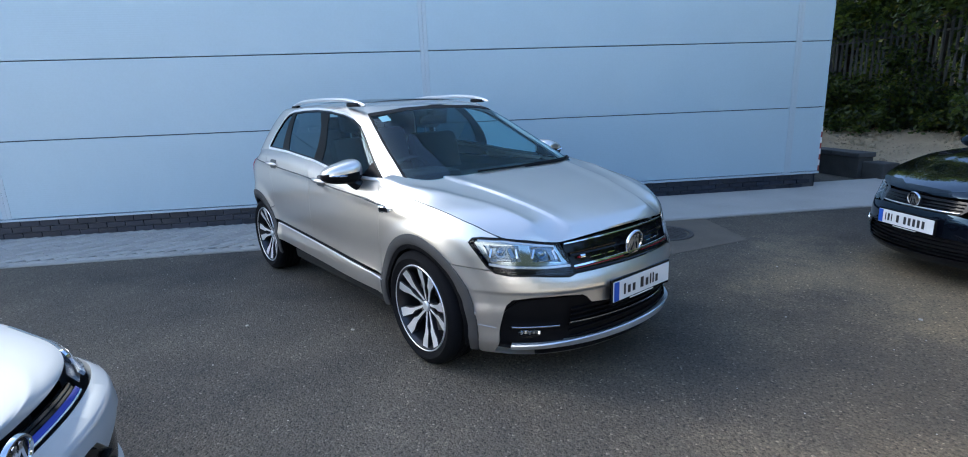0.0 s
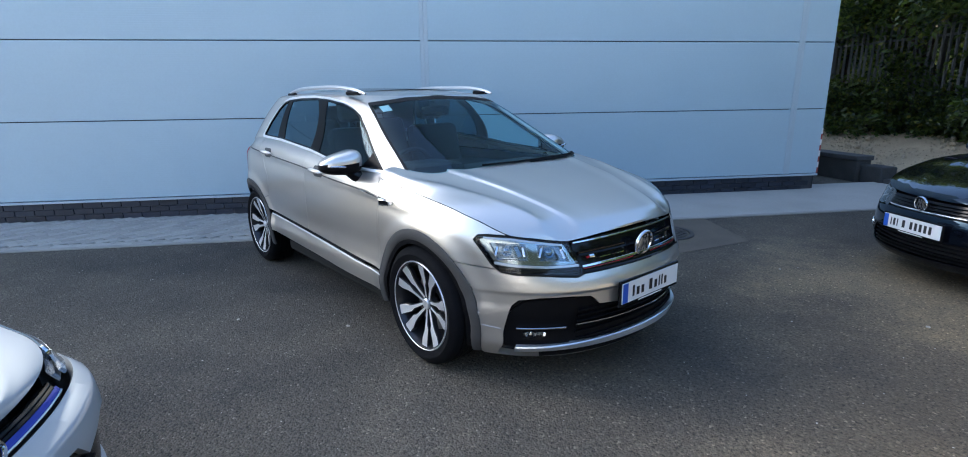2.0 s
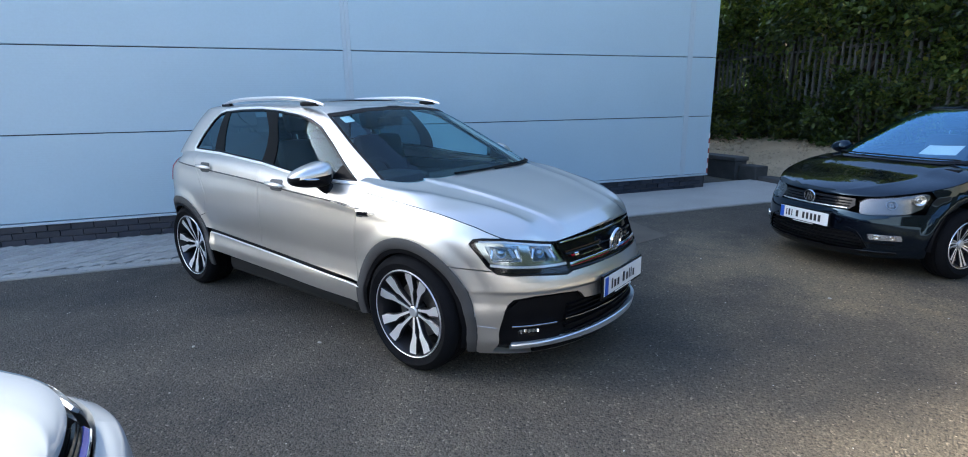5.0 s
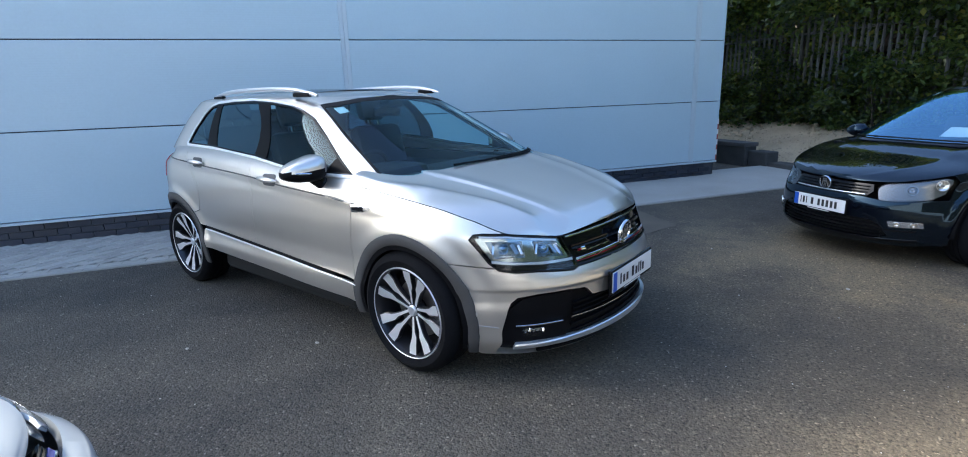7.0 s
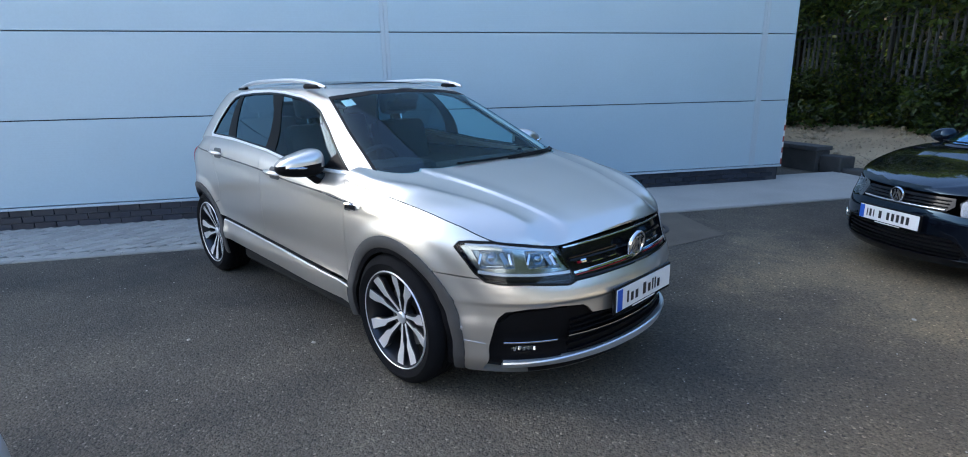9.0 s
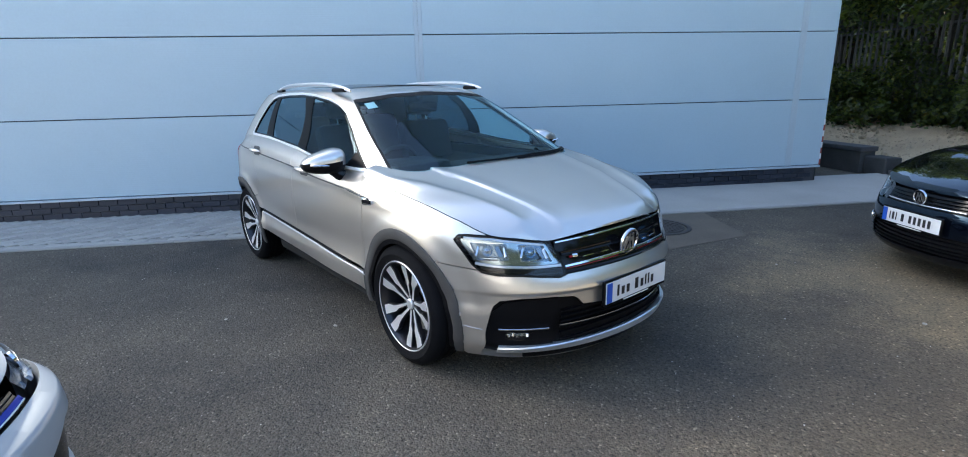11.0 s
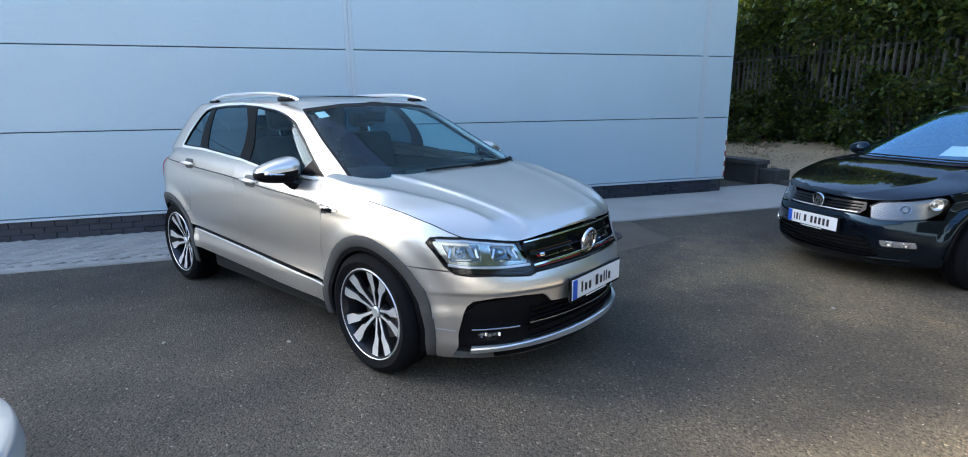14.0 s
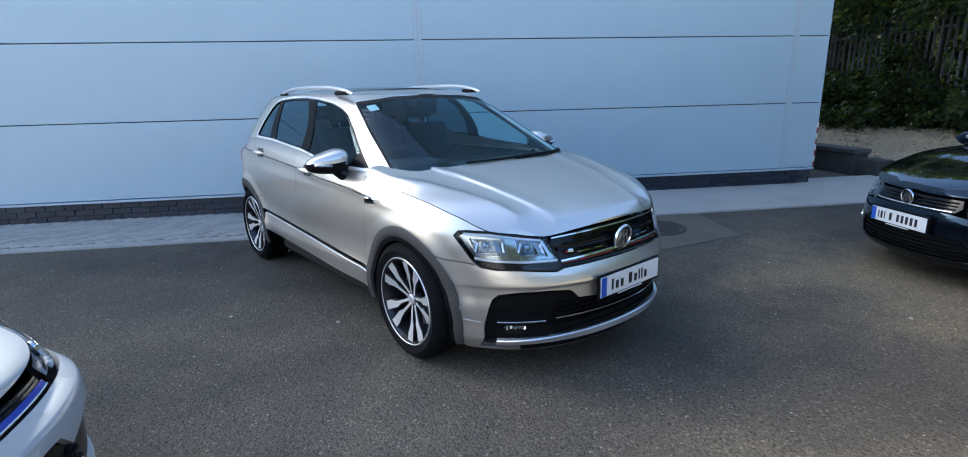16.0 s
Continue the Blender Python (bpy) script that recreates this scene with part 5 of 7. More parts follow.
# headlights
for side in (1, -1):
    m = lambda pts: [(side * d, z) for d, z in pts]
    out = [(0.416, 0.811), (0.432, 0.832), (0.47, 0.837), (0.562, 0.832), (0.642, 0.816), (0.722, 0.793), (0.759, 0.722), (0.788, 0.668), (0.800, 0.644), (0.794, 0.632), (0.689, 0.648), (0.607, 0.650), (0.545, 0.661), (0.505, 0.693), (0.463, 0.754)]
    out = m([tig_x(x, z) for x, z in out])
    housing = part("headlight", panel(offset_surf(tig_surf, -0.035), out, (), 0.03, 0, 0), GLOSS, car, "clear headlight with two square lamp modules")
    rim_bm = ribbon(tig_surf, out, 0.008, 0.001, 0.03, True)
    part("lamp_rim", rim_bm, GLOSS, housing, smooth=True)
    part("lens", panel(tig_surf, shrunk(out, 0.004), (), 0.03, 0.0, 0.002), LENS, housing)
    low = [tig_x(x, z) for x, z in ((0.514, 0.699), (0.60, 0.689), (0.70, 0.682), (0.778, 0.681))]
    part("light_strip", ribbon(offset_surf(tig_surf, -0.012), m(low), 0.013, 0.004, 0.012), LAMP_WHITE, housing, "white daytime light strip", smooth=True)
    top = [tig_x(x, z) for x, z in ((0.455, 0.825), (0.562, 0.822), (0.642, 0.805), (0.716, 0.783))]
    part("light_strip", ribbon(offset_surf(tig_surf, -0.012), m(top), 0.010, 0.004, 0.012), LAMP_WHITE, housing, smooth=True)
    quads = [m([tig_x(x, z) for x, z in q]) for q in (((0.523, 0.716), (0.640, 0.716), (0.619, 0.800), (0.480, 0.804)), ((0.676, 0.713), (0.757, 0.699), (0.717, 0.779), (0.648, 0.795)))]
    bezel = m([tig_x(x, z) for x, z in ((0.438, 0.815), (0.47, 0.828), (0.562, 0.824), (0.642, 0.807), (0.720, 0.784), (0.752, 0.722), (0.775, 0.690), (0.69, 0.690), (0.60, 0.697), (0.53, 0.704), (0.508, 0.713), (0.472, 0.765))])
    part("lamp_bezel", panel(offset_surf(tig_surf, -0.016), bezel, [rounded(q, 0.008) for q in quads], 0.02, 0, 0.02), LAMP_SHELL, housing, "silver lamp surround")
    lot = random.Random(8)
    for q in quads:
        module = part("lamp_module", panel(offset_surf(tig_surf, -0.034), shrunk(q, -0.004), (), 0.02, 0, 0.002), LAMP_DEEP, housing, "deep blue-black lamp module")
        part("module_frame", ribbon(offset_surf(tig_surf, -0.016), rounded(q, 0.008), 0.002, 0.003, 0.014, True), CHROME, module, smooth=True)
        def spot(u, v):
            d = (q[0][0] * (1 - u) + q[1][0] * u) * (1 - v) + (q[3][0] * (1 - u) + q[2][0] * u) * v
            z = (q[0][1] * (1 - u) + q[1][1] * u) * (1 - v) + (q[3][1] * (1 - u) + q[2][1] * u) * v
            p, n = tig_surf(d, z)
            return Matrix.Translation(p - n * 0.022) @ n.to_track_quat("-Y", "Z").to_matrix().to_4x4()
        bm = bmesh.new()
        lathe(bm, [(0.0, -0.012), (0.010, -0.010), (0.017, -0.003), (0.021, 0.006), (0.026, 0.004), (0.028, 0.012)], 24)
        bmesh.ops.transform(bm, matrix=spot(0.42, 0.56), verts=bm.verts)
        part("projector", bm, LAMP_BLUE, module, "blue-tinted projector lens", smooth=True)
        for u, v, w, h, turn in ((0.12, 0.55, 0.006, 0.030, 18), (0.74, 0.52, 0.010, 0.030, -22), (0.90, 0.50, 0.006, 0.028, -18), (0.30, 0.88, 0.026, 0.006, 4), (0.45, 0.10, 0.040, 0.004, 0)):
            bm = bmesh.new()
            box(bm, (-w, -0.003, -h), (w, 0.003, h), spot(u, v) @ Euler((lot.uniform(-0.5, 0.1), radians(turn), lot.uniform(-0.5, 0.5))).to_matrix().to_4x4(), 0.002)
            part("reflector", bm, CHROME if w < 0.008 else LAMP_SHELL, module)
    sl = [tig_x(x, z) for x, z in ((0.535, 0.678), (0.62, 0.667), (0.70, 0.664), (0.785, 0.660))]
    part("lamp_skirt", ribbon(offset_surf(tig_surf, -0.01), m(sl), 0.022, 0.004, 0.01), PLASTIC, housing, smooth=True)

# bonnet
crest_y = curve((-0.45, 0.61), (-0.1, 0.530), (0.1, 0.479), (0.3, 0.444), (0.5, 0.398), (0.7, 0.363), (0.8, 0.35))
crest_z = curve((-0.45, 1.135), (-0.25, 1.096), (-0.1, 1.067), (0.1, 1.030), (0.3, 0.990), (0.4, 0.963), (0.5, 0.935), (0.6, 0.903), (0.7, 0.859), (0.77, 0.818), (0.82, 0.80))
flank_y = curve((-0.45, 0.785), (-0.25, 0.772), (-0.1, 0.748), (0.1, 0.688), (0.3, 0.618), (0.5, 0.559), (0.7, 0.519), (0.75, 0.51))
flank_z = curve((-0.45, 1.112), (-0.25, 1.076), (-0.1, 1.047), (0.1, 1.011), (0.3, 0.977), (0.4, 0.957), (0.5, 0.930), (0.6, 0.892), (0.66, 0.862), (0.7, 0.829), (0.74, 0.802))
hood_mid = curve((-0.25, 1.105), (0.81, 0.821), (0.79, 0.832), (0.76, 0.850), (0.70, 0.884), (0.6, 0.922), (0.5, 0.951), (0.3, 1.002), (0.1, 1.042), (-0.1, 1.076), (-0.45, 1.13))


def hood_height(x, y, ye, ze):
    """Height of the bonnet: a plateau to the inner crease, a shelf to the outer one, then the roll down to the shut line."""
    yc, yf, mid = crest_y(x), flank_y(x), hood_mid(x)
    zc, zf = crest_z(x), flank_z(x)
    fade = ease((ye - yf + 0.03) / 0.16)
    zf, yf = zf * fade + ze * (1 - fade), yf * fade + ye * (1 - fade)
    fade = ease((yf - yc) / 0.13)
    zc, yc = zc * fade + ze * (1 - fade), yc * fade + yf * (1 - fade)
    ridge = 0.009 * fade * ease((0.80 - x) / 0.15) * ease((x + 0.30) / 0.32)
    if y <= yc:
        return mid + (zc - mid) * (y / yc) ** 2.4 + ridge * math.exp(-((yc - y) / 0.07) ** 2)
    if y <= yf:
        u = (y - yc) / max(yf - yc, 1e-6)
        edge = 0.006 * fade * ease((0.74 - x) / 0.12) * ease((x + 0.30) / 0.30) * math.exp(-((yf - y) / 0.035) ** 2)
        return zc + (zf - zc) * u + ridge * math.exp(-((y - yc) / 0.013) ** 2) + edge - 0.004 * math.sin(math.pi * u) * fade * ease((x + 0.25) / 0.3)
    u = (y - yf) / max(ye - yf, 1e-6)
    edge = 0.006 * fade * ease((0.74 - x) / 0.12) * ease((x + 0.30) / 0.30) * math.exp(-((y - yf) / 0.045) ** 2)
    return zf + (ze - zf) * u ** 1.7 + edge * (1 - u)


def hood_edge(s):
    z = 0.9
    for _ in range(12):
        z = tig_shut(TIG.at(s, z).x) + 0.001
    return TIG.at(s, z)


def hood_sheet():
    """The bonnet from its front edge back to the windscreen, creased along two lines a side."""
    last = TIG.by_x(-0.42, 1.04)
    verts, faces = [], []
    rows, count = 80, 180

    def spot(k, n):
        e = hood_edge(1e-3 + (last - 1e-3) * k / rows)
        y = n * abs(e.y)
        return e.x, y, hood_height(e.x, abs(y), abs(e.y), e.z)

    def glazed(p):
        return abs(p[1]) < 0.785 and p[0] < CAB.at(CAB.by_y(abs(p[1]), p[2]), p[2]).x - 0.004

    # each lengthwise line ends where it meets the windscreen
    ends = []
    for j in range(count + 1):
        lo, hi = 40.0, float(rows)
        if glazed(spot(hi, j / count)):
            for _ in range(12):
                half = (lo + hi) / 2
                lo, hi = (lo, half) if glazed(spot(half, j / count)) else (half, hi)
        ends.append(hi)
    for k in range(rows + 1):
        for j in range(-count, count + 1):
            verts.append(spot(k * ends[abs(j)] / rows, j / count))
    w = 2 * count + 1
    for k in range(rows):
        for j in range(w - 1):
            faces.append((k * w + j, k * w + j + 1, (k + 1) * w + j + 1, (k + 1) * w + j))
    me = bpy.data.meshes.new("bonnet")
    me.from_pydata(verts, [], faces)
    b = bmesh.new()
    b.from_mesh(me)
    bmesh.ops.remove_doubles(b, verts=b.verts, dist=0.0004)
    for lo, times in ((0.62, 3), (0.68, 4)):
        for _ in range(times):
            bmesh.ops.smooth_vert(b, verts=[v for v in b.verts if not v.is_boundary and v.co.x > lo], factor=0.5, use_axis_x=False, use_axis_y=False, use_axis_z=True)
    bmesh.ops.recalc_face_normals(b, faces=b.faces)
    if sum(f.normal.z for f in b.faces) < 0:
        bmesh.ops.reverse_faces(b, faces=b.faces)
    b.to_mesh(me)
    b.free()
    for p in me.polygons:
        p.use_smooth = True
    return me


hood = hood_sheet()
part("bonnet", hood, SILVER, car, "silver bonnet with two raised creases")

# upper body: frame, glass, roof
dlo = [(-0.430, 1.058), (-0.60, 1.160), (-0.78, 1.275), (-0.965, 1.382), (-1.10, 1.432), (-1.24, 1.466), (-1.48, 1.496), (-1.72, 1.510), (-2.0, 1.508), (-2.22, 1.495), (-2.30, 1.475), (-2.36, 1.43), (-2.46, 1.31), (-2.535, 1.195), (-2.52, 1.178), (-2.10, 1.167), (-1.47, 1.124), (-1.12, 1.084), (-0.80, 1.064)]
for side in (1, -1):
    cx = lambda pts: [cab_x(x, z, side) for x, z in pts]
    edge_a = [cab_y(y, z) for y, z in ((0.775, 1.02), (0.735, 1.075), (0.70, 1.16), (0.655, 1.28), (0.600, 1.40), (0.565, 1.462), (0.545, 1.50))]
    top = [cab_x(x, 1.505) for x in (-1.15, -1.4, -2.0, -2.6, -2.95)]
    back = [cab_x(x, z) for x, z in ((-3.05, 1.42), (-3.16, 1.30), (-3.30, 1.165))]
    low = [cab_x(x, tig_belt(x) - 0.03) for x in (-3.1, -2.5, -2.0, -1.46, -1.1, -0.7, -0.45, -0.30, -0.22)]
    frame_ = [(side * d, z) for d, z in edge_a + top + back + low]
    part("window_frame", panel(cab_surf, frame_, [cx(dlo)], 0.03, 0.0, 0.02), SILVER, car, "silver window surround")
    part("window_chrome", ribbon(cab_surf, cx(dlo), 0.018, 0.007, 0.012, True), BRIGHT, car, smooth=True)
    part("window_seal", ribbon(cab_surf, cx(shrunk(dlo, 0.012)), 0.016, 0.002, 0.012, True), GLOSS, car, smooth=True)
    inner = shrunk(dlo, 0.012)
    def between(front_t, front_b, back_t, back_b):
        """The window outline between two leaning lines."""
        def side_of(p, t, b):
            k = (p[1] - 1.12) / (1.48 - 1.12)
            return p[0] - (b + (t - b) * k)
        poly = inner
        for t, b, keep in ((front_t, front_b, -1), (back_t, back_b, 1)):
            out = []
            for p, q in zip(poly, poly[1:] + poly[:1]):
                sp, sq = side_of(p, t, b) * keep, side_of(q, t, b) * keep
                if sp >= 0:
                    out.append(p)
                if (sp >= 0) != (sq >= 0):
                    k = sp / (sp - sq)
                    out.append((p[0] + (q[0] - p[0]) * k, p[1] + (q[1] - p[1]) * k))
            poly = out
        return poly
    pane = part("window_pane", panel(offset_surf(cab_surf, -0.006), cx(between(-0.45, -0.655, -1.49, -1.345)), (), 0.05, 0, 0.003), CLEAR, car, "clear front door glass")
    pane.visible_shadow = False
    part("window_pane", panel(offset_surf(cab_surf, -0.006), cx(between(-1.645, -1.492, -2.150, -2.035)), (), 0.05, 0, 0.003), PRIVACY, car, "dark rear door glass")
    part("window_pane", panel(offset_surf(cab_surf, -0.006), cx(between(-2.225, -2.20, -9, -9)), (), 0.05, 0, 0.003), PRIVACY, car, "dark quarter glass")
    part("centre_pillar", panel(offset_surf(cab_surf, -0.002), cx(between(-1.49, -1.345, -1.645, -1.492)), (), 0.04, 0, 0.01, 0.001), PILLAR, car, "gloss black door pillar")
    part("rear_pillar", panel(offset_surf(cab_surf, -0.002), cx(between(-2.150, -2.035, -2.225, -2.20)), (), 0.04, 0, 0.01, 0.001), PILLAR, car)
    part("sail_panel", panel(offset_surf(cab_surf, -0.002), cx(between(0.5, 0.3, -0.45, -0.655)), (), 0.04, 0, 0.01, 0.001), PILLAR, car)
    # roof rail
    bm = bmesh.new()
    xs = np.linspace(-2.45, -1.03, 30)
    path = [Vector((x, -side * (0.600 - 0.02 * ((x + 1.74) / 0.71) ** 2), 1.522 + 0.056 * (1 - abs((x + 1.74) / 0.71) ** 3.4))) for x in xs]
    sweep(bm, path, [0.008 + 0.008 * math.sin(math.pi * k / 29) ** 0.3 for k in range(30)], 10)
    part("roof_rail", bm, SATIN, car, "bright silver roof rail", smooth=True)
    for lo_, hi_ in ((-2.40, -2.25), (-1.27, -1.10)):
        bm = bmesh.new()
        foot = [Vector((x, -side * (0.603 - 0.02 * ((x + 1.75) / 0.67) ** 2), 1.531)) for x in np.linspace(lo_, hi_, 8)]
        sweep(bm, foot, 0.016, 8)
        part("rail_foot", bm, PLASTIC, car, smooth=True)
    # door mirror
    mirror = part("door_mirror", bmesh.new(), SILVER, car, "silver mirror cap with black lower half")
    cap = bmesh.new()
    bmesh.ops.create_uvsphere(cap, u_segments=28, v_segments=18, radius=1.0)
    for v in cap.verts:
        x, y, z = v.co
        x, y, z = (math.copysign(abs(q) ** 0.72, q) for q in (x, y, z))
        x = x if x > 0 else max(x, -0.42)
        v.co = Vector((x * 0.10 * (1 - 0.25 * y), y * 0.132, z * (0.070 - 0.022 * y) - 0.014 * y))
        v.co = Vector((v.co.x, -side * v.co.y * 1.0, v.co.z))
    low_faces = [f for f in cap.faces if f.calc_center_median().z < -0.002]
    for f in low_faces:
        f.material_index = 1
    for f in cap.faces:
        c = f.calc_center_median()
        if c.x < -0.036:
            f.material_index = 2
    bmesh.ops.recalc_face_normals(cap, faces=cap.faces)
    bmesh.ops.transform(cap, matrix=pose(-0.70, -side * 0.965, 1.105, 0, 0, side * -8), verts=cap.verts)
    cap.to_mesh(mirror.data)
    cap.free()
    for p in mirror.data.polygons:
        p.use_smooth = True
    mirror.data.materials.append(PLASTIC), mirror.data.materials.append(material("mirror_glass", (0.8, 0.85, 0.88), 0.02, 1.0))
    bm = bmesh.new()
    sweep(bm, [(-0.67, -side * 0.925, 1.062), (-0.66, -side * 0.885, 1.028), (-0.65, -side * 0.84, 1.005)], [0.036, 0.040, 0.036], 10)
    part("mirror_arm", bm, GLOSS, mirror, smooth=True)
    bm = bmesh.new()
    sweep(bm, [(-0.612, -side * 0.90, 1.090), (-0.604, -side * 0.97, 1.092), (-0.622, -side * 1.06, 1.098)], 0.006, 6)
    part("indicator", bm, CHROME, mirror, smooth=True)

roof_mid = curve((-0.98, 1.512), (-1.1, 1.535), (-1.4, 1.562), (-1.9, 1.572), (-2.5, 1.560), (-3.0, 1.525), (-3.3, 1.49))


def roof_edge(s):
    return CAB.at(s, 1.502)


r1 = CAB.by_x(-2.97, 1.502)
roof = section_sheet([1e-3 + r1 * (k / 60) for k in range(61)], roof_edge, roof_mid, lambda n, x: (1 - n ** 2.6) ** 0.55, 20)
part("roof", roof, SILVER, car)
glass_roof = section_sheet([k / 20 for k in range(21)], lambda t: Vector((-1.27 - 1.05 * t, -0.45, roof_mid(-1.27 - 1.05 * t) - 0.016)), lambda x: roof_mid(x) + 0.006, lambda n, x: (1 - n ** 2.2) ** 0.8, 10)
part("panorama_glass", glass_roof, GLOSS, car, "black panoramic roof glass")
bm = bmesh.new()
for k, (x, z, y) in enumerate(((-2.68, 1.520, 0.38), (-2.80, 1.508, 0.38), (-2.90, 1.488, 0.36), (-2.91, 1.474, 0.36), (-2.80, 1.476, 0.37), (-2.68, 1.482, 0.37))):
    for j in range(13):
        n = -1 + j / 6
        bm.verts.new((x + 0.05 * (1 - abs(n) ** 3) * -1 + 0.0, n * y, z + 0.012 * (1 - n * n)))
bm.verts.ensure_lookup_table()
for k in range(6):
    for j in range(12):
        a, b = k * 13, (k + 1) % 6 * 13
        bm.faces.new([bm.verts[i] for i in (a + j, a + j + 1, b + j + 1, b + j)])
bmesh.ops.recalc_face_normals(bm, faces=bm.faces)
part("roof_spoiler", bm, SILVER, car, smooth=True)
bm = bmesh.new()
box(bm, (-3.08, -0.42, 1.10), (-2.85, 0.42, 1.42), None, 0.03)
part("rear_window", bm, GLOSS, car, "dark rear window")

# windscreen
ws = [cab_y(y, z) for y, z in ((0.0, 1.030), (0.25, 1.032), (0.45, 1.034), (0.60, 1.036), (0.742, 1.042), (0.700, 1.16), (0.655, 1.28), (0.600, 1.40), (0.566, 1.460), (0.30, 1.492), (0.0, 1.500))]
ws = ws + [(-d, z) for d, z in ws[::-1]][1:-1]
screen = part("windscreen", panel(cab_surf, ws, (), 0.05, 0.001, 0.004), CLEAR, car, "clear windscreen with a paper disc in its corner")
screen.visible_shadow = False
header = [cab_y(y, z) for y, z in ((0.0, 1.503), (0.30, 1.495), (0.568, 1.463), (0.556, 1.490), (0.535, 1.5075), (0.30, 1.5095), (0.0, 1.5105))]
part("roof_header", panel(cab_surf, header + [(-d, z) for d, z in header[::-1]][1:-1], (), 0.02, 0.001, 0.01), SILVER, car, "silver strip above the windscreen")
part("screen_edge", ribbon(cab_surf, shrunk(ws, 0.006), 0.022, 0.0022, 0.003, True), DARK, screen, smooth=True)
for side in (1, -1):
    line = [cab_y(y + 0.036, z) for y, z in ((0.730, 1.085), (0.700, 1.16), (0.655, 1.28), (0.600, 1.40), (0.572, 1.450))]
    part("pillar_lining", ribbon(offset_surf(cab_surf, -0.026), [(side * d, z) for d, z in line], 0.075, 0.0, 0.006), CABIN, car, "dark lining behind the windscreen pillar", smooth=True)
bm = ribbon(offset_surf(cab_surf, -0.004), [cab_y(0.545, 1.425), cab_y(0.485, 1.435)], 0.034, 0.0, 0.002)
part("paper_disc", bm, PAPER, screen)
bm = ribbon(offset_surf(cab_surf, -0.004), [cab_y(-0.57, 1.13), cab_y(-0.63, 1.125)], 0.05, 0.0, 0.002)
part("paper_disc", bm, PAPER, screen)
for y0, y1, zz in ((0.30, -0.66, 1.076), (-0.10, -0.70, 1.068)):
    bm = bmesh.new()
    pts = [cab_surf(*cab_y(y, zz + 0.012 * math.sin(abs(y)))) for y in np.linspace(y0, y1, 10)]
    sweep(bm, [p + n * 0.009 for p, n in pts], 0.007, 6)
    part("wiper", bm, PLASTIC, car, "black wiper", smooth=True)
bm = bmesh.new()
box(bm, (-0.35, -0.70, 0.95), (-0.06, 0.70, 1.005), None, 0.01)
part("scuttle", bm, PLASTIC, car, "black scuttle below the windscreen")


# cabin
def seat(owner, x, y, z, wide=0.50, name="seat"):
    bm = bmesh.new()
    box(bm, (x - 0.50, y - wide / 2, z), (x, y + wide / 2, z + 0.18), None, 0.06)
    box(bm, (-0.07, -wide / 2, 0.0), (0.07, wide / 2, 0.62), pose(x - 0.50, y, z + 0.12, 0, -16), 0.06)
    s = part(name, bm, CABIN, owner, "dark cloth seat", smooth=True)
    bm = bmesh.new()
    box(bm, (-0.05, -0.13, 0.66), (0.05, 0.13, 0.86), pose(x - 0.52, y, z + 0.12, 0, -14), 0.045)
    part("headrest", bm, CABIN, s, smooth=True)
    for o in (-0.05, 0.05):
        bm = bmesh.new()
        sweep(bm, [pose(x - 0.51, y, z + 0.12, 0, -15) @ Vector((0, o, h)) for h in (0.58, 0.68)], 0.007, 6)
        part("headrest_post", bm, CHROME, s, smooth=True)
    return s


for y in (-0.37, 0.37):
    seat(car, -0.95, y, 0.55)
seat(car, -1.85, -0.36, 0.58, 0.52, "rear_seat"), seat(car, -1.85, 0.36, 0.58, 0.52, "rear_seat")
bm = bmesh.new()
box(bm, (-0.72, -0.74, 0.72), (-0.22, 0.74, 1.02), None, 0.06)
box(bm, (-0.80, -0.60, 0.96), (-0.45, -0.16, 1.07), None, 0.04)
part("dashboard", bm, CABIN, car, smooth=True)
bm = bmesh.new()
ring = [pose(-0.86, -0.37, 0.98, 0, -65) @ Vector((0.185 * math.cos(a), 0.185 * math.sin(a), 0)) for a in np.linspace(0, math.tau, 28)[:-1]]
sweep(bm, ring, 0.015, 8, True)
box(bm, (-0.17, -0.02, -0.01), (0.17, 0.02, 0.01), pose(-0.86, -0.37, 0.98, 0, -65) @ pose(0, 0, 0, 0, 0, 90), 0.004)
part("steering_wheel", bm, CABIN, car, smooth=True)
bm = bmesh.new()
box(bm, (-0.02, -0.12, -0.035), (0.02, 0.12, 0.035), pose(-1.02, 0, 1.395, 0, 8), 0.015)
box(bm, (-0.06, -0.07, 0.0), (0.05, 0.07, 0.06), pose(-0.96, 0, 1.42), 0.02)
part("rear_view_mirror", bm, GLOSS, car, smooth=True)
bm = bmesh.new()
box(bm, (-3.0, -0.74, 0.50), (-0.3, 0.74, 0.56))
part("cabin_floor", bm, DARK, car)
for side in (1, -1):
    bm = bmesh.new()
    box(bm, (-2.9, -side * 0.80, 0.55), (-0.45, -side * 0.765, 1.03), None, 0.01)
    part("door_lining", bm, CABIN, car)
bm = bmesh.new()
box(bm, (-2.55, -0.54, 1.475), (-1.15, 0.54, 1.49), None, 0.004)
part("headlining", bm, material("headlining", (0.10, 0.10, 0.10), 0.9, 0, 0, 0.05, 20, 200), car)
wheel_set(car, TIG_BASE, 1.535, TIG_R, 0.260, 1.535, tig_spokes, 0.0, 0.235)
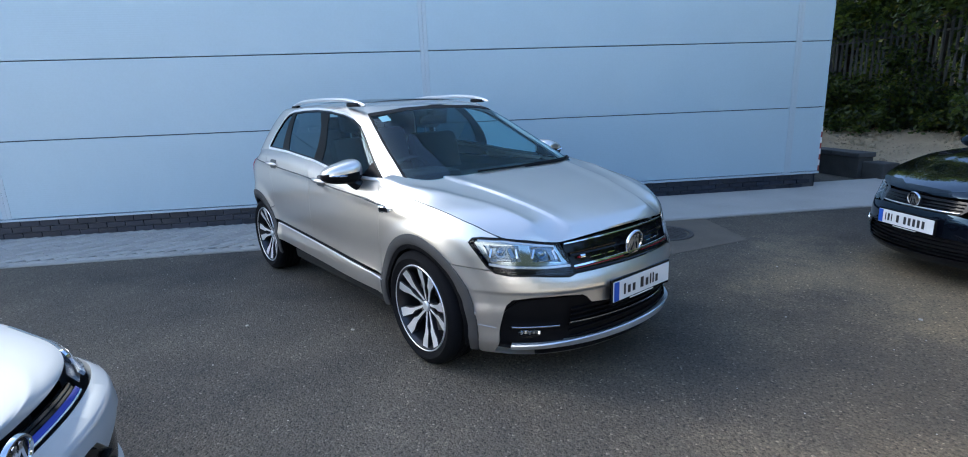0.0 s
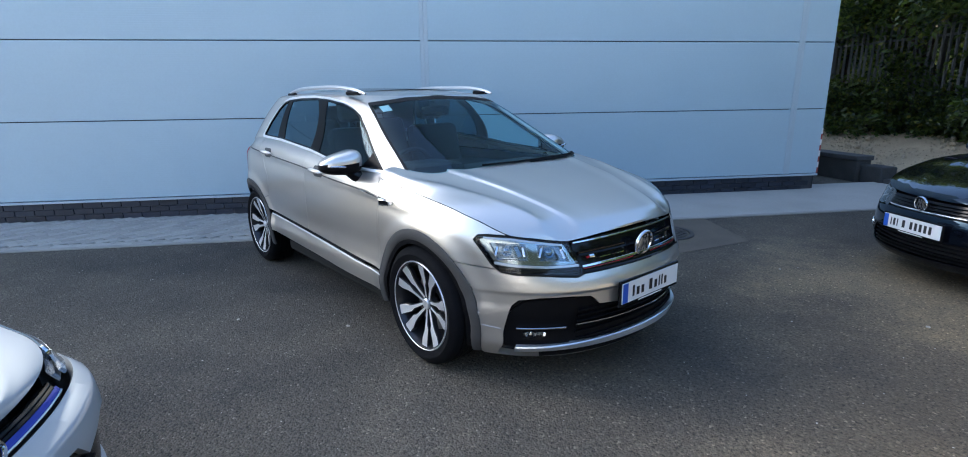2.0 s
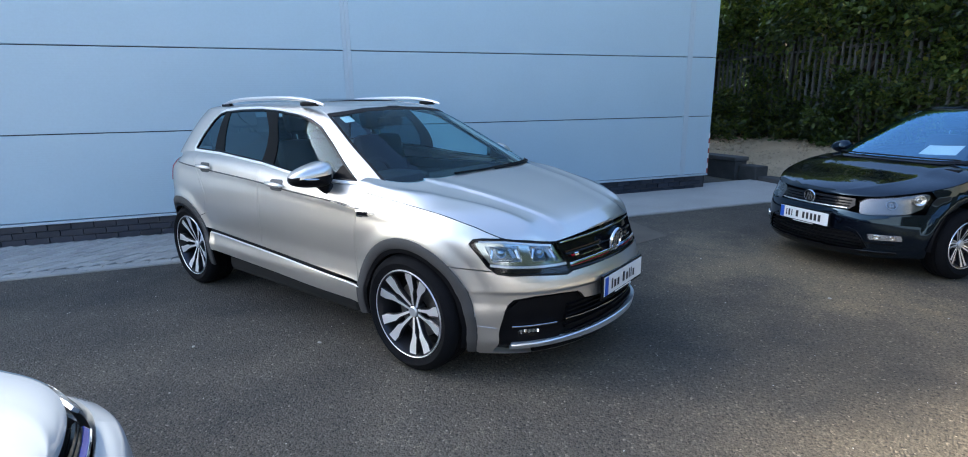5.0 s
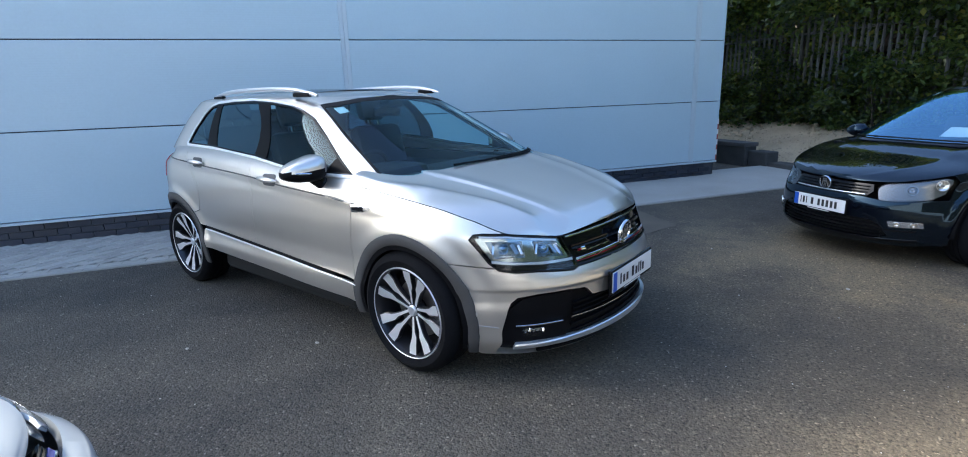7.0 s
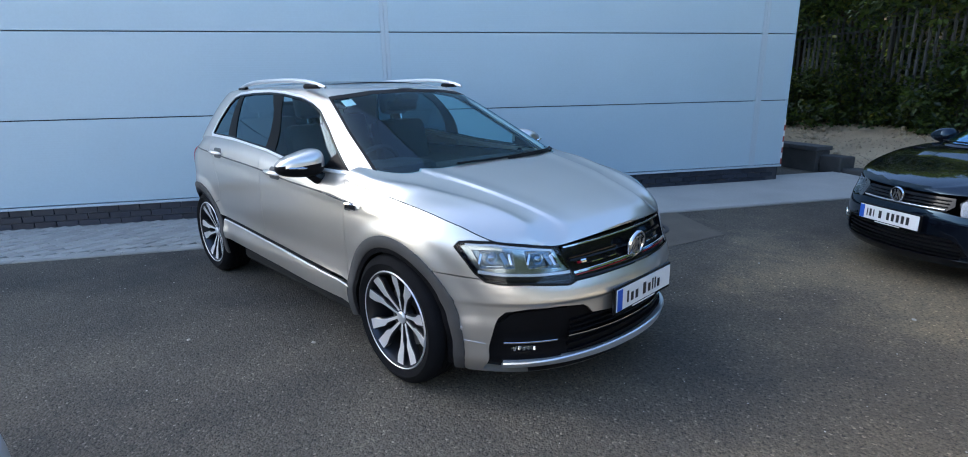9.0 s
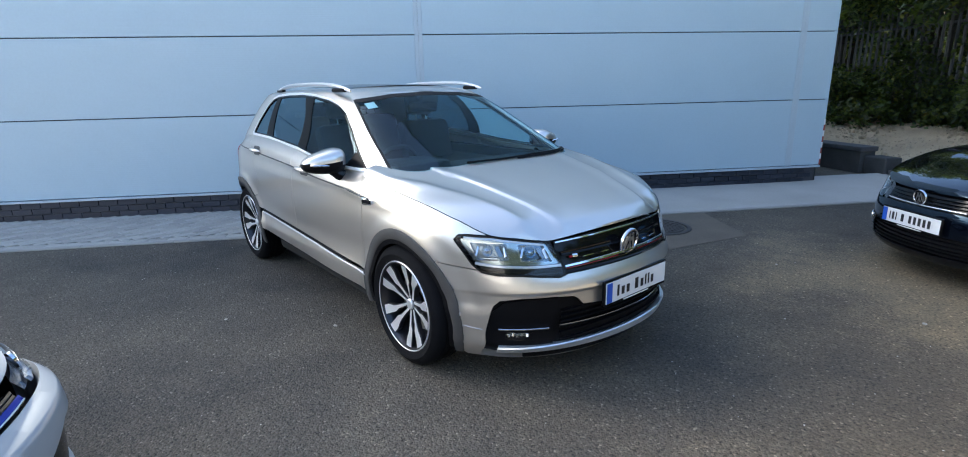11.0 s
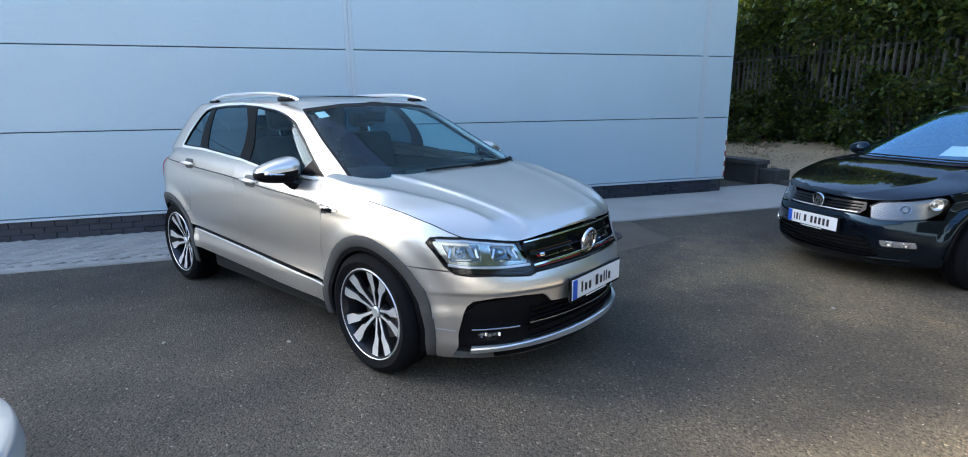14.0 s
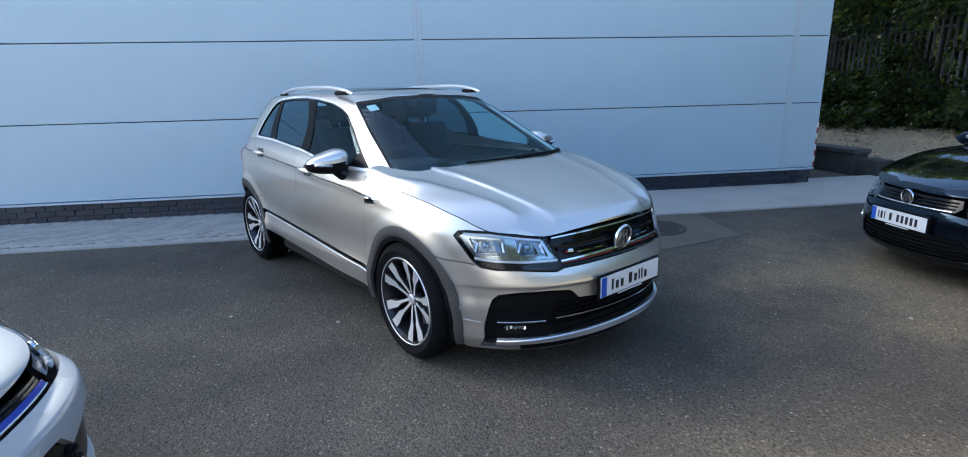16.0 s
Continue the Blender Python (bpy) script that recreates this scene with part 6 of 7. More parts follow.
# ---- the two parked hatchbacks ----
SMOKE = material("smoky_lens", (0.16, 0.18, 0.20), 0.12, 0.3, 0.5)


def hatch(name, label, where, coat, c):
    """A hatchback from its main measures: base, W (half width), F (nose), zh (height of the bonnet's front edge), top."""
    car = tagged(new(name), label, "car")
    car.matrix_world = where
    W, F, base, r, zh = c["W"], c["F"], c["base"], c["r"], c["zh"]
    tail = -(base + 0.70)
    belt = curve((tail, 1.02), (-base, 1.0), (-1.2, 0.965), (-0.35, 0.935), (0.5, 0.935))
    width = curve((0.15, W - 0.07), (0.24, W - 0.025), (0.42, W), (0.58, W - 0.012), (0.66, W - 0.012 - 0.2 * c.get("tuck", 0)), (0.72, W - c.get("tuck", 0)), (0.80, W - c.get("tuck", 0)), (0.92, W - 0.01 - c.get("tuck", 0)), (1.1, W - 0.06))
    front = curve((0.14, F - 0.10), (0.20, F - 0.03), (0.30, F), (0.48, F), (0.55, F - 0.012), *c.get("ledge", ((0.60, F - 0.04),)), (zh, F - c.get("lip", 0.085)), (zh + 0.1, F - c.get("lip", 0.085) - 0.075))
    rear = curve((0.2, tail + 0.1), (0.5, tail), (0.8, tail + 0.02), (1.1, tail + 0.12))
    cw = curve((0.88, W - 0.035), (1.0, W - 0.065), (1.2, W - 0.15), (1.36, W - 0.23), (1.44, W - 0.28))
    cf = curve((0.88, c["cowl"] + 0.14), (0.95, c["cowl"]), (1.10, c["cowl"] - 0.28), (1.28, c["cowl"] - 0.63), (1.38, c["cowl"] - 0.86), (1.44, c["cowl"] - 1.06))
    cr = curve((0.9, tail + 0.06), (1.1, tail + 0.20), (1.38, tail + 0.46), (1.44, tail + 0.6))

    def extra(s, z, x, y):
        bump = 0.0
        for xa in (0.0, -base):
            d = math.hypot(x - xa, z - r)
            bump += 0.022 * ease((r + 0.18 - d) / 0.06) - 0.014 * ease((r + 0.10 - d) / 0.05)
        y -= bump * min(1.0, abs(y) / 0.7)
        if x < -0.1:
            t = min(1.15, max(0.0, (z - belt(x) + 0.07) / 0.07)) * ease((-0.2 - x) / 0.2)
            if -y > cw(z):
                y += t * t * (-y - cw(z))
        return x, y

    body = Shell(front, rear, width, lambda z: -0.05, lambda z: -base + 0.05, c["round"], (2.0, 2.2), extra)
    surf, of_x, of_y = unrolled(body, 0.5)
    cab = Shell(cf, cr, cw, lambda z: cf(z) - 0.7, lambda z: cr(z) + 0.6, (2.0, 5.0), (2.2, 4.0))
    csurf, cof_x, cof_y = unrolled(cab, 1.15)
    k = c["rise"]
    shut = curve((F - 0.05, zh), (F - 0.18, zh + 0.014 * k), (0.55, zh + 0.046 * k), (0.42, zh + 0.080 * k), (0.2, zh + 0.138 * k), (-0.05, 0.890), (-0.4, 0.938))
    bm = bmesh.new()
    box(bm, (tail + 0.35, -W + 0.30, 0.18), (F - 0.40, W - 0.30, 0.60), None, 0.05)
    box(bm, (-base + 0.45, -W + 0.10, 0.18), (-0.45, W - 0.10, 0.85), None, 0.03)
    box(bm, (tail + 0.3, -W + 0.26, 0.15), (F - 0.34, W - 0.32, 0.19), None, 0.02)
    part("underbody", bm, DARK, car)
    ra = r + 0.085
    for side in (1, -1):
        fx = lambda pts: [of_x(x, z, side) for x, z in pts]
        for xa in (0.0, -base):
            bm = bmesh.new()
            pts = arc(xa, r, ra + 0.006, -4, 184, 20)
            for a, b in zip(pts, pts[1:]):
                bm.faces.new([bm.verts.new((p[0], -side * y, p[1])) for p, y in ((a, W - 0.01), (b, W - 0.01), (b, W - 0.40), (a, W - 0.40))])
            bm.faces.new([bm.verts.new((p[0], -side * (W - 0.39), p[1])) for p in pts])
            bmesh.ops.remove_doubles(bm, verts=bm.verts, dist=0.0005)
            part("wheel_liner", bm, PLASTIC, car, smooth=True)
        seam_z = 0.575
        a1 = math.degrees(math.asin((seam_z - r) / ra))
        lamp_x = c["lamp_out"]
        wing = [(lamp_x + 0.055, seam_z), (lamp_x + 0.03, zh - 0.03), (lamp_x, zh + 0.035 * k), (lamp_x + 0.03, shut(lamp_x + 0.03) - 0.001)] + [(x, shut(x) - 0.001) for x in np.linspace(lamp_x, -0.36, 16)] + [(-0.37, 0.90), (-0.36, 0.70), (-ra - 0.015, 0.52), (-ra - 0.02, r)] + arc(0, r, ra, 175, a1, 20)
        part("front_wing", panel(surf, fx(wing), (), 0.035, 0, 0.014, 0.002), coat, car)
        top = [(x, belt(x) - 0.004) for x in np.linspace(-0.37, -1.42, 10)]
        door = top + [(-1.40, 0.70), (-1.42, 0.33), (-ra - 0.06, 0.31), (-ra - 0.02, r), (-ra - 0.015, 0.52), (-0.36, 0.70), (-0.37, 0.90)]
        part("front_door", panel(surf, fx(door), (), 0.04, 0, 0.02, 0.002), coat, car)
        top = [(x, belt(x) - 0.004) for x in np.linspace(-1.42, tail + 0.25, 10)]
        back = top + [(tail + 0.12, 0.60), (tail + 0.25, 0.25)] + arc(-base, r, ra, 185, -5, 24) + [(-base + ra + 0.05, 0.31), (-1.42, 0.33), (-1.40, 0.70)]
        part("rear_quarter", panel(surf, fx(back), (), 0.04, 0, 0.014, 0.002), coat, car)
        skirt = [(-ra - 0.05, 0.305), (-base + ra + 0.05, 0.305), (-base + ra + 0.03, 0.20), (-ra - 0.03, 0.20)]
        part("side_skirt", panel(surf, fx(skirt), (), 0.05, 0, 0.02, 0.002), coat, car)
        # window surround and glass
        dlo = [(c["cowl"] - 0.36, 0.955), (c["cowl"] - 0.70, 1.17), (c["cowl"] - 1.0, 1.315), (-1.5, 1.36), (-1.9, 1.35), (-2.3, 1.30), (-2.62, 1.10), (-2.58, 1.015), (-1.2, 0.985)]
        if c["base"] < 2.5:
            dlo = [(x * 0.95, z) for x, z in dlo]
        cx = lambda pts: [cof_x(x, z, side) for x, z in pts]
        post = [cof_y(y, z) for y, z in ((W - 0.10, 0.93), (W - 0.13, 0.97), (W - 0.22, 1.15), (W - 0.31, 1.32), (W - 0.36, 1.40))]
        roof_line = [cof_x(x, 1.40) for x in np.linspace(c["cowl"] - 1.2, tail + 0.75, 5)]
        low = [cof_x(x, belt(x) - 0.03) for x in np.linspace(tail + 0.25, c["cowl"] - 0.2, 8)]
        part("window_frame", panel(csurf, [(side * d, z) for d, z in post + roof_line + low], [cx(dlo)], 0.04, 0, 0.02), coat, car)
        pane = part("window_pane", panel(offset_surf(csurf, -0.005), cx(shrunk(dlo, 0.008)), (), 0.06, 0, 0.003), CLEAR, car, "side glass")
        pane.visible_shadow = False
        part("window_seal", ribbon(csurf, cx(dlo), 0.016, 0.003, 0.01, True), GLOSS, car, smooth=True)
        bm = bmesh.new()
        bmesh.ops.create_uvsphere(bm, u_segments=24, v_segments=14, radius=1.0)
        for v in bm.verts:
            x, y, z = v.co
            x = max(x, -0.45)
            v.co = Vector((x * 0.10, -side * y * 0.115, z * (0.072 - 0.016 * y)))
        for f in bm.faces:
            if f.calc_center_median().x < -0.04:
                f.material_index = 1
        bmesh.ops.recalc_face_normals(bm, faces=bm.faces)
        mirror = part("door_mirror", bm, [coat, material("mirror_glass_", (0.8, 0.85, 0.88), 0.02, 1.0)], car, smooth=True)
        mirror.matrix_basis = pose(c["cowl"] - 0.48, -side * (W + 0.08), 0.985)
        bm = bmesh.new()
        sweep(bm, [(0, side * 0.04, -0.04), (0.01, side * 0.09, -0.055), (0.01, side * 0.15, -0.06)], 0.025, 8)
        part("mirror_arm", bm, GLOSS, mirror, smooth=True)
    # bonnet, roof, windscreen
    mid = curve((F - 0.05, zh), (F - 0.08, zh + 0.016), (F - 0.16, zh + 0.056 * k), (0.5, zh + 0.112 * k), (0.2, zh + 0.182 * k), (c["cowl"] + 0.06, 0.936), (-0.5, 0.985))

    def edge(s):
        z = 0.8
        for _ in range(12):
            z = shut(body.at(s, z).x) + 0.001
        return body.at(s, z)

    last = body.by_x(-0.36, 0.93)
    dome = lambda n, x: (1 - n ** 2.4) ** 0.75 + 0.06 * math.exp(-((n - 0.62) / 0.06) ** 2)
    over = c.get("over", 1.0)
    part("bonnet", trimmed(section_sheet([1e-3 + (last - 1e-3) * k / 50 for k in range(51)], edge, mid, dome, 24, -over + 0.003, over - 0.003), cab, W - 0.16), coat, car)
    if over < 1:
        split = body.by_x(0.34, 0.75)
        for lo, hi in ((-1.0, -over), (over, 1.0)):
            part("wing_top", section_sheet([split + (last - split) * k / 30 for k in range(31)], edge, mid, dome, 6, lo, hi), coat, car)
            part("lamp_top", section_sheet([0.45 + (split - 0.45) * k / 30 for k in range(31)], edge, mid, dome, 6, lo, hi), SMOKE, car, "smoky upper headlight cover")
    roof_mid = curve((c["cowl"] - 0.95, 1.415), (-1.4, c["top"] - 0.005), (-1.8, c["top"]), (-2.4, c["top"] - 0.03), (tail + 0.6, 1.40))
    r1 = cab.by_x(tail + 0.72, 1.398)
    part("roof", section_sheet([1e-3 + r1 * k / 40 for k in range(41)], lambda s: cab.at(s, 1.398), roof_mid, lambda n, x: (1 - n ** 2.6) ** 0.55, 16), coat, car)
    ws = [cof_y(y, z) for y, z in ((0.0, 0.935), (0.45, 0.945), (W - 0.135, 0.972), (W - 0.22, 1.15), (W - 0.31, 1.32), (W - 0.35, 1.385), (0.25, 1.398), (0.0, 1.40))]
    ws = ws + [(-d, z) for d, z in ws[::-1]][1:-1]
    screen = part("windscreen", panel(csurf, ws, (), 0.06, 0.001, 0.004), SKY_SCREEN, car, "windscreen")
    screen.visible_shadow = False
    part("screen_edge", ribbon(csurf, shrunk(ws, 0.006), 0.024, 0.002, 0.003, True), GLOSS, screen, smooth=True)
    bm = bmesh.new()
    box(bm, (c["cowl"] - 0.25, -W + 0.15, 0.86), (c["cowl"] + 0.10, W - 0.15, 0.915), None, 0.01)
    part("scuttle", bm, PLASTIC, car)
    for y0, y1 in ((0.30, -0.55), (0.60, 0.0)):
        bm = bmesh.new()
        pts = [csurf(*cof_y(y, 0.965)) for y in np.linspace(y0, y1, 8)]
        sweep(bm, [p + n * 0.014 for p, n in pts], 0.007, 6)
        part("wiper", bm, PLASTIC, car, smooth=True)
    bm = bmesh.new()
    box(bm, (tail + 0.30, -W + 0.28, 0.92), (tail + 0.55, W - 0.28, 1.38), None, 0.05)
    box(bm, (tail + 0.14, -W + 0.22, 0.30), (tail + 0.40, W - 0.22, 0.98), None, 0.06)
    part("tailgate", bm, coat, car)
    seat(car, -0.75, -0.34, 0.40, 0.48), seat(car, -0.75, 0.34, 0.40, 0.48)
    bm = bmesh.new()
    box(bm, (c["cowl"] - 0.55, -W + 0.15, 0.60), (c["cowl"] - 0.08, W - 0.15, 0.90), None, 0.06)
    part("dashboard", bm, CABIN, car, smooth=True)
    bm = bmesh.new()
    box(bm, (tail + 0.4, -W + 0.16, 0.36), (-0.2, W - 0.16, 0.42))
    part("cabin_floor", bm, DARK, car)
    bm = bmesh.new()
    box(bm, (-0.02, -0.11, -0.03), (0.02, 0.11, 0.03), pose(c["cowl"] - 0.80, 0, 1.30, 0, 8), 0.012)
    part("rear_view_mirror", bm, GLOSS, car, smooth=True)
    wheel_set(car, base, 2 * (W - 0.095), r, c["rim"], 2 * (W - 0.095), c["spokes"], 0.0, 0.195)
    return car, surf, of_x, of_y, csurf, cof_x, cof_y


def both(half):
    """Closes an outline given from the middle of the nose round to the middle again."""
    return half + [(-d, z) for d, z in half[::-1]][1:-1]


def ten_spokes(tyre, rim, h):
    spoke_bars(tyre, rim, h, 7, [(0.025, 0.006, 0.008), (0.08, 0.011, 0.010), (rim - 0.03, 0.020, 0.014), (rim - 0.006, 0.024, 0.017)])
    bm = bmesh.new()
    lathe(bm, [(0.02, -h + 0.058), (0.055, -h + 0.062), (0.062, -h + 0.09)], 32)
    part("hub", bm, ALLOY, tyre, smooth=True)


# black hatchback facing the yard
zh, F = 0.682, 0.845
polo, surf, of_x, of_y, csurf, cof_x, cof_y = hatch("black_hatchback", "shiny black small hatchback parked along the building", pose(1.985, 3.470, 0, 0, 0, 233.8), BLACK_PAINT,
    {"W": 0.825, "F": F, "base": 2.47, "r": 0.302, "zh": zh, "cowl": -0.08, "top": 1.452, "rim": 0.203, "round": (3.0, 2.1), "lamp_out": 0.36, "rise": 1.0, "spokes": ten_spokes})
lamp = [(0.735, 0.583), (0.712, 0.650), (0.68, 0.684), (0.66, 0.692), (0.587, 0.708), (0.50, 0.733), (0.42, 0.750), (0.385, 0.736), (0.385, 0.695), (0.425, 0.625), (0.514, 0.581), (0.632, 0.567), (0.715, 0.557), (0.740, 0.566)]
bumper = both([of_y(0.0, 0.575), of_y(0.33, 0.572), of_x(0.742, 0.558), of_x(0.715, 0.551), of_x(0.632, 0.561), of_x(0.514, 0.575), of_x(0.42, 0.578)] + [of_x(x, z) for x, z in arc(0, 0.302, 0.387, 44.5, -14, 10)] + [of_x(0.48, 0.20), of_y(0.60, 0.185), of_y(0.0, 0.175)])
mouth = both([of_y(0.0, 0.395), of_y(0.40, 0.395), of_y(0.47, 0.36), of_y(0.52, 0.27), of_y(0.45, 0.235), of_y(0.0, 0.235)])
part("front_bumper", panel(surf, bumper, [mouth], 0.035, 0, 0.03, 0.002), BLACK_PAINT, polo)
part("lower_grille", panel(offset_surf(surf, -0.04), [(d * 1.02, z) for d, z in mouth], (), 0.05, 0, 0), DARK, polo)
for k in range(5):
    z = 0.255 + k * 0.032
    part("grille_slat", ribbon(offset_surf(surf, -0.02), [of_y(y, z) for y in np.linspace(-0.48, 0.48, 20)], 0.012, 0.012, 0.02), PLASTIC, polo, smooth=True)
part("lip_chrome", ribbon(surf, [of_y(y, 0.222 + 0.012 * (y / 0.6) ** 2) for y in np.linspace(-0.66, 0.66, 26)], 0.030, 0.006, 0.006), GLOSS, polo, "gloss black lower lip", smooth=True)
grille = both([of_y(0.0, zh - 0.004), of_y(0.36, zh - 0.008), of_y(0.38, 0.62), of_y(0.345, 0.580), of_y(0.0, 0.579)])
part("grille", panel(offset_surf(surf, -0.015), grille, (), 0.04, 0, 0.02), GLOSS, polo, "black grille with slim chrome strips")
for z, mat in ((0.588, SATIN), (0.610, GLOSS), (0.632, GLOSS), (0.655, GLOSS)):
    part("grille_bar", ribbon(surf, [of_y(y, z) for y in np.linspace(-0.34, 0.34, 20)], 0.006, 0.001, 0.014), mat, polo, smooth=True)
emblem(polo, pose(F - 0.035, 0, 0.645, 0, 0, 90) @ pose(0, 0, 0, 8), 0.058)
number_plate(polo, pose(F + 0.012, 0, 0.468, 0, 0, 90), bars=[(x, w, 0.030) for x, w in ((-0.185, 0.005), (-0.155, 0.010), (-0.125, 0.005), (-0.066, 0.013), (0.004, 0.012), (0.046, 0.012), (0.088, 0.012), (0.130, 0.012), (0.172, 0.012))])
for side in (1, -1):
    m = lambda pts: [(side * d, z) for d, z in pts]
    out = m([of_x(x, z) for x, z in lamp])
    housing = part("headlight", panel(offset_surf(surf, -0.035), out, (), 0.035, 0, 0), material("lamp_grey", (0.13, 0.135, 0.14), 0.22, 0.7), polo, "clear teardrop headlight")
    part("lens", panel(surf, shrunk(out, 0.003), (), 0.035, 0.0, 0.002), LENS, housing)
    for x, z, rr, mat in ((0.455, 0.690, 0.040, CHROME), (0.60, 0.645, 0.034, LAMP_IN)):
        p, n = surf(*m([of_x(x, z)])[0])
        bm = bmesh.new()
        lathe(bm, [(0.0, 0.02), (rr * 0.3, 0.012), (rr * 0.32, -0.012), (rr * 0.4, -0.012), (rr * 0.45, 0.012), (rr * 0.8, 0.0), (rr, -0.016), (rr * 1.08, -0.016)], 28)
        bmesh.ops.transform(bm, matrix=Matrix.Translation(p - n * 0.026) @ n.to_track_quat("-Y", "Z").to_matrix().to_4x4(), verts=bm.verts)
        part("reflector", bm, mat, housing, smooth=True)
    fog = m([of_y(0.515, 0.393), of_y(0.685, 0.397), of_y(0.692, 0.352), of_y(0.53, 0.345)])
    part("fog_light", panel(offset_surf(surf, 0.002), rounded(fog, 0.012), (), 0.03, 0.002, 0.02), material("fog_grey", (0.42, 0.43, 0.45), 0.25, 0.75), polo, "twin fog light with bright reflectors")
    for y, rr in ((0.570, 0.022), (0.648, 0.020)):
        p, n = surf(*m([of_y(y, 0.372)])[0])
        bm = bmesh.new()
        lathe(bm, [(0.0, -0.004), (rr * 0.4, -0.006), (rr * 0.7, 0.003), (rr, -0.007), (rr * 1.15, 0.0)], 20)
        bmesh.ops.transform(bm, matrix=Matrix.Translation(p + n * 0.006) @ n.to_track_quat("-Y", "Z").to_matrix().to_4x4(), verts=bm.verts)
        part("fog_reflector", bm, CHROME, polo, smooth=True)
    part("fog_trim", ribbon(surf, m([of_y(0.36, 0.430), of_y(0.44, 0.405), of_y(0.50, 0.318), of_y(0.66, 0.318)]), 0.014, 0.006, 0.006), GLOSS, polo, smooth=True)
bm = ribbon(offset_surf(csurf, -0.02), [cof_y(-0.16, 1.055), cof_y(-0.30, 1.058), cof_y(-0.44, 1.065)], 0.075, 0.0, 0.002)
part("price_card", bm, PAPER, polo, "white paper card behind the windscreen")
bm = ribbon(offset_surf(csurf, -0.004), [cof_y(0.40, 1.36), cof_y(0.47, 1.352)], 0.03, 0.0, 0.002)
part("paper_disc", bm, PAPER, polo)

# white hatchback
zh, F = 0.640, 0.875
golf, surf, of_x, of_y, csurf, cof_x, cof_y = hatch("white_hatchback", "white hatchback with a blue line in its black grille", pose(0.318, -3.312, 0, 0, 0, 59.7), WHITE_PAINT,
    {"W": 0.885, "F": F, "base": 2.63, "r": 0.315, "zh": zh, "cowl": -0.12, "top": 1.455, "rim": 0.215, "lip": 0.132, "ledge": ((0.568, F - 0.028), (0.586, F - 0.085), (0.60, F - 0.105)), "round": (3.1, 2.6), "lamp_out": 0.34, "rise": 0.95, "over": 0.975, "tuck": 0.085, "spokes": ten_spokes})
lamp = [(0.34, zh + 0.035), (0.43, zh + 0.044), (0.56, zh + 0.012), (0.670, zh - 0.004), (0.690, zh - 0.044), (0.62, zh - 0.049), (0.50, zh - 0.053), (0.40, zh - 0.015)]
bumper = both([of_y(0.0, 0.588), of_y(0.43, 0.588), of_x(0.66, zh - 0.055), of_x(0.50, zh - 0.060), of_x(0.40, 0.578)] + [of_x(x, z) for x, z in arc(0, 0.315, 0.400, 41.5, -14, 10)] + [of_x(0.48, 0.20), of_y(0.62, 0.185), of_y(0.0, 0.175)])
mouth = both([of_y(0.0, 0.508), of_y(0.18, 0.508), of_y(0.225, 0.503), of_y(0.285, 0.445), of_y(0.45, 0.496), of_y(0.60, 0.492), of_y(0.74, 0.41), of_y(0.73, 0.245), of_y(0.40, 0.215), of_y(0.0, 0.215)])
part("front_bumper", panel(surf, bumper, [mouth], 0.014, 0, 0.03, 0.002), WHITE_PAINT, golf)
part("lower_grille", panel(offset_surf(surf, -0.03), [(d * 1.01, z) for d, z in mouth], (), 0.04, 0, 0), GLOSS, golf, "black lower grille")
for z in (0.25, 0.29, 0.33, 0.37, 0.405):
    part("grille_slat", ribbon(offset_surf(surf, -0.02), [of_y(y, z) for y in np.linspace(-0.34, 0.34, 16)], 0.012, 0.010, 0.012), PLASTIC, golf, smooth=True)
grille = both([of_y(0.0, zh - 0.004), of_y(0.42, zh - 0.010), of_y(0.432, 0.600), of_y(0.42, 0.590), of_y(0.0, 0.590)])
part("grille", panel(offset_surf(surf, -0.022), grille, (), 0.03, 0, 0.02), PLASTIC, golf, "black grille")
for z in (0.616, 0.628):
    part("grille_bar", ribbon(surf, [of_y(y, z) for y in np.linspace(-0.42, 0.42, 24)], 0.010, -0.004, 0.014), GLOSS, golf, smooth=True)
part("grille_line", ribbon(surf, [of_y(y, 0.603) for y in np.linspace(-0.43, 0.43, 24)], 0.014, 0.000, 0.014), BLUE, golf, "blue grille line", smooth=True)
part("grille_bar", ribbon(surf, [of_y(y, 0.594) for y in np.linspace(-0.43, 0.43, 24)], 0.004, 0.002, 0.014), CHROME, golf, smooth=True)
emblem(golf, pose(F - 0.085, 0, 0.622, 0, 0, 90) @ pose(0, 0, 0, 10), 0.066)
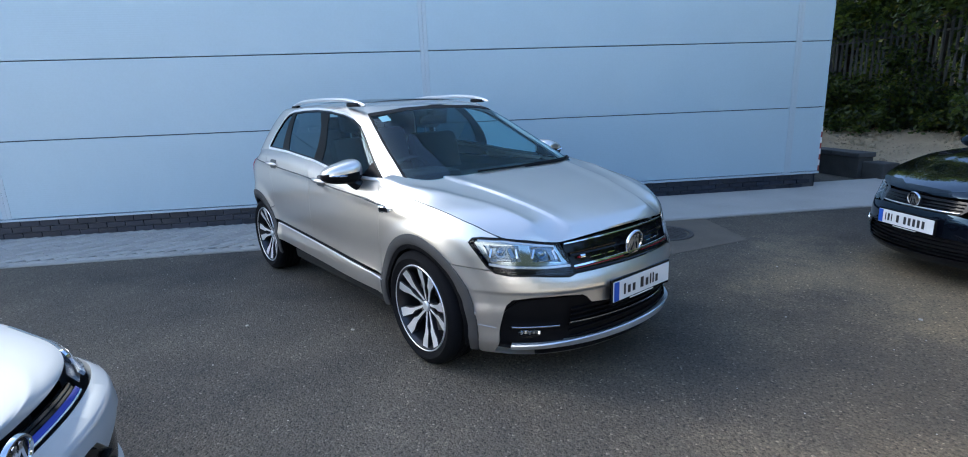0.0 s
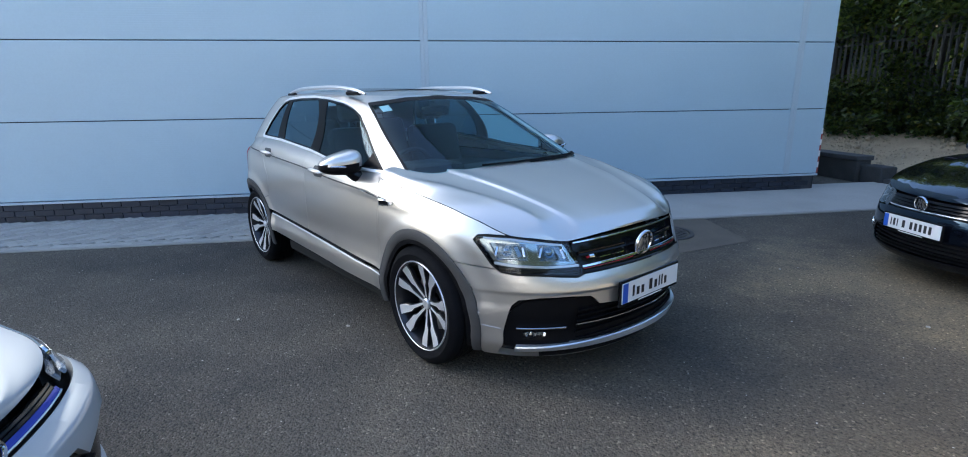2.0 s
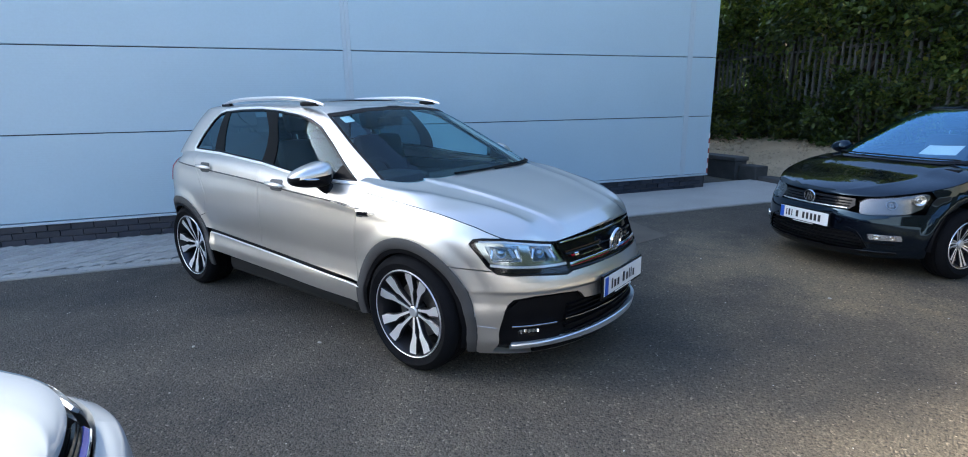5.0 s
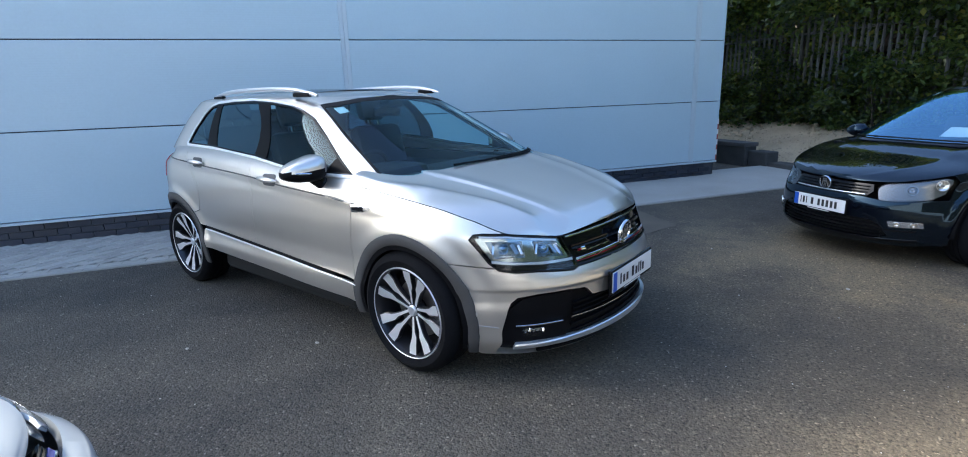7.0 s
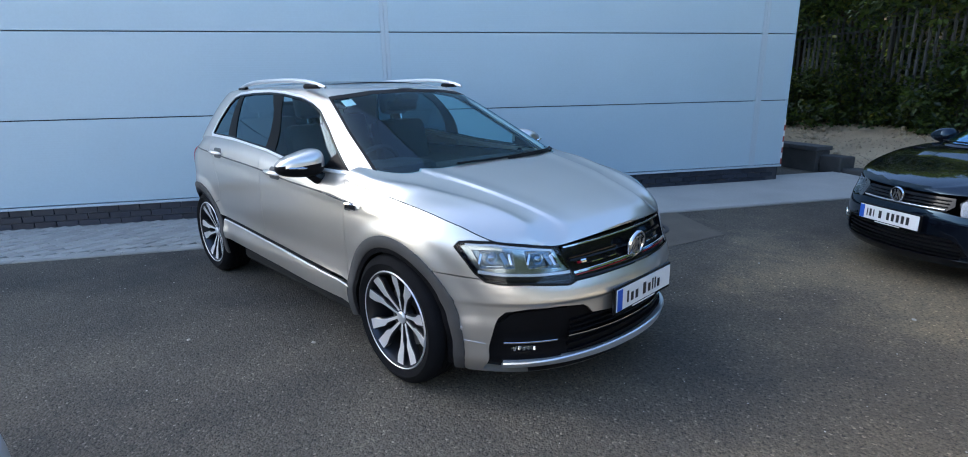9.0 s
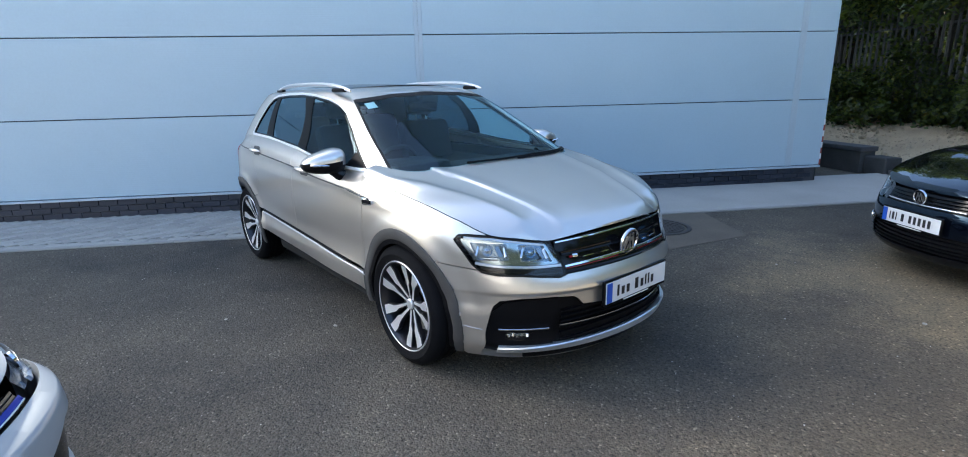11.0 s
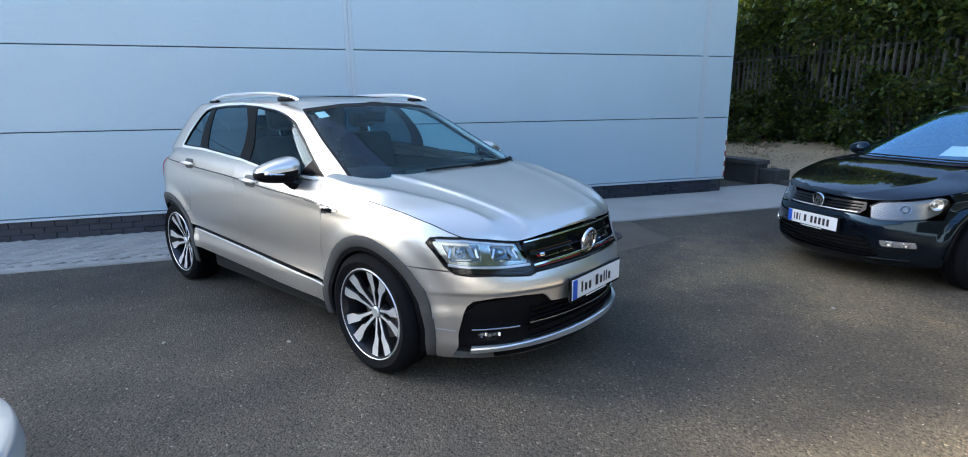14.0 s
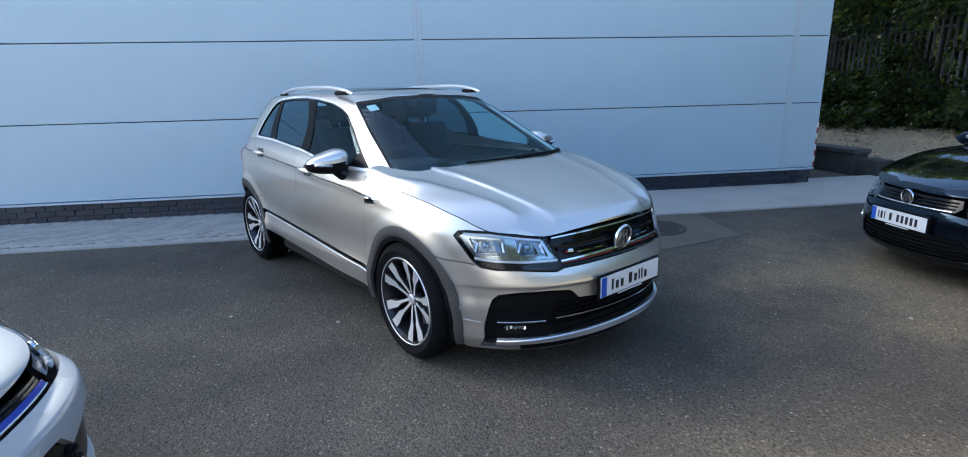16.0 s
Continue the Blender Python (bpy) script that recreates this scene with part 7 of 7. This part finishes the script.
for side in (1, -1):
    m = lambda pts: [(side * d, z) for d, z in pts]
    out = m([of_x(x, z) for x, z in lamp])
    housing = part("headlight", panel(offset_surf(surf, -0.03), out, (), 0.035, 0, 0), material("lamp_smoke", (0.10, 0.11, 0.13), 0.25, 0.5), golf, "clear headlight")
    part("lens", panel(surf, shrunk(out, 0.003), (), 0.035, 0.0, 0.002), LENS, housing)
    part("light_strip", ribbon(offset_surf(surf, -0.012), m([of_x(0.44, zh - 0.025), of_x(0.56, zh - 0.042), of_x(0.66, zh - 0.044)]), 0.012, 0.004, 0.01), LAMP_WHITE, housing, smooth=True)
    p, n = surf(*m([of_x(0.55, zh - 0.02)])[0])
    bm = bmesh.new()
    lathe(bm, [(0.0, -0.02), (0.03, -0.01), (0.036, 0.01), (0.042, 0.0)], 24)
    bmesh.ops.transform(bm, matrix=Matrix.Translation(p - n * 0.02) @ n.to_track_quat("-Y", "Z").to_matrix().to_4x4(), verts=bm.verts)
    part("projector", bm, CHROME, housing, smooth=True)
    part("bumper_chrome", ribbon(surf, m([of_x(0.44, 0.24), of_x(0.52, 0.215), of_y(0.70, 0.205)]), 0.016, 0.010, 0.006), CHROME, golf, smooth=True)
number_plate(golf, pose(F + 0.010, 0, 0.355, 0, 0, 90))
# ---- block paving beside the building ----
bm = bmesh.new()
box(bm, (-0.098, -0.048, -0.05), (0.098, 0.048, 0.0), None, 0.004)
paver_mesh = mesh_of(bm, "paver", False)
paver_mesh.materials.append(PAVER)
spots = []
turn = radians(45)
for i in range(-75, 75):
    for k in range(-70, 70):
        a, b = (i + 0.5 * (k % 2)) * 0.2, k * 0.1
        u, v = a * math.cos(turn) - b * math.sin(turn) - 3.2, a * math.sin(turn) + b * math.cos(turn) + 3.3
        if -9.0 < u < 1.55 and 2.74 < v < 3.92:
            spots.append((u, v))
spots.sort(key=lambda p: abs(p[0] + 4.0))
rng = random.Random(8)
for u, v in spots[:300]:
    ob = new("paver", paver_mesh)
    ob.parent = pavement
    ob.matrix_basis = SITE @ pose(u, v, slope(v) + rng.uniform(-0.003, 0.003), rng.uniform(-0.8, 0.8), rng.uniform(-0.8, 0.8), 45)
verts, faces = [], []
for u, v in spots[300:]:
    m = SITE @ pose(u, v, slope(v) + rng.uniform(-0.003, 0.003), rng.uniform(-0.8, 0.8), rng.uniform(-0.8, 0.8), 45)
    n = len(verts)
    verts += [m @ Vector(p) for p in ((-0.098, -0.048, 0), (0.098, -0.048, 0), (0.098, 0.048, 0), (-0.098, 0.048, 0), (-0.098, -0.048, -0.03), (0.098, -0.048, -0.03), (0.098, 0.048, -0.03), (-0.098, 0.048, -0.03))]
    faces += [[n + j for j in f] for f in ((0, 1, 2, 3), (0, 4, 5, 1), (1, 5, 6, 2), (2, 6, 7, 3), (3, 7, 4, 0))]
rest = bpy.data.meshes.new("pavers")
rest.from_pydata(verts, [], faces)
tagged(part("pavers", rest, PAVER, pavement), kind="stuff")
for k in range(-45, 8):
    ob = new("edge_paver", paver_mesh)
    ob.parent = pavement
    ob.matrix_basis = SITE @ pose(k * 0.2, 2.709, slope(2.709) + 0.007 + rng.uniform(-0.001, 0.001))
